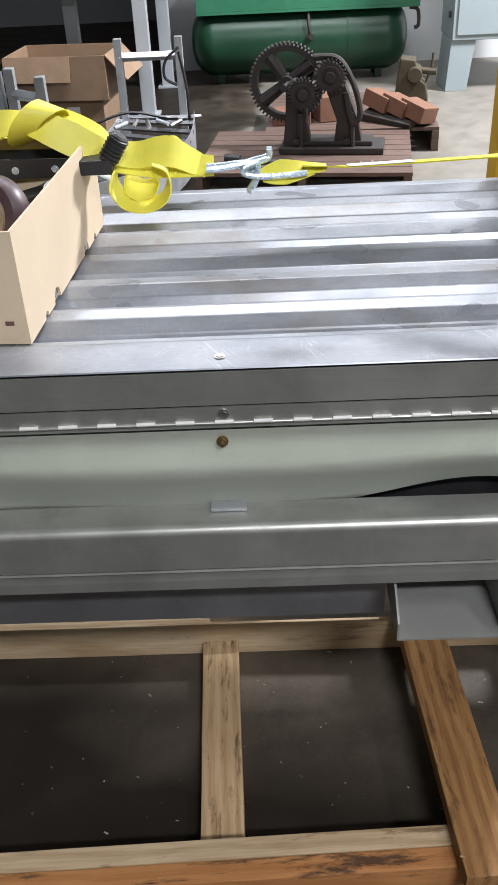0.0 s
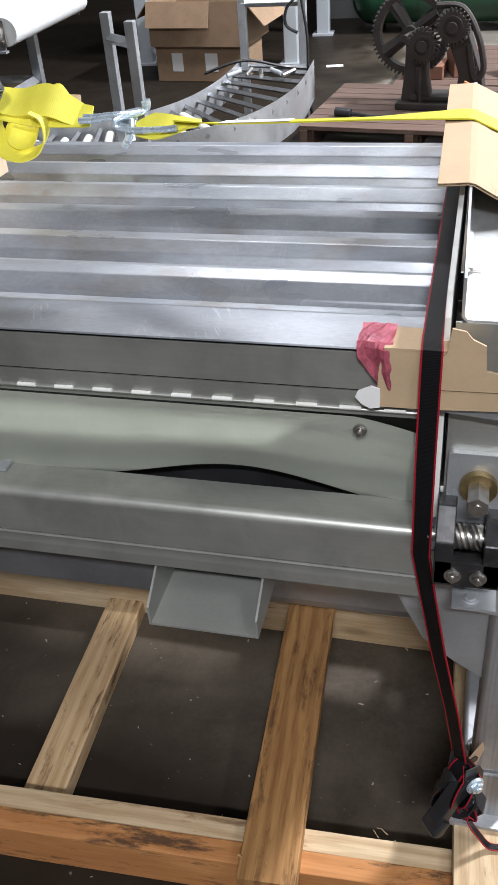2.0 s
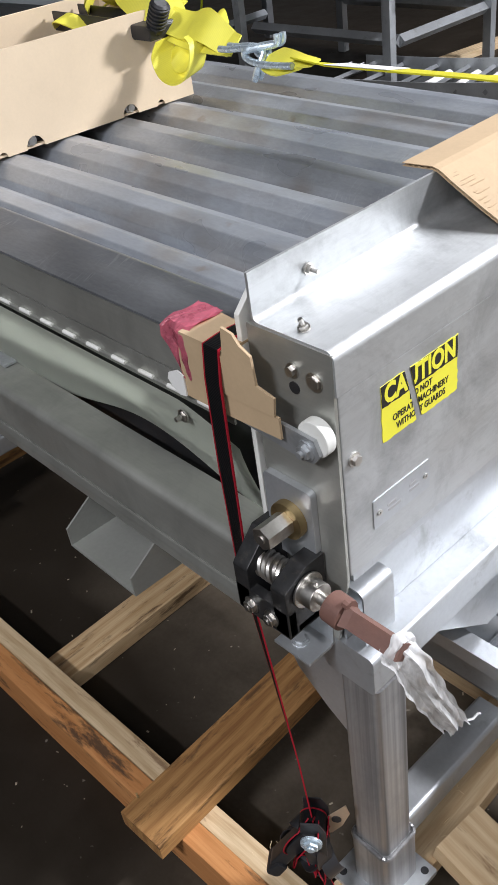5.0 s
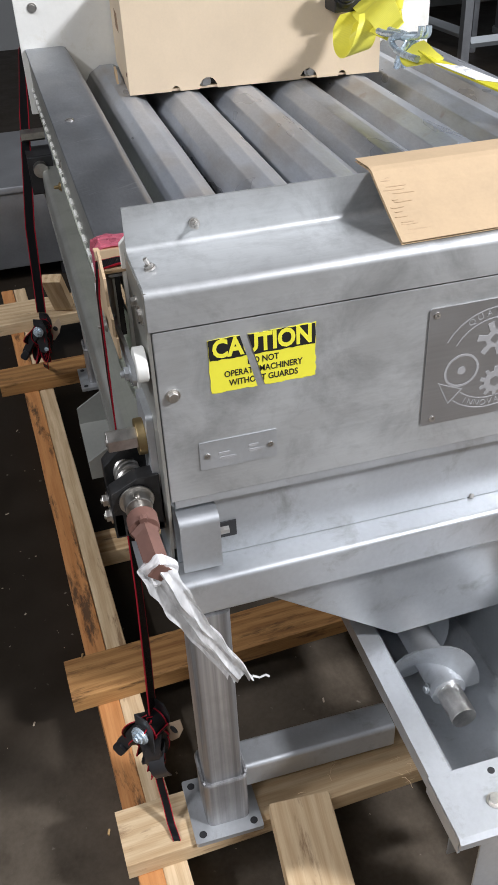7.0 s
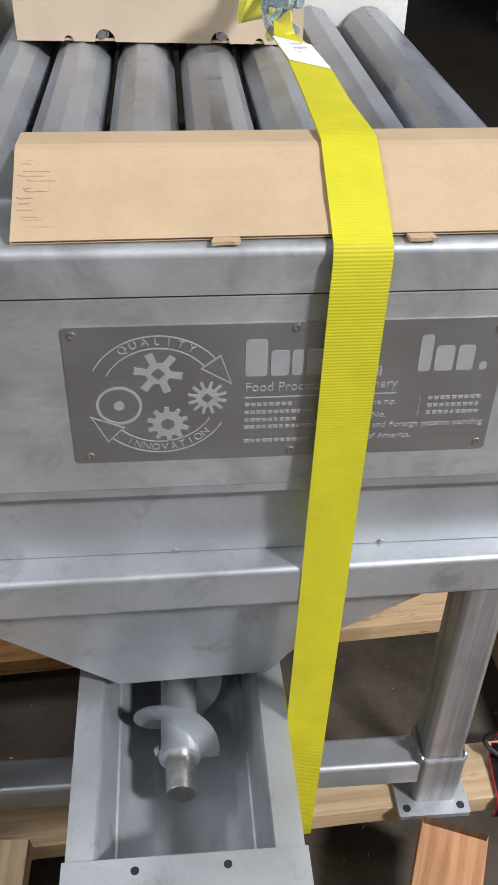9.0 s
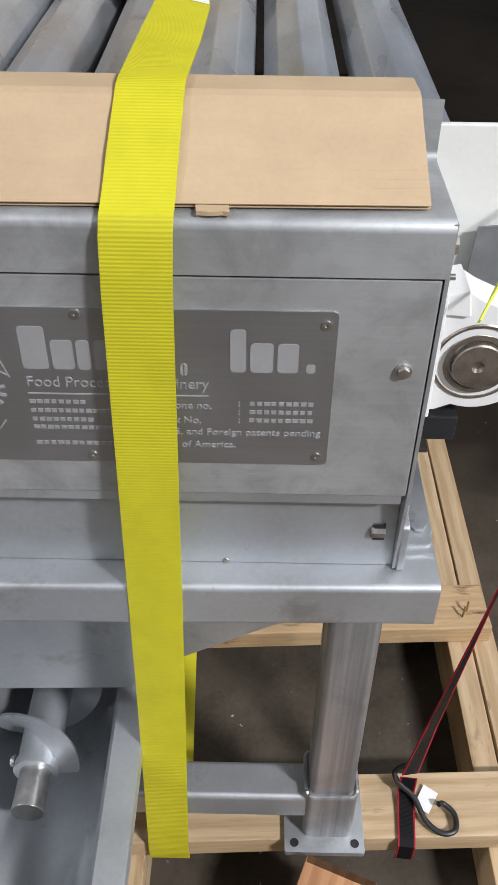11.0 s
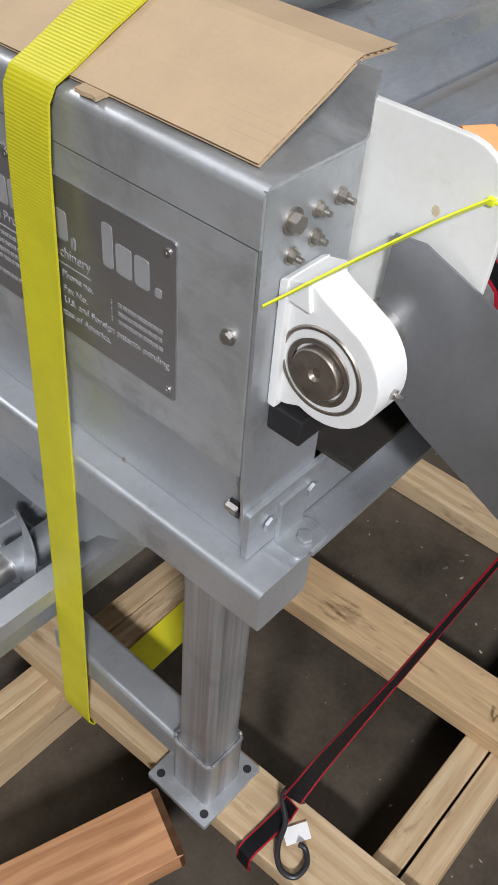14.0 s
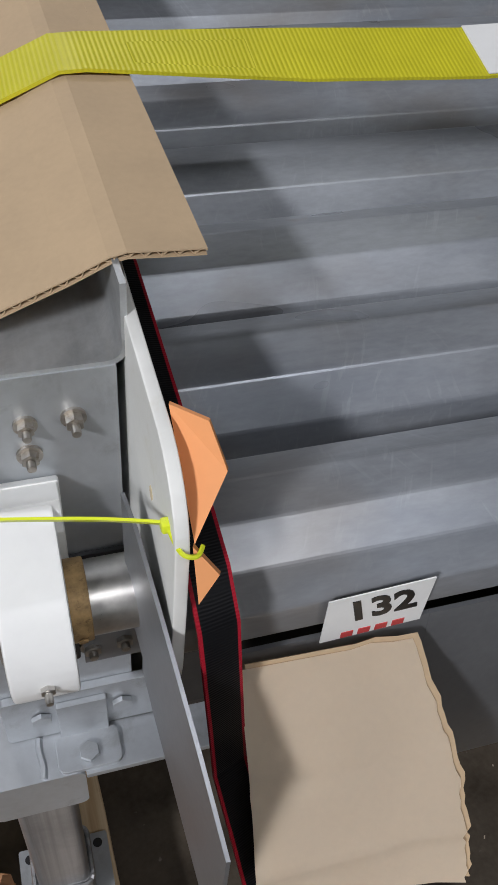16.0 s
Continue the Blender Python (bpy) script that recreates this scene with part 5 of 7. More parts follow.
offcut((0.060, 0.728, 0.125), (0.345, 0.610, 0.085), 0.088, 0.036, PINE_RED, "reddish fir offcut with a splintered end", 0.006)

# ================= yellow lashing strap =================
def strap_thing(name, at, label):
    return thing(name, at, label, "strap")


Y = strap_thing("yellow_ratchet_strap", (-0.3, 0.53, 1.0), "yellow lashing strap drawn tight over the machine, spare end bundled")
HW = 0.0245
pts = [(-0.555, 0.528, 0.994), (-0.48, 0.533, 0.991), (-0.37, 0.540, 0.992), (-0.25, 0.538, 0.996), (-0.118, 0.5355, 1.0030), (-0.103, 0.5355, 1.0025), (-0.05, 0.5345, 0.9785), (-0.016, 0.534, 0.9615), (0.0015, 0.5335, 0.954), (0.0075, 0.533, 0.943),
       (0.010, 0.5315, 0.90), (0.012, 0.529, 0.75), (0.0165, 0.524, 0.45), (0.0235, 0.517, 0.122), (0.024, 0.517, 0.095), (0.018, 0.517, 0.080), (-0.02, 0.516, 0.080), (-0.09, 0.514, 0.082), (-0.21, 0.510, 0.082), (-0.33, 0.506, 0.083), (-0.45, 0.503, 0.083), (-1.30, 0.500, 0.083)]
ww = [Vector((0.0, HW * (0.4 if i == 0 else 0.9 if i == 1 else 1.0), -0.005 if i < 4 else 0.0)) for i in range(len(pts))]
bm = bm_new()
ribbon(bm, pts, ww, 0.0022)
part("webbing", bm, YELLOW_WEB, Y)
bm = bm_new()
ribbon(bm, [(-0.480, 0.533, 0.9938), (-0.43, 0.5362, 0.9942), (-0.372, 0.540, 0.9948)], [Vector((0, HW * 0.97, -0.005))] * 3, 0.0008)
lbl = part("sewn_label", bm, PAPER, Y, "white sewn label with faded print")
FADED = paint("faded_print", (0.42, 0.43, 0.45), 0.7)
for k in range(9):
    bm = bm_new()
    x0 = -0.468 + 0.0095 * k
    box(bm, x0, x0 + 0.0016, 0.516, 0.516 + random.uniform(0.012, 0.032), 0.9955, 0.9968 - 0.0001 * k)
    part("print_bar", bm, FADED, lbl, round_=False)


def wire_hook(pts):
    """A hook bent from two wires lying side by side."""
    for dy in (0.0062, -0.0062):
        bm = bm_new()
        hose(bm, smooth_path([(x, 0.531 + dy * k + (0.55 * max(0.0, x + 0.648) if z > 0.998 and not x < -0.66 else 0.0), z - 0.3 * max(0.0, z - 0.998)) for x, z, k in pts], 6), 0.0052, 10)
        part("hook", bm, ZINC, Y, "zinc plated wire hook")


wire_hook([(-0.712, 1.000, 1.6), (-0.690, 1.001, 1.5), (-0.668, 1.005, 1.2), (-0.645, 1.006, 1.0), (-0.629, 0.999, 1.0), (-0.630, 0.981, 1.0), (-0.643, 0.958, 1.0)])
wire_hook([(-0.548, 0.990, 2.6), (-0.580, 0.987, 2.4), (-0.620, 0.986, 2.2), (-0.648, 0.991, 2.1), (-0.650, 1.002, 2.0), (-0.630, 1.008, 1.6), (-0.612, 1.011, 1.1), (-0.608, 1.020, 1.0), (-0.608, 1.032, 1.0)])
# bundled end: loops and folds of loose webbing, in the brightened yellow
def loose(pts, wide, name="loose_webbing", n=7):
    path = smooth_path(pts, n)
    ws = []
    for i in range(len(path)):
        f = i / (len(path) - 1) * (len(wide) - 1)
        a = min(int(f), len(wide) - 2)
        ws.append(Vector(wide[a]).lerp(Vector(wide[a + 1]), f - a))
    bm = bm_new()
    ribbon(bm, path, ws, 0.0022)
    return part(name, bm, YELLOW_WEB_LIT, Y)


loose([(-0.70, 0.545, 1.000), (-0.76, 0.55, 1.003), (-0.84, 0.555, 1.010), (-0.90, 0.555, 1.02)], [(0, 0.014, 0.012), (0, 0.022, 0.018), (0, 0.022, 0.010)])
loose([(-0.715, 0.55, 0.998), (-0.735, 0.548, 1.008), (-0.765, 0.545, 1.024), (-0.795, 0.548, 1.026), (-0.83, 0.555, 1.020), (-0.88, 0.555, 1.028)], [(0, 0.014, 0.014), (0.004, 0.020, 0.020), (0, 0.020, 0.014)])
loose([(-0.745, 0.56, 1.012), (-0.765, 0.57, 1.030), (-0.79, 0.575, 1.022), (-0.775, 0.57, 1.006), (-0.75, 0.56, 1.002)], [(0, 0.016, 0.012), (0, 0.020, 0.006)])
loose([(-0.622, 0.534, 0.985), (-0.600, 0.534, 0.991), (-0.575, 0.532, 0.993), (-0.545, 0.530, 0.992), (-0.515, 0.531, 0.992)], [(0, 0.007, 0.006), (0.002, 0.012, 0.012), (0, 0.012, 0.008), (0, 0.010, 0.002)], name="gathered_loop")
loose([(-0.620, 0.528, 0.980), (-0.595, 0.526, 0.979), (-0.565, 0.528, 0.983), (-0.535, 0.530, 0.989)], [(0, 0.008, 0.004), (0, 0.014, 0.008), (0, 0.010, 0.004)], name="gathered_loop")
# hanging ring
loose([(-0.862, 0.535, 1.004), (-0.867, 0.525, 0.980), (-0.848, 0.52, 0.954), (-0.815, 0.518, 0.945), (-0.785, 0.52, 0.956), (-0.772, 0.525, 0.982), (-0.778, 0.535, 1.006), (-0.80, 0.545, 1.014)], [(0.004, 0.022, 0.004), (0.004, 0.023, 0.005), (-0.004, 0.023, 0.005), (0, 0.022, 0.004)], n=9)
loose([(-0.845, 0.55, 1.000), (-0.845, 0.545, 0.978), (-0.825, 0.54, 0.965), (-0.80, 0.54, 0.970), (-0.792, 0.545, 0.99), (-0.805, 0.55, 1.004)], [(0.004, 0.018, 0.014), (0.004, 0.020, 0.012), (-0.006, 0.020, 0.010)], n=8)
# thick twisted hank over the ratchet
loose([(-1.005, 0.555, 1.081), (-0.975, 0.542, 1.075), (-0.940, 0.538, 1.059), (-0.905, 0.542, 1.041), (-0.880, 0.550, 1.029), (-0.869, 0.565, 1.023)], [(0, 0.012, 0.016), (0.004, 0.014, 0.022), (0.006, 0.012, 0.024), (0.004, 0.010, 0.018), (0, 0.012, 0.004)], n=8)
loose([(-1.000, 0.575, 1.063), (-0.960, 0.568, 1.077), (-0.915, 0.568, 1.061), (-0.880, 0.572, 1.035), (-0.872, 0.580, 1.013)], [(0, 0.018, 0.010), (0.006, 0.020, 0.014), (0.006, 0.018, 0.014), (0, 0.014, 0.004)], n=8)
loose([(-0.985, 0.595, 1.053), (-1.000, 0.565, 1.045), (-1.006, 0.538, 1.059), (-0.994, 0.525, 1.081), (-0.972, 0.530, 1.101), (-0.955, 0.555, 1.105), (-0.952, 0.585, 1.091)], [(0.022, 0.0, 0.008), (0.024, 0.004, 0.006), (0.023, 0.004, -0.006), (0.020, 0, -0.012)], n=8)
loose([(-1.130, 0.580, 1.033), (-1.100, 0.555, 1.061), (-1.060, 0.540, 1.077), (-1.020, 0.545, 1.081), (-0.985, 0.565, 1.075)], [(0.004, 0.012, 0.016), (0, 0.012, 0.022), (0, 0.014, 0.018), (0, 0.018, 0.010)], n=8)
loose([(-1.120, 0.610, 1.028), (-1.060, 0.605, 1.043), (-1.000, 0.600, 1.039), (-0.950, 0.600, 1.045), (-0.900, 0.600, 1.028)], [(0, 0.022, 0.006), (0, 0.02, -0.010), (0, 0.022, 0.010)], n=8)
loose([(-1.160, 0.520, 1.008), (-1.10, 0.49, 1.030), (-1.050, 0.520, 1.005)], [(0, 0.016, 0.004), (0, 0.018, 0.004)], n=6)
# ratchet handle of the yellow strap lying across the box
bm = bm_new()
prism(bm, [(-1.17, 1.000), (-0.915, 1.000), (-0.905, 1.008), (-0.905, 1.022), (-0.93, 1.030), (-1.17, 1.034)], "y", 0.512, 0.516, 0.001)
prism(bm, [(-1.17, 1.000), (-0.915, 1.000), (-0.905, 1.008), (-0.905, 1.022), (-0.93, 1.030), (-1.17, 1.034)], "y", 0.570, 0.574, 0.001)
part("ratchet_frame", bm, BLACK, Y, "black ratchet frame")
for rx in (-1.10, -1.02, -0.955):
    bm = bm_new()
    hexbolt(bm, (rx, 0.512, 1.014), (0, -1, 0), 0.0045, 0.004)
    part("rivet", bm, ZINC, Y)
bm = bm_new()
prism(bm, rounded(-0.916, -0.862, 1.003, 1.027, 0.006), "y", 0.502, 0.560, 0.003)
part("ratchet_hub", bm, RUBBER, Y, "black plastic hub")
grip = [Vector((-0.874, 0.522, 1.016)), Vector((-0.862, 0.522, 1.036)), Vector((-0.846, 0.522, 1.058))]
dgr = (grip[2] - grip[0]).normalized()
prof = [(0.0, 0.012), (0.004, 0.015)]
for k in range(6):
    l = 0.010 + 0.0068 * k
    prof += [(l, 0.015), (l + 0.0008, 0.0174), (l + 0.0034, 0.0174), (l + 0.0042, 0.015)]
prof += [(0.050, 0.015), (0.053, 0.011)]
bm = bm_new()
spun(bm, prof, grip[0], dgr, 16)
part("ratchet_grip", bm, RUBBER, Y, "ribbed black plastic grip")

# ================= cardboard box of parts on the rollers =================
B = thing("cardboard_box", (-1.05, 0.36, 0.886), "open pale cardboard box of parts resting on the rollers", "box")
BZ0, BZ1, TH = 0.8865, 1.043, 0.004
RB = pose(-0.939, 0.138, 0, 0, 0, -4.0)


def boxwall(name, x0, x1, y0, y1, z0, z1, notches=()):
    bm = bm_new()
    if notches:
        pts = [(y0, z0)]
        for c, r in notches:
            pts += [(c + r * math.cos(radians(a)), z0 + 1.15 * r * math.sin(radians(a))) for a in range(180, -1, -20)]
        pts += [(y1, z0), (y1, z1), (y0, z1)]
        prism(bm, pts, "x", x0, x1)
    else:
        box(bm, x0, x1, y0, y1, z0, z1, 0.0008)
    bmesh.ops.transform(bm, matrix=RB, verts=bm.verts)
    return part(name, bm, CARD_PALE, B, round_=False)


boxwall("side_panel", -TH, 0, 0, 0.472, BZ0, BZ1, ((0.085, 0.008), (0.145, 0.017), (0.335, 0.016), (0.40, 0.008)))
boxwall("side_panel", -0.275, -0.275 + TH, 0, 0.472, BZ0, BZ1)
boxwall("end_panel", -0.275 + TH, -TH, 0, TH, BZ0, BZ1)
boxwall("end_panel", -0.275 + TH, -TH, 0.472 - TH, 0.472, BZ0, BZ1)
boxwall("base_panel", -0.275 + TH, -TH, TH, 0.472 - TH, BZ0, BZ0 + TH)
bm = bm_new()
box(bm, -0.03, -0.018, -0.0008, 0.0, BZ0 + 0.028, BZ0 + 0.034)
bmesh.ops.transform(bm, matrix=RB, verts=bm.verts)
part("printed_mark", bm, RUSTY, B, round_=False)
for k in range(4):
    bm = bm_new()
    prism(bm, [(-0.165 + 0.016 * k, BZ0 + 0.086), (-0.158 + 0.016 * k, BZ0 + 0.086), (-0.166 + 0.016 * k, BZ0 + 0.118), (-0.171 + 0.016 * k, BZ0 + 0.118)], "y", -0.0006, 0.0002)
    bmesh.ops.transform(bm, matrix=RB, verts=bm.verts)
    part("printed_mark", bm, CARD_OLD, B, round_=False)
bm = bm_new()
prism(bm, [(-0.135, BZ0 + 0.012), (-0.085, BZ0 + 0.002), (-0.100, BZ0 + 0.020), (-0.128, BZ0 + 0.024)], "y", -0.016, -0.012)
bmesh.ops.transform(bm, matrix=RB, verts=bm.verts)
part("torn_flap", bm, CARD, B, "torn brown flap at the lower edge", round_=False)
# contents
def inbox(p):
    return RB @ Vector(p)


bm = bm_new()
c = inbox((-0.060, 0.118, 1.022))
spun(bm, [(-0.022, 0.012), (-0.022, 0.038), (-0.018, 0.050), (-0.008, 0.056), (0.008, 0.056), (0.018, 0.050), (0.022, 0.040), (0.022, 0.012)], c, (-0.45, -0.85, 0.28), 40)
wheel = solid("castor", bm, paint("maroon_rubber", (0.075, 0.045, 0.048), 0.42, 0.0, 0.2, 20.0, 0.05), "dark maroon rubber wheel lying in the box", "wheel")
bm = bm_new()
cyl(bm, c + Vector((-0.45, -0.85, 0.28)).normalized() * 0.020, c + Vector((-0.45, -0.85, 0.28)).normalized() * 0.027, 0.038, 32, bevel=0.002)
part("hub", bm, paint("tan_hub", (0.34, 0.27, 0.18), 0.5, 0.3, 0.2, 20.0, 0.05), wheel, "tan metal hub disc")
# added black strip, stands in for the dark inside the notches
bm = bm_new()
box(bm, -0.052, -0.012, 0.060, 0.425, BZ0 + 0.0042, BZ0 + 0.030, 0.004)
bmesh.ops.transform(bm, matrix=RB, verts=bm.verts)
solid("rubber_strip", bm, RUBBER, "black strip added in the box to darken its holes", "rubber strip")
for by in (0.141, 0.338):
    bm = bm_new()
    hexbolt(bm, (-0.0075, by, BZ0 + 0.011), (1, 0, 0), 0.0075, 0.007)
    bmesh.ops.transform(bm, matrix=RB, verts=bm.verts)
    solid("hex_bolt", bm, STEEL_BOLT, "steel hex bolt head showing in a hole of the box", "bolt", "bolts in the box")
for k in range(9):
    bm = bm_new()
    p = inbox((-0.06 - 0.022 * k + random.uniform(-0.01, 0.01), 0.25 + random.uniform(0, 0.2), 0.93 + random.uniform(0, 0.05)))
    d = Vector((random.uniform(-1, 1), random.uniform(-1, 1), random.uniform(-0.3, 0.3))).normalized()
    if k % 3 == 0:
        cyl(bm, p - d * 0.05, p + d * 0.05, 0.018, 16, bevel=0.002)
    else:
        box(bm, -0.045, 0.045, -0.02, 0.02, -0.014, 0.014, 0.004)
        bmesh.ops.transform(bm, matrix=Matrix.Translation(p) @ d.to_track_quat("X", "Z").to_matrix().to_4x4(), verts=bm.verts)
    solid("machine_part", bm, (STEEL_DARK, BLACK, RUBBER)[k % 3], "dark loose machine part lying in the box", "machine part", "parts in the box")

# ================= folded cardboard pad over the housing =================
def corrugated(path, axis_a, axis_b, t=0.0042, pitch=0.0075):
    """Corrugated board: two liners and a wavy core along a path in x and z, swept along y."""
    bm = bm_new()
    nrm = []
    for i, p in enumerate(path):
        a, b = Vector(path[max(i - 1, 0)]), Vector(path[min(i + 1, len(path) - 1)])
        d = (b - a).normalized()
        nrm.append(Vector((-d.y, d.x)))
    low = [Vector(p) for p in path]
    top = [Vector(p) + n * t for p, n in zip(path, nrm)]
    fold(bm, [tuple(p) for p in low], 0.0007, "y", axis_a, axis_b)
    fold(bm, [tuple(p) for p in top], -0.0007, "y", axis_a, axis_b)
    wave, run = [], 0.0
    for i in range(len(low) - 1):
        L = (low[i + 1] - low[i]).length
        n = max(2, int(L / pitch * 6))
        for k in range(n):
            f = k / n
            s = run + L * f
            q = low[i].lerp(low[i + 1], f) + nrm[i].lerp(nrm[i + 1], f) * (t * (0.5 + 0.36 * math.sin(2 * math.pi * s / pitch)))
            wave.append(tuple(q))
        run += L
    fold(bm, wave, 0.0005, "y", axis_a + 0.0006, axis_b - 0.0006)
    return bm


pad = corrugated([(-0.1364, 0.9968), (-0.118, 0.9978), (-0.1000, 0.9990), (-0.0935, 0.9975), (-0.075, 0.9870), (-0.045, 0.9715), (-0.011, 0.9545)], 0.2535, 0.7275, t=0.0038)
for v in pad.verts:
    f = (v.co.y - 0.2535) / 0.474
    back = max(0.0, min(1.0, (-0.011 - v.co.x) / 0.083))
    v.co.x -= 0.0036 * f + 0.0062 * f * back
    v.co.z -= 0.0026 * f * back
    v.co.z += 0.0014 * math.sin(9.0 * f + 30 * v.co.x) * (1 - back)
PAD = thing("cardboard_pad", (-0.07, 0.49, 0.99), "folded corrugated cardboard pad over the housing edge", "cardboard")
part("folded_board", pad, CARD, PAD, round_=False)
SCUFF = paint("grey_brown_rub_marks", (0.45, 0.325, 0.20), 0.8, 0.0, 0.2, 30.0, 0.05)
for k in range(15):
    bm = bm_new()
    f = 0.05 + 0.062 * k + random.uniform(-0.02, 0.02)
    x0, z0 = -0.0935 + 0.0825 * f, 1.0019 - 0.043 * f - 0.0003
    y0 = 0.2565 + random.uniform(0.0, 0.010)
    long_ = random.uniform(0.006, 0.024)
    prism(bm, [(x0, y0), (x0 + random.uniform(0.0006, 0.0016), y0 + 0.2 * long_), (x0 + 0.0008, y0 + long_), (x0 - 0.0002, y0 + 0.6 * long_)], "z", z0 - 0.0010, z0 - 0.0005)
    for v in bm.verts:
        v.co.z -= 0.521 * (v.co.x - x0)
    part("rub_mark", bm, SCUFF, PAD, round_=False)
for y0 in (0.413, 0.572):
    bm = bm_new()
    pts = ragged(-0.008, 0.004, 0.0, 0.022, 0.004, 0.0012)
    prism(bm, pts, "z", 0.9545, 0.9575)
    bmesh.ops.transform(bm, matrix=Matrix.Translation((-0.006, y0, 0)), verts=bm.verts)
    part("torn_tab", bm, CARD, PAD, "torn curled tab", round_=False)

# ================= cardboard corner pad and film at the near edge =================
P = thing("corner_pad", (-0.11, -0.026, 0.91), "torn brown cardboard corner pad with red film under a strap", "cardboard")
bm = bm_new()
prism(bm, [(-0.175, 0.861), (-0.12, 0.8615), (-0.0445, 0.865), (-0.045, 0.887), (-0.10, 0.886), (-0.174, 0.888)], "y", -0.0290, -0.0265)
prism(bm, [(-0.174, 0.888), (-0.10, 0.886), (-0.103, 0.930), (-0.168, 0.9295), (-0.173, 0.908)], "y", -0.0290, -0.0265)
part("outer_flap", bm, CARD, P, round_=False)
bm = bm_new()
prism(bm, [(-0.112, 0.8875), (-0.048, 0.8885), (-0.0455, 0.908), (-0.0665, 0.9125), (-0.0690, 0.9405), (-0.082, 0.947), (-0.089, 0.9555), (-0.1025, 0.958), (-0.106, 0.93), (-0.112, 0.925)], "y", -0.0312, -0.0285)
part("upper_tab", bm, CARD, P, round_=False)
bm = bm_new()
prism(bm, [(-0.168, -0.029), (-0.104, -0.029), (-0.104, 0.014), (-0.1665, 0.018)], "z", 0.9295, 0.9320)
part("top_flap", bm, CARD, P, round_=False)
bm = bm_new()
prism(bm, [(-0.181, 0.859), (-0.171, 0.861), (-0.171, 0.884), (-0.180, 0.887), (-0.194, 0.880), (-0.197, 0.872), (-0.190, 0.864)], "y", -0.0310, -0.0294)
part("torn_edge", bm, PAPER, P, round_=False)
bm = bm_new()
rows = []
for j in range(11):
    v = j / 10
    row = []
    for i in range(9):
        u = i / 8
        x = -0.160 - (0.036 - 0.026 * max(0.0, v - 0.55) / 0.45) * u + random.uniform(-0.0018, 0.0018)
        if v < 0.45:
            y, z = 0.020 - 0.045 * v / 0.45, 0.9325
        else:
            y, z = -0.027 - 0.003 * math.sin(7 * u), 0.9325 - 0.052 * (v - 0.45) / 0.55
        row.append(bm.verts.new((x, y + random.uniform(-0.0016, 0.0004), z + random.uniform(0.0, 0.0024))))
    rows.append(row)
for a, b in zip(rows, rows[1:]):
    for i in range(8):
        bm.faces.new((a[i], a[i + 1], b[i + 1], b[i]))
bmesh.ops.solidify(bm, geom=bm.faces[:], thickness=0.0004)
part("red_film", bm, PINK, P, "crumpled red stretch film", round_=False)

# ================= orange card and zip tie by the guide plate =================
bm = bm_new()
for tri_pts in (((-0.1120, 0.803, 0.9795), (-0.1250, 0.818, 0.982), (-0.1290, 0.834, 0.969), (-0.1130, 0.848, 0.944)), ((-0.1120, 0.849, 0.944), (-0.1220, 0.856, 0.931), (-0.1120, 0.862, 0.9215))):
    lo = [bm.verts.new(p) for p in tri_pts]
    hi = [bm.verts.new(Vector(p) + Vector((-0.001, -0.0025, -0.001))) for p in tri_pts]
    bm.faces.new(lo), bm.faces.new(hi[::-1])
    for k in range(len(lo)):
        bm.faces.new((lo[k], lo[(k + 1) % len(lo)], hi[(k + 1) % len(lo)], hi[k]))
solid("orange_card", bm, ORANGE, "bright orange card wedged behind the guide plate", "card", round_=False)
T = thing("cable_tie", (-0.108, 0.842, 0.94), "bright yellow cable tie, loose tail sticking out", "cable tie")
bm = bm_new()
path = smooth_path([(-0.104, 0.838, 0.947), (-0.075, 0.821, 0.936), (-0.03, 0.795, 0.915), (0.019, 0.766, 0.890)], 6)
ribbon(bm, path, [Vector((0.0008, 0.0012, 0.0024)) * (1 if i < len(path) - 3 else 0.6) for i in range(len(path))], 0.0013)
part("tail", bm, TIE, T)
bm = bm_new()
box(bm, -0.1070, -0.1010, 0.8355, 0.8412, 0.9442, 0.9498, 0.0014)
part("head", bm, TIE, T)
bm = bm_new()
hose(bm, smooth_path([(-0.104, 0.840, 0.947), (-0.107, 0.851, 0.944), (-0.113, 0.8525, 0.942), (-0.1165, 0.848, 0.942)], 5), 0.0011, 6)
part("loop", bm, TIE, T)

# ================= black straps with red edges =================
def black_strap(x, near_pts, near_w, label):
    S = thing("black_ratchet_strap", (x, 0.4, 0.95), label, "strap", "black straps")
    bm = bm_new()
    ribbon(bm, near_pts, near_w, 0.0018)
    part("webbing", bm, BLACK_WEB, S)
    return S


w0 = Vector((0.0112, 0, 0))
npts = [(-0.1305, 0.872, 0.775), (-0.1285, 0.866, 0.810), (-0.1262, 0.859, 0.850), (-0.1250, 0.851, 0.882), (-0.1242, 0.832, 0.899), (-0.1238, 0.78, 0.906), (-0.1232, 0.60, 0.912), (-0.1225, 0.30, 0.922), (-0.1220, 0.06, 0.930), (-0.1215, -0.010, 0.9335), (-0.1205, -0.030, 0.932), (-0.1205, -0.0335, 0.90), (-0.1205, -0.036, 0.80), (-0.119, -0.038, 0.668), (-0.109, -0.040, 0.612), (-0.090, -0.042, 0.51), (-0.066, -0.047, 0.404), (-0.050, -0.052, 0.316)]
flat = Vector((0.0106, 0, 0.0008))
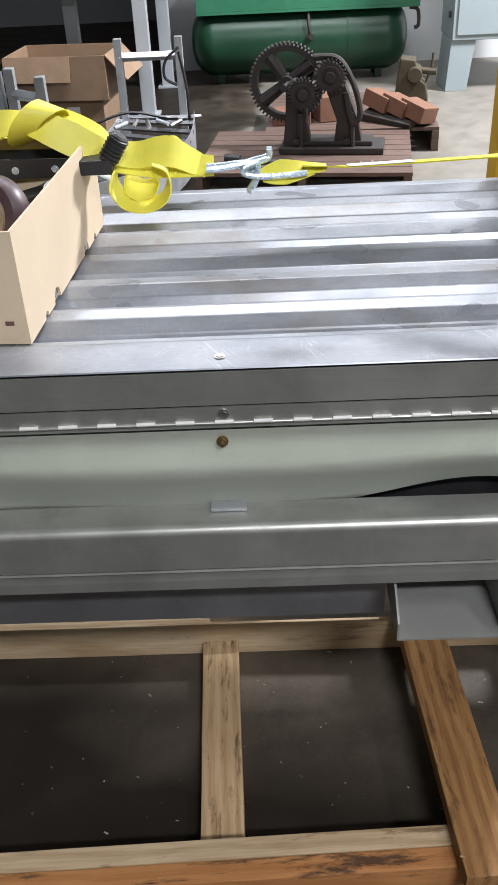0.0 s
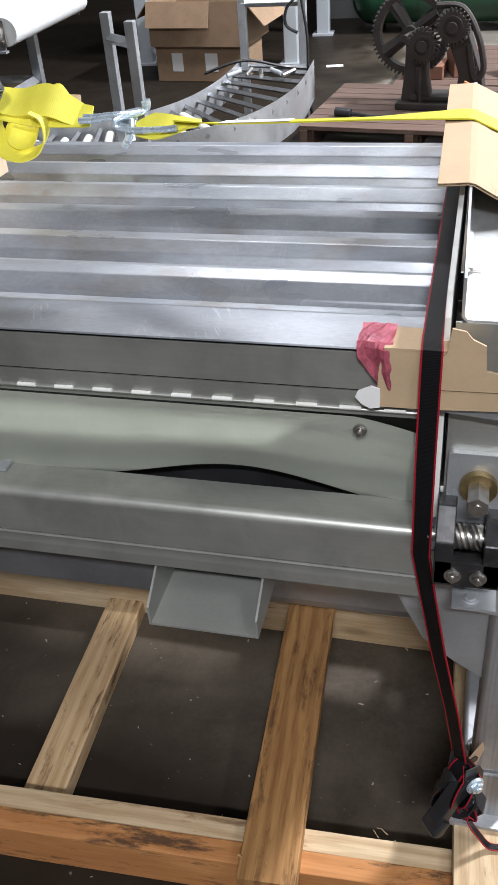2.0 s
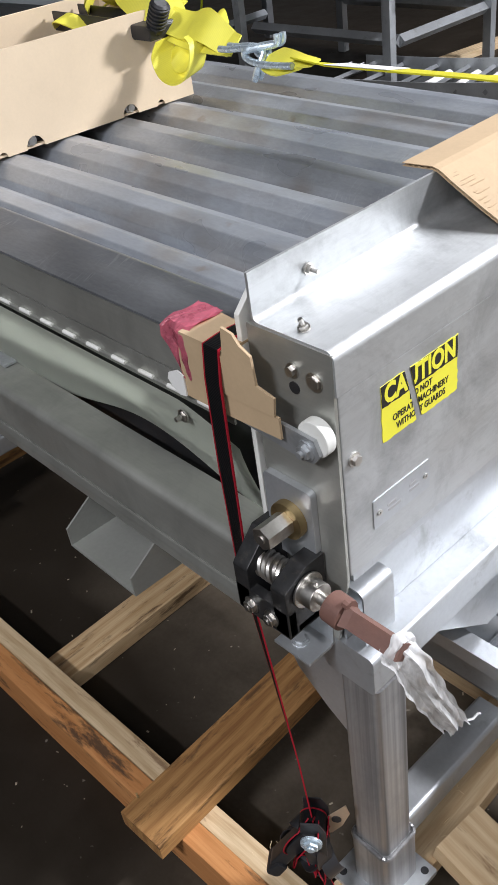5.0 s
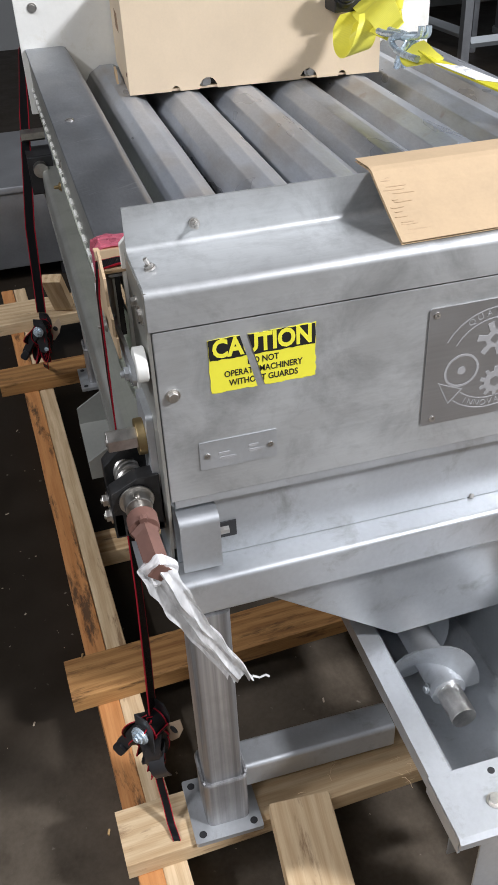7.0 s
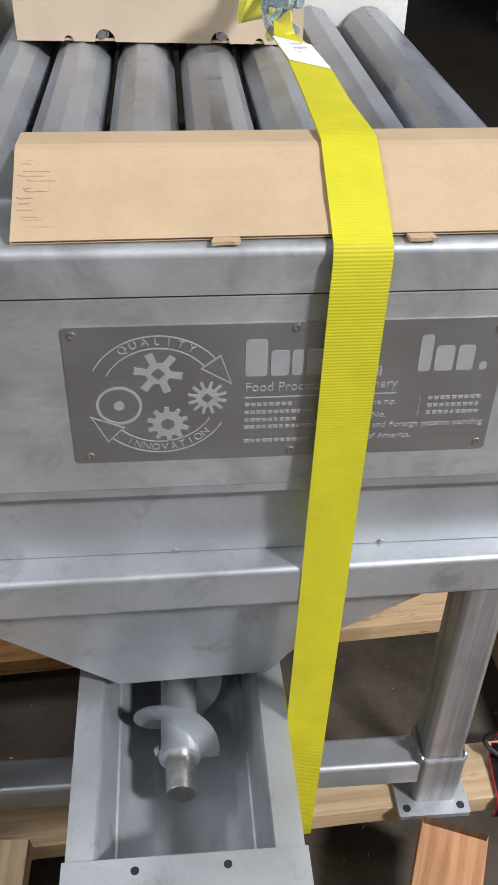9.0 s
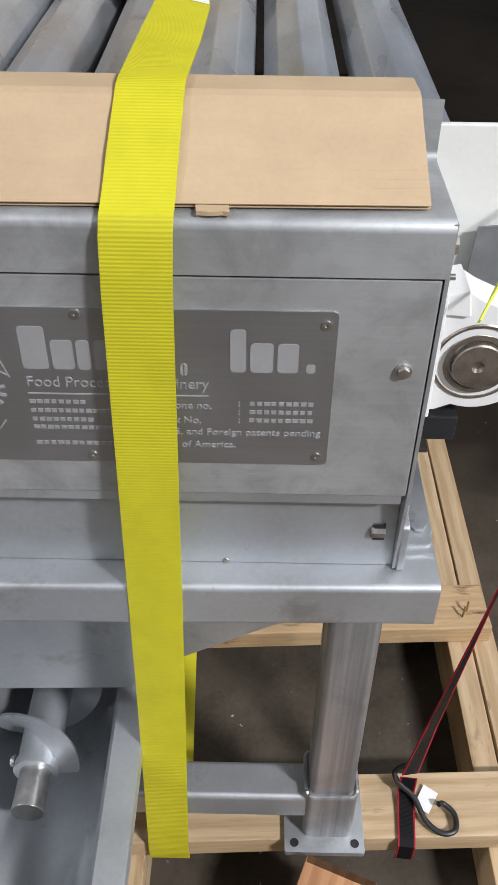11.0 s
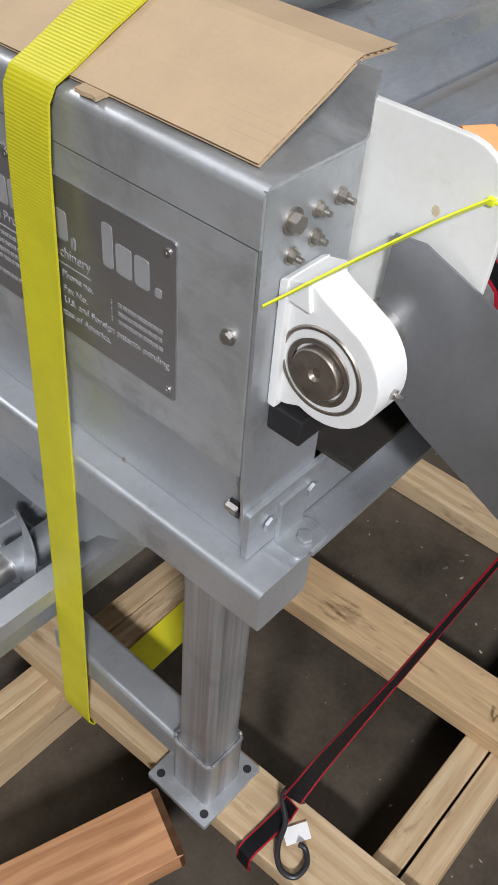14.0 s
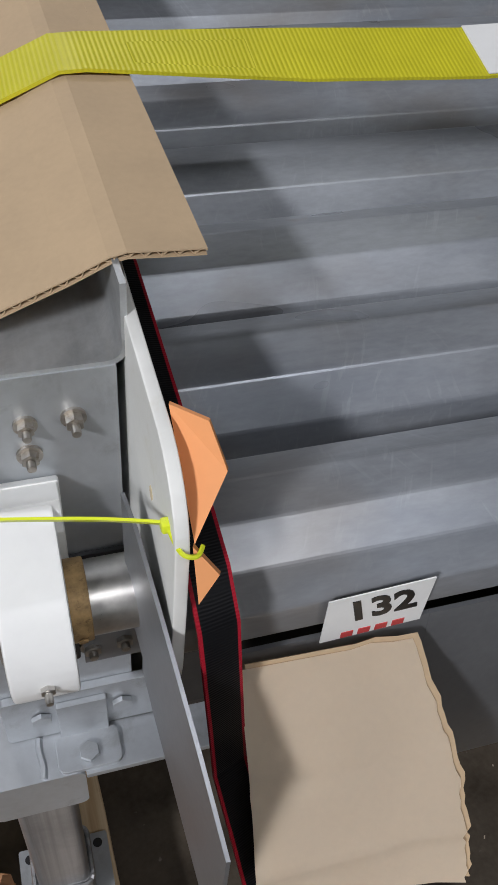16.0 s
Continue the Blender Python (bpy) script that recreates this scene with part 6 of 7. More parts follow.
nw = [Vector((0.0098, 0.004, 0)), Vector((0.0098, 0.004, 0)), Vector((0.0100, 0.003, 0)), Vector((0.0103, 0.002, 0)), Vector((0.0105, 0.001, 0)), flat, flat, flat, flat, flat, w0, w0, w0, Vector((0.0110, -0.002, 0)), Vector((0.0105, -0.004, 0)), Vector((0.0100, -0.0050, 0)), Vector((0.0095, -0.0060, 0)), Vector((0.009, -0.006, 0))]
S1 = black_strap(-0.12, npts, nw, "black red-edged strap with ratchet tying the near corner")
bm = bm_new()
fpts = [(-0.1305, 0.872, 0.775), (-0.1375, 0.888, 0.735), (-0.1435, 0.910, 0.702), (-0.1435, 0.922, 0.685), (-0.132, 0.922, 0.66), (-0.10, 0.880, 0.45), (-0.070, 0.838, 0.25), (-0.058, 0.822, 0.160)]
fw = [(0.0098, 0.004, 0), (0.0105, 0.004, 0), (0.0115, 0.0035, 0), (0.0110, 0.0025, 0.001), (0.0040, -0.0010, 0.0050), (0.0042, -0.0030, 0.0050), (0.0045, -0.0085, 0.0035), (0.003, -0.0110, 0.002)]
ribbon(bm, fpts, [-Vector(w) for w in fw], 0.0018)
part("webbing", bm, BLACK_WEB, S1)
bm = bm_new()
ribbon(bm, [(-0.058, 0.822, 0.150), (-0.050, 0.820, 0.127), (-0.02, 0.817, 0.1235), (0.008, 0.8145, 0.123), (0.0165, 0.814, 0.118), (0.0175, 0.8135, 0.09), (0.012, 0.8135, 0.078)], [Vector((0.001, 0.0108, 0))] * 7, 0.0018)
part("webbing", bm, BLACK_WEB, S1)
bm = bm_new()
hose(bm, smooth_path([(-0.066, 0.832, 0.150), (-0.075, 0.820, 0.148), (-0.068, 0.806, 0.144), (-0.055, 0.810, 0.140), (-0.040, 0.828, 0.134), (-0.012, 0.840, 0.129), (0.004, 0.858, 0.128), (0.000, 0.876, 0.128), (-0.020, 0.878, 0.129), (-0.032, 0.866, 0.132), (-0.030, 0.858, 0.136)], 6), 0.0036, 10)
part("s_hook", bm, RUBBER, S1, "black coated S hook")
bm = bm_new()
prism(bm, [(-0.062, 0.845), (-0.050, 0.862), (-0.022, 0.846), (-0.034, 0.829)], "z", 0.1245, 0.1252)
part("paper_tag", bm, PAPER, S1, "small white paper tag", round_=False)


def ratchet(S, at, turn=0.0):
    """Ratchet buckle: side plates, spindle wound with webbing, bent lever, tan pawl plate."""
    m = Matrix.Translation(at) @ pose(0, 0, 0, 0, 0, turn)
    def put(name, bm, mat, label=""):
        bmesh.ops.transform(bm, matrix=m, verts=bm.verts)
        return part(name, bm, mat, S, label)
    for sy in (-0.017, 0.017):
        bm = bm_new()
        prism(bm, [(-0.012, 0.030), (0.010, 0.030), (0.018, 0.012), (0.016, -0.044), (0.006, -0.062), (-0.008, -0.060), (-0.015, -0.02)], "y", sy - 0.0012, sy + 0.0012, 0.0006)
        put("side_plate", bm, BLACK)
    bm = bm_new()
    cyl(bm, (0, -0.024, 0.0), (0, 0.022, 0.0), 0.009, 20, bevel=0.001)
    cyl(bm, (0, -0.0255, 0.0), (0, -0.0225, 0.0), 0.0135, 24, bevel=0.0006)
    hexbolt(bm, (0, -0.0255, 0.0), (0, -1, 0), 0.0095, 0.006, stud=0.003)
    put("spindle", bm, ZINC, "shiny spindle nut")
    bm = bm_new()
    prism(bm, [(-0.010, 0.012), (0.008, 0.010), (0.004, -0.010), (-0.020, -0.036), (-0.034, -0.060), (-0.048, -0.076), (-0.060, -0.072), (-0.056, -0.058), (-0.036, -0.026), (-0.022, -0.004)], "y", -0.0222, 0.0005, 0.0035)
    prism(bm, [(-0.046, -0.054), (-0.034, -0.062), (-0.046, -0.083), (-0.052, -0.086), (-0.064, -0.078), (-0.062, -0.070)], "y", -0.027, 0.005, 0.004)
    put("lever", bm, RUBBER, "black lever with a plastic grip")
    bm = bm_new()
    n = 60
    pts = [((0.0105 + 0.0085 * k / n) * math.cos(6 * math.pi * k / n), 0.0, (0.0105 + 0.0085 * k / n) * math.sin(6 * math.pi * k / n)) for k in range(n + 1)]
    ribbon(bm, pts, [Vector((0, 0.0125, 0))] * (n + 1), 0.0016)
    put("wound_webbing", bm, BLACK_WEB)
    for k in range(7):
        bm = bm_new()
        a = random.uniform(0, 6)
        q = [(0.012 * math.cos(a), 0.005 * k - 0.016, 0.012 + 0.006 * math.sin(a)), (-0.016 + 0.020 * math.cos(a + 0.7), 0.006 * k - 0.022, -0.030 - 0.004 * k), (-0.010 + 0.016 * math.cos(a + 2), 0.012 - 0.005 * k, -0.066 - 0.005 * k), (-0.004 + 0.018 * math.cos(a + 3), 0.004, -0.034), (0.010 * math.cos(a + 4), -0.004, -0.006)]
        pts = smooth_path(q, 6)
        ribbon(bm, pts, [Vector((0.007 * math.sin(k + i * 0.35), 0.0085, 0.006 * math.cos(k + i * 0.3))) for i in range(len(pts))], 0.0015)
        put("loose_end", bm, BLACK_WEB)
    bm = bm_new()
    prism(bm, [(0.002, -0.020), (0.024, 0.004), (0.040, 0.022), (0.044, 0.004), (0.034, -0.022), (0.020, -0.040), (0.008, -0.046)], "y", 0.014, 0.0155, 0.0005)
    pl = put("pawl_plate", bm, TAN_PLATE, "tan plated pawl plate")
    bm = bm_new()
    cyl(bm, (0.027, 0.0125, -0.008), (0.027, 0.0139, -0.008), 0.0062, 16)
    bmesh.ops.transform(bm, matrix=m, verts=bm.verts)
    part("slot", bm, BLACK, pl)
    bm = bm_new()
    hexbolt(bm, (0.010, -0.018, -0.050), (0.2, -1, 0), 0.0042, 0.003)
    put("rivet", bm, ZINC)


ratchet(S1, (-0.043, -0.057, 0.297), turn=38)
bm = bm_new()
ribbon(bm, smooth_path([(-0.038, -0.060, 0.242), (-0.030, -0.060, 0.19), (-0.012, -0.057, 0.150), (0.004, -0.056, 0.126), (0.022, -0.054, 0.1225), (0.0285, -0.053, 0.116), (0.0285, -0.053, 0.088)], 4), [Vector((0.001, 0.0055, 0))] * 25, 0.0018)
part("webbing", bm, BLACK_WEB, S1)
fx = -1.245
np2 = [(fx, 0.86, 0.80), (fx, 0.855, 0.90), (fx, 0.80, 0.905), (fx, 0.05, 0.930), (fx, -0.020, 0.9295), (fx, -0.026, 0.925), (fx, -0.045, 0.80), (fx - 0.01, -0.078, 0.55), (fx - 0.02, -0.09, 0.33)]
S2 = black_strap(fx, np2, [w0] * 4 + [Vector((0.0105, 0.003, 0)), Vector((0.009, 0.005, 0.001)), Vector((0.006, 0.0095, 0)), Vector((0.005, 0.0105, 0)), Vector((0.005, 0.0105, 0))], "black red-edged strap with ratchet tying the far corner")
ratchet(S2, (fx - 0.02, -0.095, 0.29), turn=60)
bm = bm_new()
ribbon(bm, [(fx - 0.02, -0.095, 0.22), (fx - 0.05, -0.10, 0.16), (fx - 0.13, -0.11, 0.124)], [w0] * 3, 0.0018)
part("webbing", bm, BLACK_WEB, S2)

# spare webbing wound round the near ratchet
for cx, cy, cz, ra, rb, tilt in ((-0.046, -0.062, 0.262, 0.024, 0.040, 20), (-0.052, -0.066, 0.250, 0.030, 0.034, -25), (-0.040, -0.058, 0.238, 0.022, 0.036, 50)):
    ct, st = math.cos(radians(tilt)), math.sin(radians(tilt))
    loop = [(cx + ra * math.cos(a) * ct - rb * math.sin(a) * st, cy + 0.004 * math.sin(3 * a), cz + ra * math.cos(a) * st + rb * math.sin(a) * ct) for a in (2 * math.pi * k / 20 for k in range(21))]
    bm = bm_new()
    ribbon(bm, loop, [Vector((0.002, 0.0105, 0.002))] * 21, 0.0018)
    part("wound_webbing", bm, RUBBER, S1)

# cardboard pad at the rear edge
bm = bm_new()
rows = []
for j in range(33):
    v = j / 32
    row = []
    tear = random.uniform(-0.0014, 0.0012) + 0.0008 * math.sin(11 * v)
    for i in range(9):
        u = i / 8
        a = Vector((-0.140, 0.845, 0.823)).lerp(Vector((-0.244, 0.839, 0.804)), u)
        b = Vector((-0.134, 0.933, 0.692)).lerp(Vector((-0.251, 0.941, 0.713)), u)
        p = a.lerp(b, v)
        p.y += 0.012 * math.sin(math.pi * v) - 0.0022 * math.exp(-((v - 0.40) / 0.03) ** 2) + 0.002 * math.exp(-((v - 0.72) / 0.04) ** 2)
        if i == 6:
            p.y -= 0.0018
        if i == 8:
            p.x += tear - 0.006 * math.sin(3.1 * v)
            p.y += 0.004 * v
        row.append(bm.verts.new(p))
    rows.append(row)
for a, b in zip(rows, rows[1:]):
    for i in range(8):
        bm.faces.new((a[i], a[i + 1], b[i + 1], b[i]))
back_bm = bm.copy()
bmesh.ops.solidify(bm, geom=bm.faces[:], thickness=0.0012)
bmesh.ops.translate(back_bm, vec=(-0.004, -0.0035, -0.001), verts=back_bm.verts)
bmesh.ops.solidify(back_bm, geom=back_bm.faces[:], thickness=0.0012)
RP = thing("cardboard_pad", (-0.2, 0.86, 0.76), "creased pale cardboard pad with a torn edge, hanging at the rear", "cardboard")
part("outer_liner", bm, CARD_WHITE, RP)
part("inner_liner", back_bm, CARD, RP, "brown inner liner showing at the torn edge")

# lot sticker on the last roller
K = thing("paper_sticker", (-0.22, 0.832, 0.83), "white paper lot sticker with black number", "sticker")
STK = Matrix(((-1, 0, 0, 0), (0, 0, 1, 0), (0, 1, 0, 0), (0, 0, 0, 1)))
SM = Matrix.Translation((-0.219, 0.8330, 0.8325)) @ pose(0, 0, 0, -4, 3) @ STK
bm = bm_new()
box(bm, -0.0295, 0.0295, -0.0235, 0.023, -0.0004, 0.0004)
bmesh.ops.transform(bm, matrix=SM, verts=bm.verts)
part("paper", bm, PAPER, K, round_=False)
part("number", text_bm("132", 0.0305, SM @ Matrix.Translation((0.002, 0.005, 0.0006)) @ Matrix(((0.88, -0.2, 0, 0), (0, 1, 0, 0), (0, 0, 1, 0), (0, 0, 0, 1))), 0.0002, bold=0.032), LABEL_BLACK, K, round_=False)
bm = bm_new()
for k in range(4):
    box(bm, -0.018 + 0.010 * k, -0.011 + 0.010 * k, -0.0225, -0.0165, 0.0004, 0.0008)
bmesh.ops.transform(bm, matrix=SM, verts=bm.verts)
part("red_print", bm, RED_INK, K, round_=False)

# clear film scrap on the crank stub
FS = thing("film_scrap", (0.082, -0.030, 0.69), "scrap of milky clear film hanging from the crank", "film scrap")
bm = bm_new()
rows = []
cl = smooth_path([(0.076, -0.034, 0.694), (0.088, -0.026, 0.676), (0.090, -0.014, 0.640), (0.091, 0.002, 0.600), (0.091, 0.020, 0.560), (0.091, 0.042, 0.510)], 8)
for i, p in enumerate(cl):
    v = i / (len(cl) - 1)
    wdt = 0.0158 + 0.0035 * math.sin(2.6 * v + 0.5) + 0.0012 * math.sin(31 * v)
    row = []
    for k in range(17):
        u = k / 8 - 1
        pleat = 0.0040 * math.sin(4.2 * u + 2.2 * v) + 0.0018 * math.sin(11 * u - 5 * v) + 0.0012 * math.sin(23 * v + 3 * u)
        hem = 0.004 * max(0.0, abs(u) - 0.75) / 0.25
        q = p + Vector((0.35, 0.94, 0)) * (wdt * u * (1 - 0.12 * max(0.0, abs(u) - 0.8))) + Vector((0.94, -0.35, 0)) * (pleat + hem + random.uniform(-0.0003, 0.0003))
        if i == len(cl) - 1:
            q.z += 0.006 * math.sin(7 * u + 1) + random.uniform(-0.004, 0.003)
        row.append(bm.verts.new(q))
    rows.append(row)
for a, b in zip(rows, rows[1:]):
    for k in range(16):
        bm.faces.new((a[k], a[k + 1], b[k + 1], b[k]))
tip = rows[-1][15].co.copy()
hose(bm, [tip, tip + Vector((0.003, 0.007, -0.002)), tip + Vector((0.004, 0.014, 0.001)), tip + Vector((0.004, 0.018, -0.003))], 0.0014, 5)
part("hanging_film", bm, FILM, FS)
bm = bm_new()
rows = []
for i in range(25):
    a = 2 * math.pi * i / 24
    c = Vector((0.080, -0.030, 0.690))
    rr = 0.0135 + 0.0015 * math.sin(5 * a)
    row = []
    for k in range(8):
        b = 2 * math.pi * k / 8
        r2 = 0.0034 + 0.0010 * math.sin(3 * a + 2 * b)
        d = Vector((0, math.cos(a), math.sin(a)))
        row.append(c + d * (rr + r2 * math.cos(b)) + Vector((0.9, 0.2, -0.35)) * (r2 * 1.5 * math.sin(b)))
    rows.append([bm.verts.new(q) for q in row])
for a, b in zip(rows, rows[1:]):
    for k in range(8):
        bm.faces.new((a[k], a[(k + 1) % 8], b[(k + 1) % 8], b[k]))
part("gathered_collar", bm, FILM, FS)

# ================= background =================
# gear frame on a pallet
def pallet(at, turn, w, d, n, label):
    S = thing("wooden_pallet", at, label, "pallet", "pallets")
    m = Matrix.Translation(at) @ pose(0, 0, 0, 0, 0, turn)
    for k in range(n):
        bm = bm_new()
        y0 = -d / 2 + d * k / n
        box(bm, -w / 2, w / 2, y0 + 0.003, y0 + d / n - 0.004, 0.115, 0.135, 0.002)
        bmesh.ops.transform(bm, matrix=m, verts=bm.verts)
        part("deck_board", bm, PALLET_WOOD, S)
    for y in (-0.48 * w, 0, 0.48 * w):
        bm = bm_new()
        box(bm, y - 0.02, y + 0.02, -d / 2, d / 2, 0.0, 0.114, 0.002)
        bmesh.ops.transform(bm, matrix=m, verts=bm.verts)
        part("stringer", bm, PALLET_WOOD, S)
    return S


pallet((-0.365, 3.83, 0), -7.5, 1.08, 0.82, 8, "worn brown wooden pallet under a gear frame")
pallet((-0.06, 4.70, 0), -4, 0.98, 0.95, 8, "worn brown wooden pallet behind the gear frame")

G = thing("gear_frame", (-0.30, 3.80, 0.135), "dark cast iron frame with three meshing gears", "gear frame")
GM = Matrix.Translation((-0.33, 3.80, 0.135)) @ pose(0, 0, 0, 0, 0, -9)


def gpart(name, bm, label=""):
    bmesh.ops.transform(bm, matrix=GM, verts=bm.verts)
    return part(name, bm, CAST, G, label)


bm = bm_new()
box(bm, -0.18, 0.36, -0.07, 0.16, 0.0, 0.035, 0.006)
box(bm, -0.12, 0.30, -0.03, 0.12, 0.035, 0.06, 0.006)
gpart("base", bm)
for cx, hgt, lean in ((-0.105, 0.33, 0.02), (0.16, 0.40, -0.075)):
    bm = bm_new()
    prism(bm, [(cx - 0.06, 0.03), (cx + 0.09, 0.03), (cx + 0.065, 0.16), (cx + lean + 0.045, hgt), (cx + lean - 0.02, hgt + 0.03), (cx + lean - 0.06, hgt), (cx - 0.045, 0.16)], "y", -0.02, 0.06, 0.008)
    cyl(bm, (cx + 0.01, -0.045, 0.06), (cx + 0.01, -0.02, 0.06), 0.02, 6)
    cyl(bm, (cx + 0.04, -0.03, 0.03), (cx + 0.03, -0.03, 0.2), 0.014, 10)
    gpart("upright", bm)
bm = bm_new()
hose(bm, smooth_path([(0.0, -0.04, 0.47), (0.12, -0.04, 0.46), (0.20, -0.04, 0.34), (0.235, -0.04, 0.20), (0.20, -0.04, 0.15), (0.175, -0.04, 0.22), (0.16, -0.04, 0.30)], 6), 0.015, 8)
gpart("slotted_arm", bm)
for cx, cz, r, teeth, y in ((-0.052, 0.300, 0.080, 24, -0.055), (0.084, 0.382, 0.083, 24, -0.055)):
    bm = bm_new()
    prism(bm, gear_outline(r, 0.016, teeth, cx, cz), "y", y - 0.022, y + 0.022)
    g = gpart("pinion", bm)
    bm = bm_new()
    ring(bm, (cx, y - 0.03, cz), (cx, y - 0.0, cz), r * 0.62, r * 0.50, 28)
    cyl(bm, (cx, y - 0.04, cz), (cx, y, cz), 0.026, 20, bevel=0.002)
    bmesh.ops.transform(bm, matrix=GM, verts=bm.verts)
    part("hub", bm, CAST, g)
bm = bm_new()
cx, cz, r, y = -0.155, 0.318, 0.198, 0.13
rim = gear_outline(r, 0.014, 56, cx, cz)
n = len(rim)
inner = [(cx + 0.155 * math.cos(math.atan2(v - cz, u - cx)), cz + 0.155 * math.sin(math.atan2(v - cz, u - cx))) for u, v in rim]
vo = [[bm.verts.new((u, yy, v)) for u, v in pts] for yy in (y - 0.025, y + 0.025) for pts in (rim, inner)]
for k in range(n):
    m2 = (k + 1) % n
    bm.faces.new((vo[0][k], vo[0][m2], vo[1][m2], vo[1][k]))
    bm.faces.new((vo[2][k], vo[2][m2], vo[3][m2], vo[3][k]))
    bm.faces.new((vo[0][k], vo[0][m2], vo[2][m2], vo[2][k]))
    bm.faces.new((vo[1][k], vo[1][m2], vo[3][m2], vo[3][k]))
big = gpart("large_gear", bm)
for k in range(4):
    bm = bm_new()
    a = 0.62 + 2 * math.pi * k / 4
    p0, p1 = Vector((cx, y, cz)), Vector((cx + 0.16 * math.cos(a), y, cz + 0.16 * math.sin(a)))
    cyl(bm, p0, p1, 0.026, 8, 0.036)
    bmesh.ops.transform(bm, matrix=GM, verts=bm.verts)
    part("spoke", bm, CAST, big)
bm = bm_new()
cyl(bm, (cx, y - 0.05, cz), (cx, y + 0.04, cz), 0.04, 24, bevel=0.004)
cyl(bm, (cx, -0.02, cz), (cx + 0.02, y, cz), 0.018, 14)
bmesh.ops.transform(bm, matrix=GM, verts=bm.verts)
part("hub", bm, CAST, big)
bm = bm_new()
hose(bm, smooth_path([(-0.78, 3.66, 0.155), (-0.70, 3.64, 0.150), (-0.6, 3.60, 0.147), (-0.52, 3.62, 0.147), (-0.45, 3.60, 0.147)], 6), 0.010, 8)
cyl(bm, (-0.80, 3.665, 0.157), (-0.72, 3.645, 0.152), 0.022, 14, bevel=0.003)
solid("torch_handle", bm, RUBBER, "black cable with a thick plug lying on the pallet", "cable")
for k in range(3):
    bm = bm_new()
    box(bm, -0.065, 0.065, -0.09, 0.09, -0.045, 0.045, 0.006)
    bmesh.ops.transform(bm, matrix=pose(0.10 + 0.092 * k, 4.44 - 0.085 * k, 0.235 - 0.012 * k, 12, 8, 40), verts=bm.verts)
    solid("timber_block", bm, BRICK_WOOD, "reddish brown block lying on the pallet", "block", "blocks on the pallet")
bm = bm_new()
box(bm, -0.17, 0.17, -0.11, 0.10, -0.022, 0.022, 0.006)
bmesh.ops.transform(bm, matrix=pose(0.17, 4.37, 0.166, 10, 4, -42), verts=bm.verts)
solid("steel_crate", bm, CAST, "low dark tray under the reddish blocks", "tray")
bm = bm_new()
prism(bm, [(-0.09, 0.0), (0.12, 0.0), (0.10, 0.10), (0.05, 0.14), (0.03, 0.24), (-0.06, 0.25), (-0.08, 0.12)], "y", -0.07, 0.07, 0.012)
cyl(bm, (0.03, -0.11, 0.16), (0.03, 0.05, 0.16), 0.045, 16, bevel=0.006)
cyl(bm, (0.0, -0.02, 0.18), (0.16, -0.05, 0.17), 0.02, 10)
hose(bm, [(0.10, 0, 0.1), (0.13, 0, 0.2), (0.135, 0, 0.27)], 0.008, 6)
bmesh.ops.transform(bm, matrix=pose(0.33, 4.90, 0.136, 0, 0, -10), verts=bm.verts)
solid("ochre_casting", bm, OCHRE, "ochre painted machine casting standing on the pallet", "casting")
bm = bm_new()
box(bm, -0.11, 0.11, -0.1, 0.1, 0.0, 0.07, 0.006)
bmesh.ops.transform(bm, matrix=pose(-0.42, 4.45, 0.136, 0, 0, -5), verts=bm.verts)
solid("timber_block", bm, BRICK_WOOD, "reddish brown block lying behind the gears", "block", "blocks on the pallet")
bm = bm_new()
box(bm, -0.07, 0.07, -0.1, 0.1, 0.0, 0.14, 0.006)
bmesh.ops.transform(bm, matrix=pose(-0.22, 4.5, 0.136, 0, 0, 15), verts=bm.verts)
solid("timber_block", bm, BRICK_WOOD, "reddish brown block lying behind the gears", "block", "blocks on the pallet")

# air compressor tank
A = thing("air_tank", (-0.28, 6.4, 0), "long green horizontal compressor tank on a stand", "air tank")
bm = bm_new()
tx, ty, tz, tr = -0.285, 6.4, 0.295, 0.245
spun(bm, [(-0.815, 0.0), (-0.812, 0.07), (-0.79, 0.15), (-0.75, 0.205), (-0.69, 0.238), (-0.64, tr), (0.64, tr), (0.69, 0.238), (0.75, 0.205), (0.79, 0.15), (0.812, 0.07), (0.815, 0.0)], (tx, ty, tz), (1, 0, 0), 40)
tank = part("tank", bm, GREEN, A)
for sx in (-0.3, 0.0, 0.36):
    bm = bm_new()
    ring(bm, (tx + sx - 0.012, ty, tz), (tx + sx + 0.012, ty, tz), tr + 0.003, tr - 0.01, 40)
    part("weld_seam", bm, GREEN, tank)
bm = bm_new()
cyl(bm, (tx + 0.075, ty - tr - 0.03, tz + 0.04), (tx + 0.075, ty - tr + 0.02, tz + 0.04), 0.022, 12)
hose(bm, [(tx + 0.075, ty - tr - 0.01, tz + 0.04), (tx + 0.06, ty - tr - 0.01, tz + 0.12), (tx + 0.06, ty - tr + 0.05, tz + 0.22)], 0.012, 8)
part("valve", bm, CAST, A)
bm = bm_new()
box(bm, tx - 0.76, tx + 0.87, ty - 0.24, ty + 0.24, tz + 0.205, tz + 0.225, 0.003)
box(bm, tx - 0.76, tx + 0.87, ty - 0.24, ty - 0.225, tz + 0.225, tz + 0.33, 0.003)
part("top_shelf", bm, paint("light_green_enamel", (0.03, 0.16, 0.085), 0.4), A)
bm = bm_new()
box(bm, tx - 0.5, tx + 0.5, ty - 0.18, ty + 0.18, tz + 0.225, tz + 0.65, 0.02)
part("pump_block", bm, GREEN, A)
bm = bm_new()
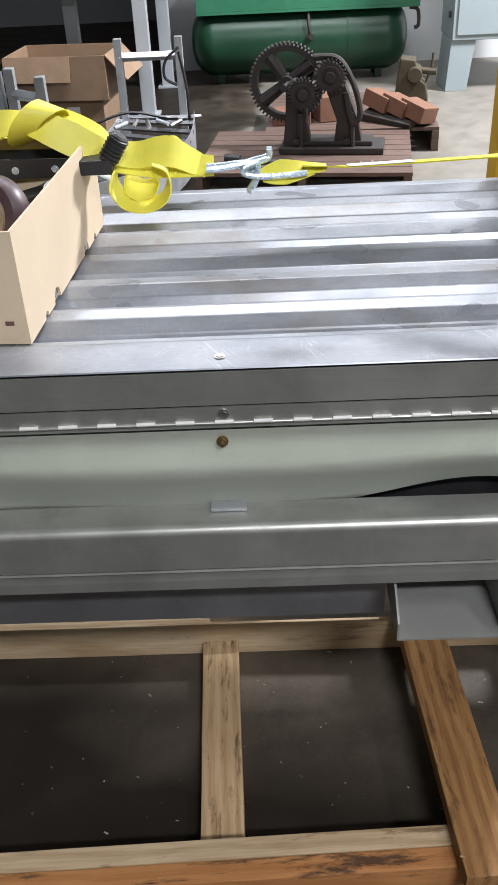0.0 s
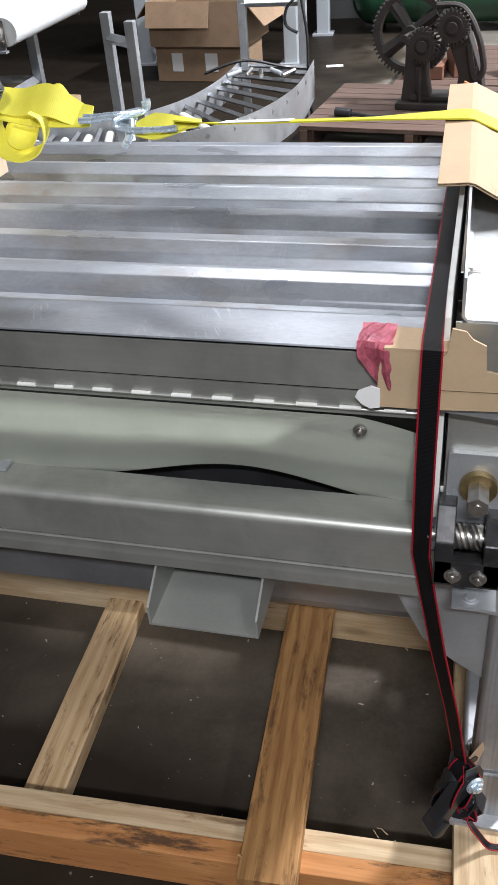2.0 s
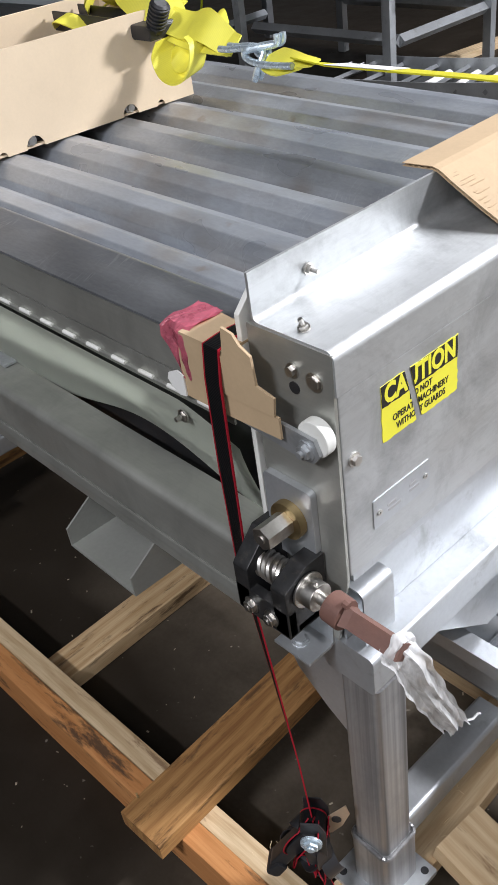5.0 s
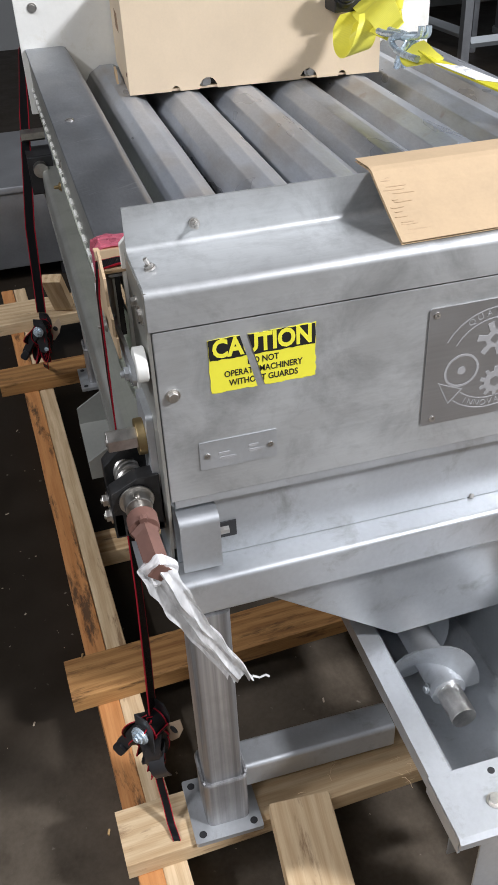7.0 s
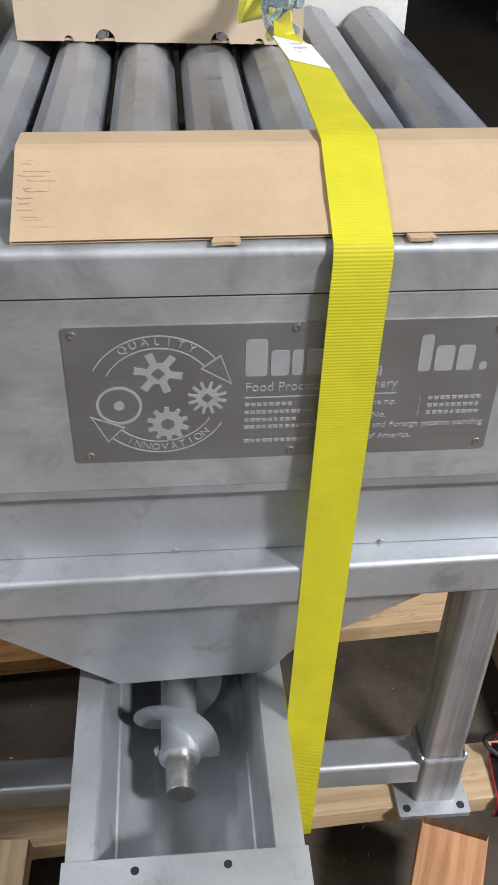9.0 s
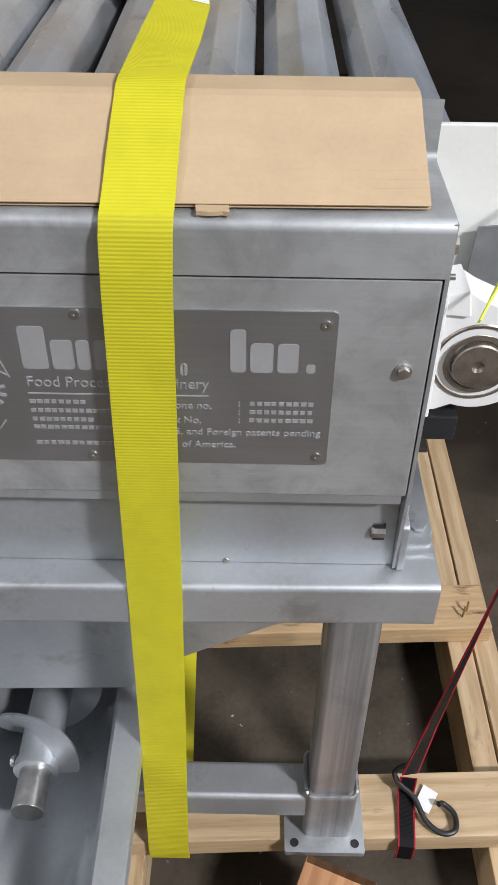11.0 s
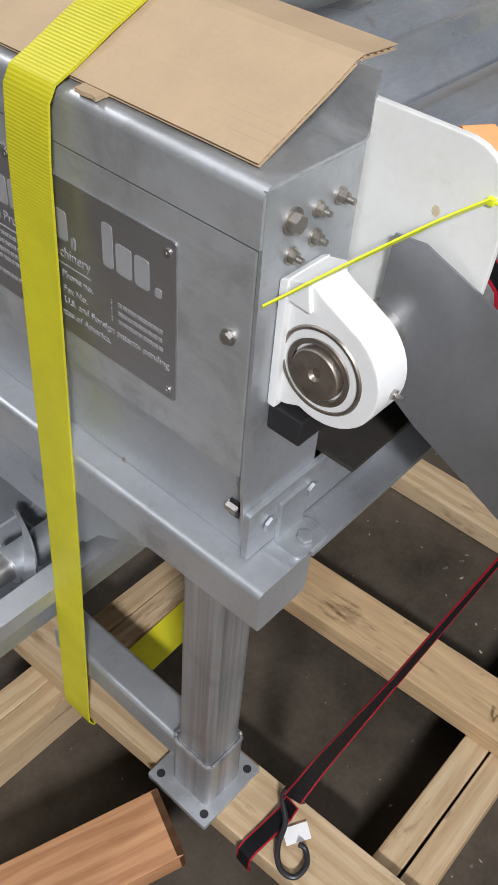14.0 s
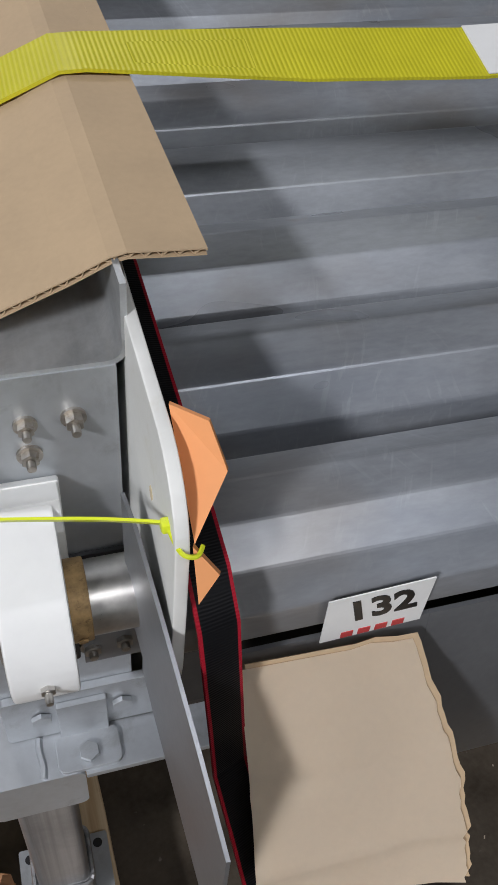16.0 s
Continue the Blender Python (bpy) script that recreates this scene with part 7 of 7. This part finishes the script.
hose(bm, smooth_path([(tx + 0.80, ty - 0.2, tz + 0.20), (tx + 0.86, ty - 0.2, tz + 0.18), (tx + 0.87, ty - 0.2, tz + 0.08), (tx + 0.84, ty - 0.2, tz + 0.06)], 5), 0.014, 8)
part("handle", bm, CAST, A)
for sx in (-0.6, 0.6):
    for sy in (-0.06, 0.12):
        bm = bm_new()
        box(bm, tx + sx - 0.025, tx + sx + 0.025, ty + sy - 0.02, ty + sy + 0.02, 0, tz, 0.003)
        part("leg", bm, GREEN, A)

# electrical cabinet on a stand
E = thing("electrical_cabinet", (1.05, 5.8, 0), "grey-green steel electrical cabinet on plinth legs", "cabinet")
bm = bm_new()
box(bm, 0.735, 1.70, 5.68, 6.1, 0.335, 1.9, 0.008)
part("body", bm, CABINET, E)
bm = bm_new()
box(bm, 0.765, 1.67, 5.668, 5.679, 0.37, 1.86, 0.004)
door = part("door", bm, CABINET, E)
bm = bm_new()
cyl(bm, (0.722, 5.78, 0.49), (0.735, 5.78, 0.49), 0.022, 16)
part("latch", bm, CAST, E)
for lx in (0.735, 1.55):
    bm = bm_new()
    prism(bm, [(lx - 0.02, 0.0), (lx + 0.13, 0.0), (lx + 0.17, 0.333), (lx, 0.333)], "y", 5.70, 6.05, 0.004)
    part("plinth_leg", bm, CABINET, E)

# painted tube frame with bench tops behind the boxes
F = thing("steel_table", (-1.9, 5.5, 0), "light grey painted steel tube table", "table")
for fx_, fy in ((-1.36, 5.38), (-1.88, 5.75), (-1.30, 6.3), (-2.4, 5.45), (-2.6, 6.2)):
    bm = bm_new()
    box(bm, fx_ - 0.045, fx_ + 0.045, fy - 0.045, fy + 0.045, 0.0, 0.82, 0.006)
    leg = part("leg", bm, FRAME_PAINT, F)
    bm = bm_new()
    box(bm, fx_ - 0.075, fx_ + 0.075, fy - 0.07, fy + 0.07, 0.0, 0.018, 0.003)
    part("foot", bm, FRAME_PAINT, leg)
bm = bm_new()
box(bm, -2.75, -1.2, 5.3, 6.4, 0.82, 0.90, 0.006)
part("top", bm, FRAME_PAINT, F)

# cardboard boxes behind
def carton(at, turn, w, d, h, label, flaps=True, mat=CARD_OLD):
    S = thing("cardboard_carton", at, label, "box", "cartons")
    m = Matrix.Translation(at) @ pose(0, 0, 0, 0, 0, turn)
    t = 0.006
    def put(name, bm):
        bmesh.ops.transform(bm, matrix=m, verts=bm.verts)
        part(name, bm, mat, S, round_=False)
    for nm, a in (("side_panel", (-w / 2, -w / 2 + t, -d / 2, d / 2)), ("side_panel", (w / 2 - t, w / 2, -d / 2, d / 2)), ("end_panel", (-w / 2 + t, w / 2 - t, -d / 2, -d / 2 + t)), ("end_panel", (-w / 2 + t, w / 2 - t, d / 2 - t, d / 2))):
        bm = bm_new()
        box(bm, *a, 0, h, 0.001)
        put(nm, bm)
    bm = bm_new()
    box(bm, -w / 2 + t, w / 2 - t, -d / 2 + t, d / 2 - t, 0.0, t)
    put("base_panel", bm)
    if flaps:
        for sx, ang in ((1, 48), (-1, 50)):
            bm = bm_new()
            box(bm, 0, d * 0.42 if sx > 0 else 0.12, -d / 2, d / 2, 0, t)
            bmesh.ops.transform(bm, matrix=Matrix.Translation((sx * w / 2, 0, h)) @ pose(0, 0, 0, 0, ang if sx > 0 else 180 - ang, 0), verts=bm.verts)
            put("flap", bm)
        bm = bm_new()
        box(bm, -w / 2, w * 0.16, -0.15, 0, 0, t)
        bmesh.ops.transform(bm, matrix=Matrix.Translation((0, -d / 2, h)) @ pose(0, 0, 0, 72, 0, 0), verts=bm.verts)
        put("flap", bm)
    else:
        bm = bm_new()
        box(bm, -w / 2 + t, w / 2 - t, -d / 2 + t, d / 2 - t, h - t, h)
        put("lid", bm)
    return S


carton((-1.86, 5.15, 0.0), -6, 0.58, 0.42, 0.215, "closed brown cardboard carton on the floor", False)
c2 = carton((-1.84, 5.12, 0.217), -6, 0.64, 0.46, 0.26, "open brown cardboard carton with bent flaps")
for k, (dx, w) in enumerate(((-0.18, 0.075), (0.05, 0.085))):
    bm = bm_new()
    box(bm, dx, dx + w, -0.213, -0.2115, 0.06, 0.17)
    bmesh.ops.transform(bm, matrix=Matrix.Translation((-1.86, 5.15, 0)) @ pose(0, 0, 0, 0, 0, -6), verts=bm.verts)
    solid("shipping_label", bm, PAPER, "white paper shipping label stuck on a carton", "label", "shipping labels", round_=False)

# low roller track with upright posts
RC = thing("roller_track", (-1.3, 3.4, 0), "low steel roller track with side plates", "conveyor")
path_n = [(-2.6, 2.62), (-2.0, 2.70), (-1.55, 2.80), (-1.15, 3.02), (-0.97, 3.45), (-0.96, 3.98)]
path_f = [(-2.6, 3.02), (-2.05, 3.08), (-1.70, 3.18), (-1.48, 3.38), (-1.38, 3.70), (-1.36, 4.05)]
zt = [0.20, 0.215, 0.24, 0.265, 0.285, 0.30]
for name, pth, hh in (("side_plate", path_n, 0.165), ("side_plate", path_f, 0.10)):
    sp = smooth_path([(x, y, z) for (x, y), z in zip(pth, zt)], 6)
    bm = bm_new()
    rows = [[bm.verts.new(p + Vector((0, 0, dz)) + Vector((0.0, oy, 0))) for dz, oy in ((0.03, 0), (0.03, 0.006), (-hh, 0.006), (-hh, 0))] for p in sp]
    for a, b in zip(rows, rows[1:]):
        for k in range(4):
            bm.faces.new((a[k], a[(k + 1) % 4], b[(k + 1) % 4], b[k]))
    bm.faces.new(rows[0]), bm.faces.new(rows[-1][::-1])
    part(name, bm, STEEL_BLAST, RC)
sn = smooth_path([(x, y, z) for (x, y), z in zip(path_n, zt)], 7)
sf = smooth_path([(x, y, z) for (x, y), z in zip(path_f, zt)], 7)
for k in range(1, len(sn)):
    bm = bm_new()
    if k % 2:
        cyl(bm, sn[k] + Vector((0, 0, -0.008)), sf[k] + Vector((0, 0, -0.008)), 0.013, 4)
        part("cross_bar", bm, STEEL_DARK, RC)
    elif -2.2 < sn[k].x < -1.12:
        cyl(bm, sn[k].lerp(sf[k], 0.12) + Vector((0, 0, -0.03)), sf[k].lerp(sn[k], 0.08) + Vector((0, 0, -0.03)), 0.021, 14, bevel=0.003)
        part("track_roller", bm, NYLON, RC)
for (px_, py_), top in (((-1.485, 2.80), 0.745), ((-1.633, 2.92), 0.76), ((-1.335, 4.02), 0.69), ((-1.02, 4.02), 0.69), ((-2.35, 2.9), 0.60)):
    bm = bm_new()
    box(bm, px_ - 0.02, px_ + 0.02, py_ - 0.02, py_ + 0.02, 0.0, top, 0.003)
    part("post", bm, STEEL_BLAST, RC)
for a, b, z in (((-1.485, 2.80), (-1.633, 2.92), 0.66), ((-1.335, 4.02), (-1.02, 4.02), 0.60)):
    bm = bm_new()
    cyl(bm, (*a, z), (*b, z), 0.022, 4)
    part("post_rail", bm, STEEL_BLAST, RC)
bm = bm_new()
hose(bm, smooth_path([(-1.02, 3.99, 0.62), (-0.99, 3.97, 0.45), (-0.985, 3.95, 0.25), (-0.975, 3.94, 0.12), (-0.965, 3.94, 0.06)], 6), 0.008, 6)
hose(bm, smooth_path([(-1.50, 3.8, 0.31), (-1.3, 3.85, 0.36), (-1.12, 3.9, 0.32), (-1.05, 3.95, 0.30)], 6), 0.008, 6)
hose(bm, smooth_path([(-1.02, 4.0, 0.64), (-1.09, 3.98, 0.58), (-1.10, 3.98, 0.50), (-1.04, 3.98, 0.46)], 6), 0.008, 6)
solid("power_cable", bm, RUBBER, "black power cable draped over the roller track", "cable")
for k in range(5):
    bm = bm_new()
    a = random.uniform(0, 3)
    p = Vector((-1.32 + 0.07 * k, 3.72 + 0.03 * (k % 2), 0.322))
    cyl(bm, p - Vector((0.04 * math.cos(a), 0.04 * math.sin(a), 0)), p + Vector((0.04 * math.cos(a), 0.04 * math.sin(a), 0.012)), 0.011, 10, bevel=0.002)
    solid("pipe_fitting", bm, STEEL_BOLT if k % 3 else FRAME_PAINT, "small pipe fitting lying on the roller track", "fitting", "fittings on the track")

# belt conveyor end
BC = thing("belt_conveyor", (-2.4, 3.3, 0), "belt conveyor with a white belt and steel frame", "conveyor")
e0 = Vector((-2.14, 2.98, 0.680))
side = Vector((0.0, 1.0, 0))
back = Vector((-1.0, 0.0, 0))
bm = bm_new()
cyl(bm, e0, e0 + side * 0.82, 0.06, 24, bevel=0.004)
q0 = [e0 + Vector((0, 0, 0.06)), e0 + side * 0.82 + Vector((0, 0, 0.06)), e0 + side * 0.82 + back * 2.2 + Vector((0, 0, 0.06)), e0 + back * 2.2 + Vector((0, 0, 0.06))]
lo = [bm.verts.new(p - Vector((0, 0, 0.12))) for p in q0]
hi = [bm.verts.new(p) for p in q0]
bm.faces.new(lo[::-1]), bm.faces.new(hi)
for k in range(4):
    bm.faces.new((lo[k], lo[(k + 1) % 4], hi[(k + 1) % 4], hi[k]))
part("belt", bm, BELT, BC)
def side_plate(off, z0, z1, b0, b1, t, name, mat):
    """An upright plate along the belt, off its near edge."""
    bm = bm_new()
    a = e0 + side * off
    pts4 = [a + back * b0 + Vector((0, 0, z0)), a + back * b1 + Vector((0, 0, z0)), a + back * b1 + Vector((0, 0, z1)), a + back * b0 + Vector((0, 0, z1))]
    f0, f1 = [bm.verts.new(p) for p in pts4], [bm.verts.new(p - side * t) for p in pts4]
    bm.faces.new(f0), bm.faces.new(f1[::-1])
    for k in range(4):
        bm.faces.new((f0[k], f0[(k + 1) % 4], f1[(k + 1) % 4], f1[k]))
    return part(name, bm, mat, BC)


side_plate(-0.004, -0.075, 0.075, 0.0, 2.2, 0.006, "side_rail", STEEL_DARK)
side_plate(-0.0105, -0.079, -0.070, -0.012, 2.2, 0.030, "lower_flange", STEEL_BLAST)
side_plate(0.827, -0.075, 0.075, 0.0, 2.2, 0.006, "side_rail", STEEL_DARK)
side_plate(-0.0105, -0.03, 0.075, 0.42, 0.425, 0.003, "plate_seam", STEEL_BLAST)
side_plate(-0.0105, -0.048, 0.052, -0.016, 0.10, 0.016, "bearing_plate", STEEL_BOLT)
p = e0 - side * 0.0270 + back * 0.045
bm = bm_new()
ring(bm, p, p - side * 0.020, 0.040, 0.018, 24)
part("end_bearing", bm, HOUSING, BC)
bm = bm_new()
cyl(bm, p + side * 0.005, p - side * 0.030, 0.0165, 16, bevel=0.002)
part("shaft_end", bm, RUST, BC)
for du, dz in ((-0.045, 0.036), (-0.045, -0.034), (0.045, 0.036), (0.045, -0.034)):
    bm = bm_new()
    hexbolt(bm, p + back * du + Vector((0, 0, dz)), -side, 0.008, 0.008)
    part("bolt", bm, OLD_BOLT, BC)
for s, b in ((0.0, 0.28), (0.80, 0.28), (0.0, 1.3), (0.80, 1.3)):
    p = e0 + side * s + back * b
    bm = bm_new()
    box(bm, p.x - 0.025, p.x + 0.025, p.y - 0.022, p.y + 0.022, 0, p.z - 0.062, 0.003)
    part("leg", bm, STEEL_BLAST, BC)
for a, b in (((0.10, 0.30), (0.80, 0.30)), ((0.80, 0.30), (0.80, 1.3)), ((0.10, 0.30), (0.10, 1.3))):
    p, q = e0 + side * a[0] + back * a[1], e0 + side * b[0] + back * b[1]
    bm = bm_new()
    cyl(bm, (p.x, p.y, 0.29), (q.x, q.y, 0.29), 0.030, 4)
    part("brace", bm, STEEL_BLAST, BC)
offcut((-2.68, 3.55, 0.019), (-2.57, 4.50, 0.019), 0.09, 0.036, PINE, "pale pine board lying on the floor")
offcut((-1.50, 2.80, 0.019), (-1.135, 3.60, 0.019), 0.10, 0.036, PINE, "pale pine board lying under the roller track")
offcut((-1.36, 2.80, 0.019), (-1.075, 3.42, 0.019), 0.06, 0.030, PINE, "narrow pale pine board lying under the roller track", 0.006)

# low grey steel crate beyond the far end of the skid
CR = thing("steel_crate", (-2.5, -0.3, 0), "low dull grey steel crate standing on the floor", "crate")
bm = bm_new()
box(bm, -2.80, -2.20, -0.62, 0.08, 0.05, 0.31, 0.006)
part("body", bm, STEEL_DARK, CR)
bm = bm_new()
box(bm, -2.815, -2.185, -0.635, 0.095, 0.311, 0.335, 0.006)
part("lid", bm, STEEL_DARK, CR)
for cx, cy in ((-2.76, -0.58), (-2.24, -0.58), (-2.76, 0.04), (-2.24, 0.04)):
    bm = bm_new()
    box(bm, cx - 0.03, cx + 0.03, cy - 0.03, cy + 0.03, 0.0, 0.0495, 0.003)
    part("foot", bm, BLACK, CR)
offcut((-1.685, -0.022, 0.135), (-1.62, -0.045, 0.255), 0.055, 0.030, PINE, "short pine stub leaning on the skid", 0.005)

# tall machine frame by the west wall
WF = thing("process_machine", (-4.5, 2.9, 0), "dark steel machine frame with an upright grey drive cylinder", "machine")
for px_, py_, w in ((-4.15, 2.53, 0.026), (-5.15, 2.47, 0.026), (-4.55, 2.80, 0.018), (-4.20, 3.90, 0.026), (-5.15, 3.90, 0.026)):
    bm = bm_new()
    box(bm, px_ - w, px_ + w, py_ - w, py_ + w, 0.0, 1.9, 0.004)
    part("post", bm, STEEL_DARK, WF)
for a, b, z in (((-4.18, 2.527), (-5.12, 2.473), 0.20), ((-4.18, 2.527), (-5.12, 2.473), 0.48), ((-4.155, 2.56), (-4.195, 3.87), 0.15), ((-4.155, 2.56), (-4.195, 3.87), 1.1), ((-4.18, 2.527), (-5.12, 2.473), 1.1)):
    bm = bm_new()
    cyl(bm, (*a, z), (*b, z), 0.030, 4)
    part("rail", bm, FRAME_PAINT, WF)
bm = bm_new()
cyl(bm, (-4.46, 2.97, 0.10), (-4.46, 2.97, 1.3), 0.070, 28, bevel=0.006)
DC = part("drive_cylinder", bm, STEEL_DARK, WF, "dull grey upright drive cylinder")
for z in (0.118, 0.45):
    bm = bm_new()
    ring(bm, (-4.46, 2.97, z), (-4.46, 2.97, z + 0.03), 0.082, 0.0705, 28)
    part("clamp_band", bm, STEEL_BLAST, DC)
bm = bm_new()
box(bm, -4.30, -4.215, 3.02, 3.09, 0.178, 0.30, 0.006)
part("switch_box", bm, FRAME_PAINT, WF)
bm = bm_new()
box(bm, -5.05, -4.35, 2.58, 3.80, 0.42, 1.02, 0.02)
part("machine_body", bm, CAST, WF)
bm = bm_new()
hose(bm, smooth_path([(-4.24, 3.30, 1.05), (-4.15, 3.33, 0.6), (-4.12, 3.28, 0.30), (-4.14, 3.18, 0.24), (-4.20, 3.09, 0.25)], 6), 0.007, 6)
part("cable", bm, TIE, WF)
bm = bm_new()
prism(bm, [(-4.26, 2.40), (-4.12, 2.38), (-4.09, 2.46), (-4.17, 2.49), (-4.25, 2.48)], "z", 0.0, 0.05, 0.008)
solid("cardboard_scrap", bm, CARD_OLD, "crumpled brown cardboard scrap on the floor", "cardboard")

# yellow guard post and papers on the floor
bm = bm_new()
prism(bm, rounded(0.255, 0.415, 2.40, 2.52, 0.012), "z", 0.0, 1.15, 0.004)
box(bm, 0.20, 0.455, 2.36, 2.57, 0.0, 0.012, 0.003)
solid("guard_post", bm, SAFETY, "yellow painted steel guard post", "post")
for p, a in (((-1.06, 5.30), 10), ((-0.40, 5.2), 40)):
    bm = bm_new()
    box(bm, -0.055, 0.055, -0.03, 0.03, 0.0, 0.0015)
    bmesh.ops.transform(bm, matrix=pose(p[0], p[1], 0.001, 0, 0, a), verts=bm.verts)
    solid("paper_scrap", bm, PAPER, "small white paper scrap on the floor", "paper", "paper scraps", round_=False)

# wood chips and crumbs on the floor
bm = bm_new()
for k in range(260):
    x, y = random.uniform(-1.6, 0.6), random.uniform(-0.4, 1.15)
    s = random.choice((0.0007, 0.0009, 0.0016))
    a = random.uniform(0, 3.14)
    u, v = Vector((math.cos(a), math.sin(a), 0)) * s * random.uniform(1, 3.2), Vector((-math.sin(a), math.cos(a), 0)) * s
    c = Vector((x, y, 0.0006))
    q = [bm.verts.new(c - u - v), bm.verts.new(c + u - v), bm.verts.new(c + u + v), bm.verts.new(c - u + v)]
    tpt = bm.verts.new(c + Vector((0, 0, s)))
    for k2 in range(4):
        bm.faces.new((q[k2], q[(k2 + 1) % 4], tpt))
solid("wood_chips", bm, paint("pale_chips", (0.36, 0.30, 0.23), 0.8), "pale wood chips and crumbs scattered on the floor", "debris", kind="stuff", round_=False)
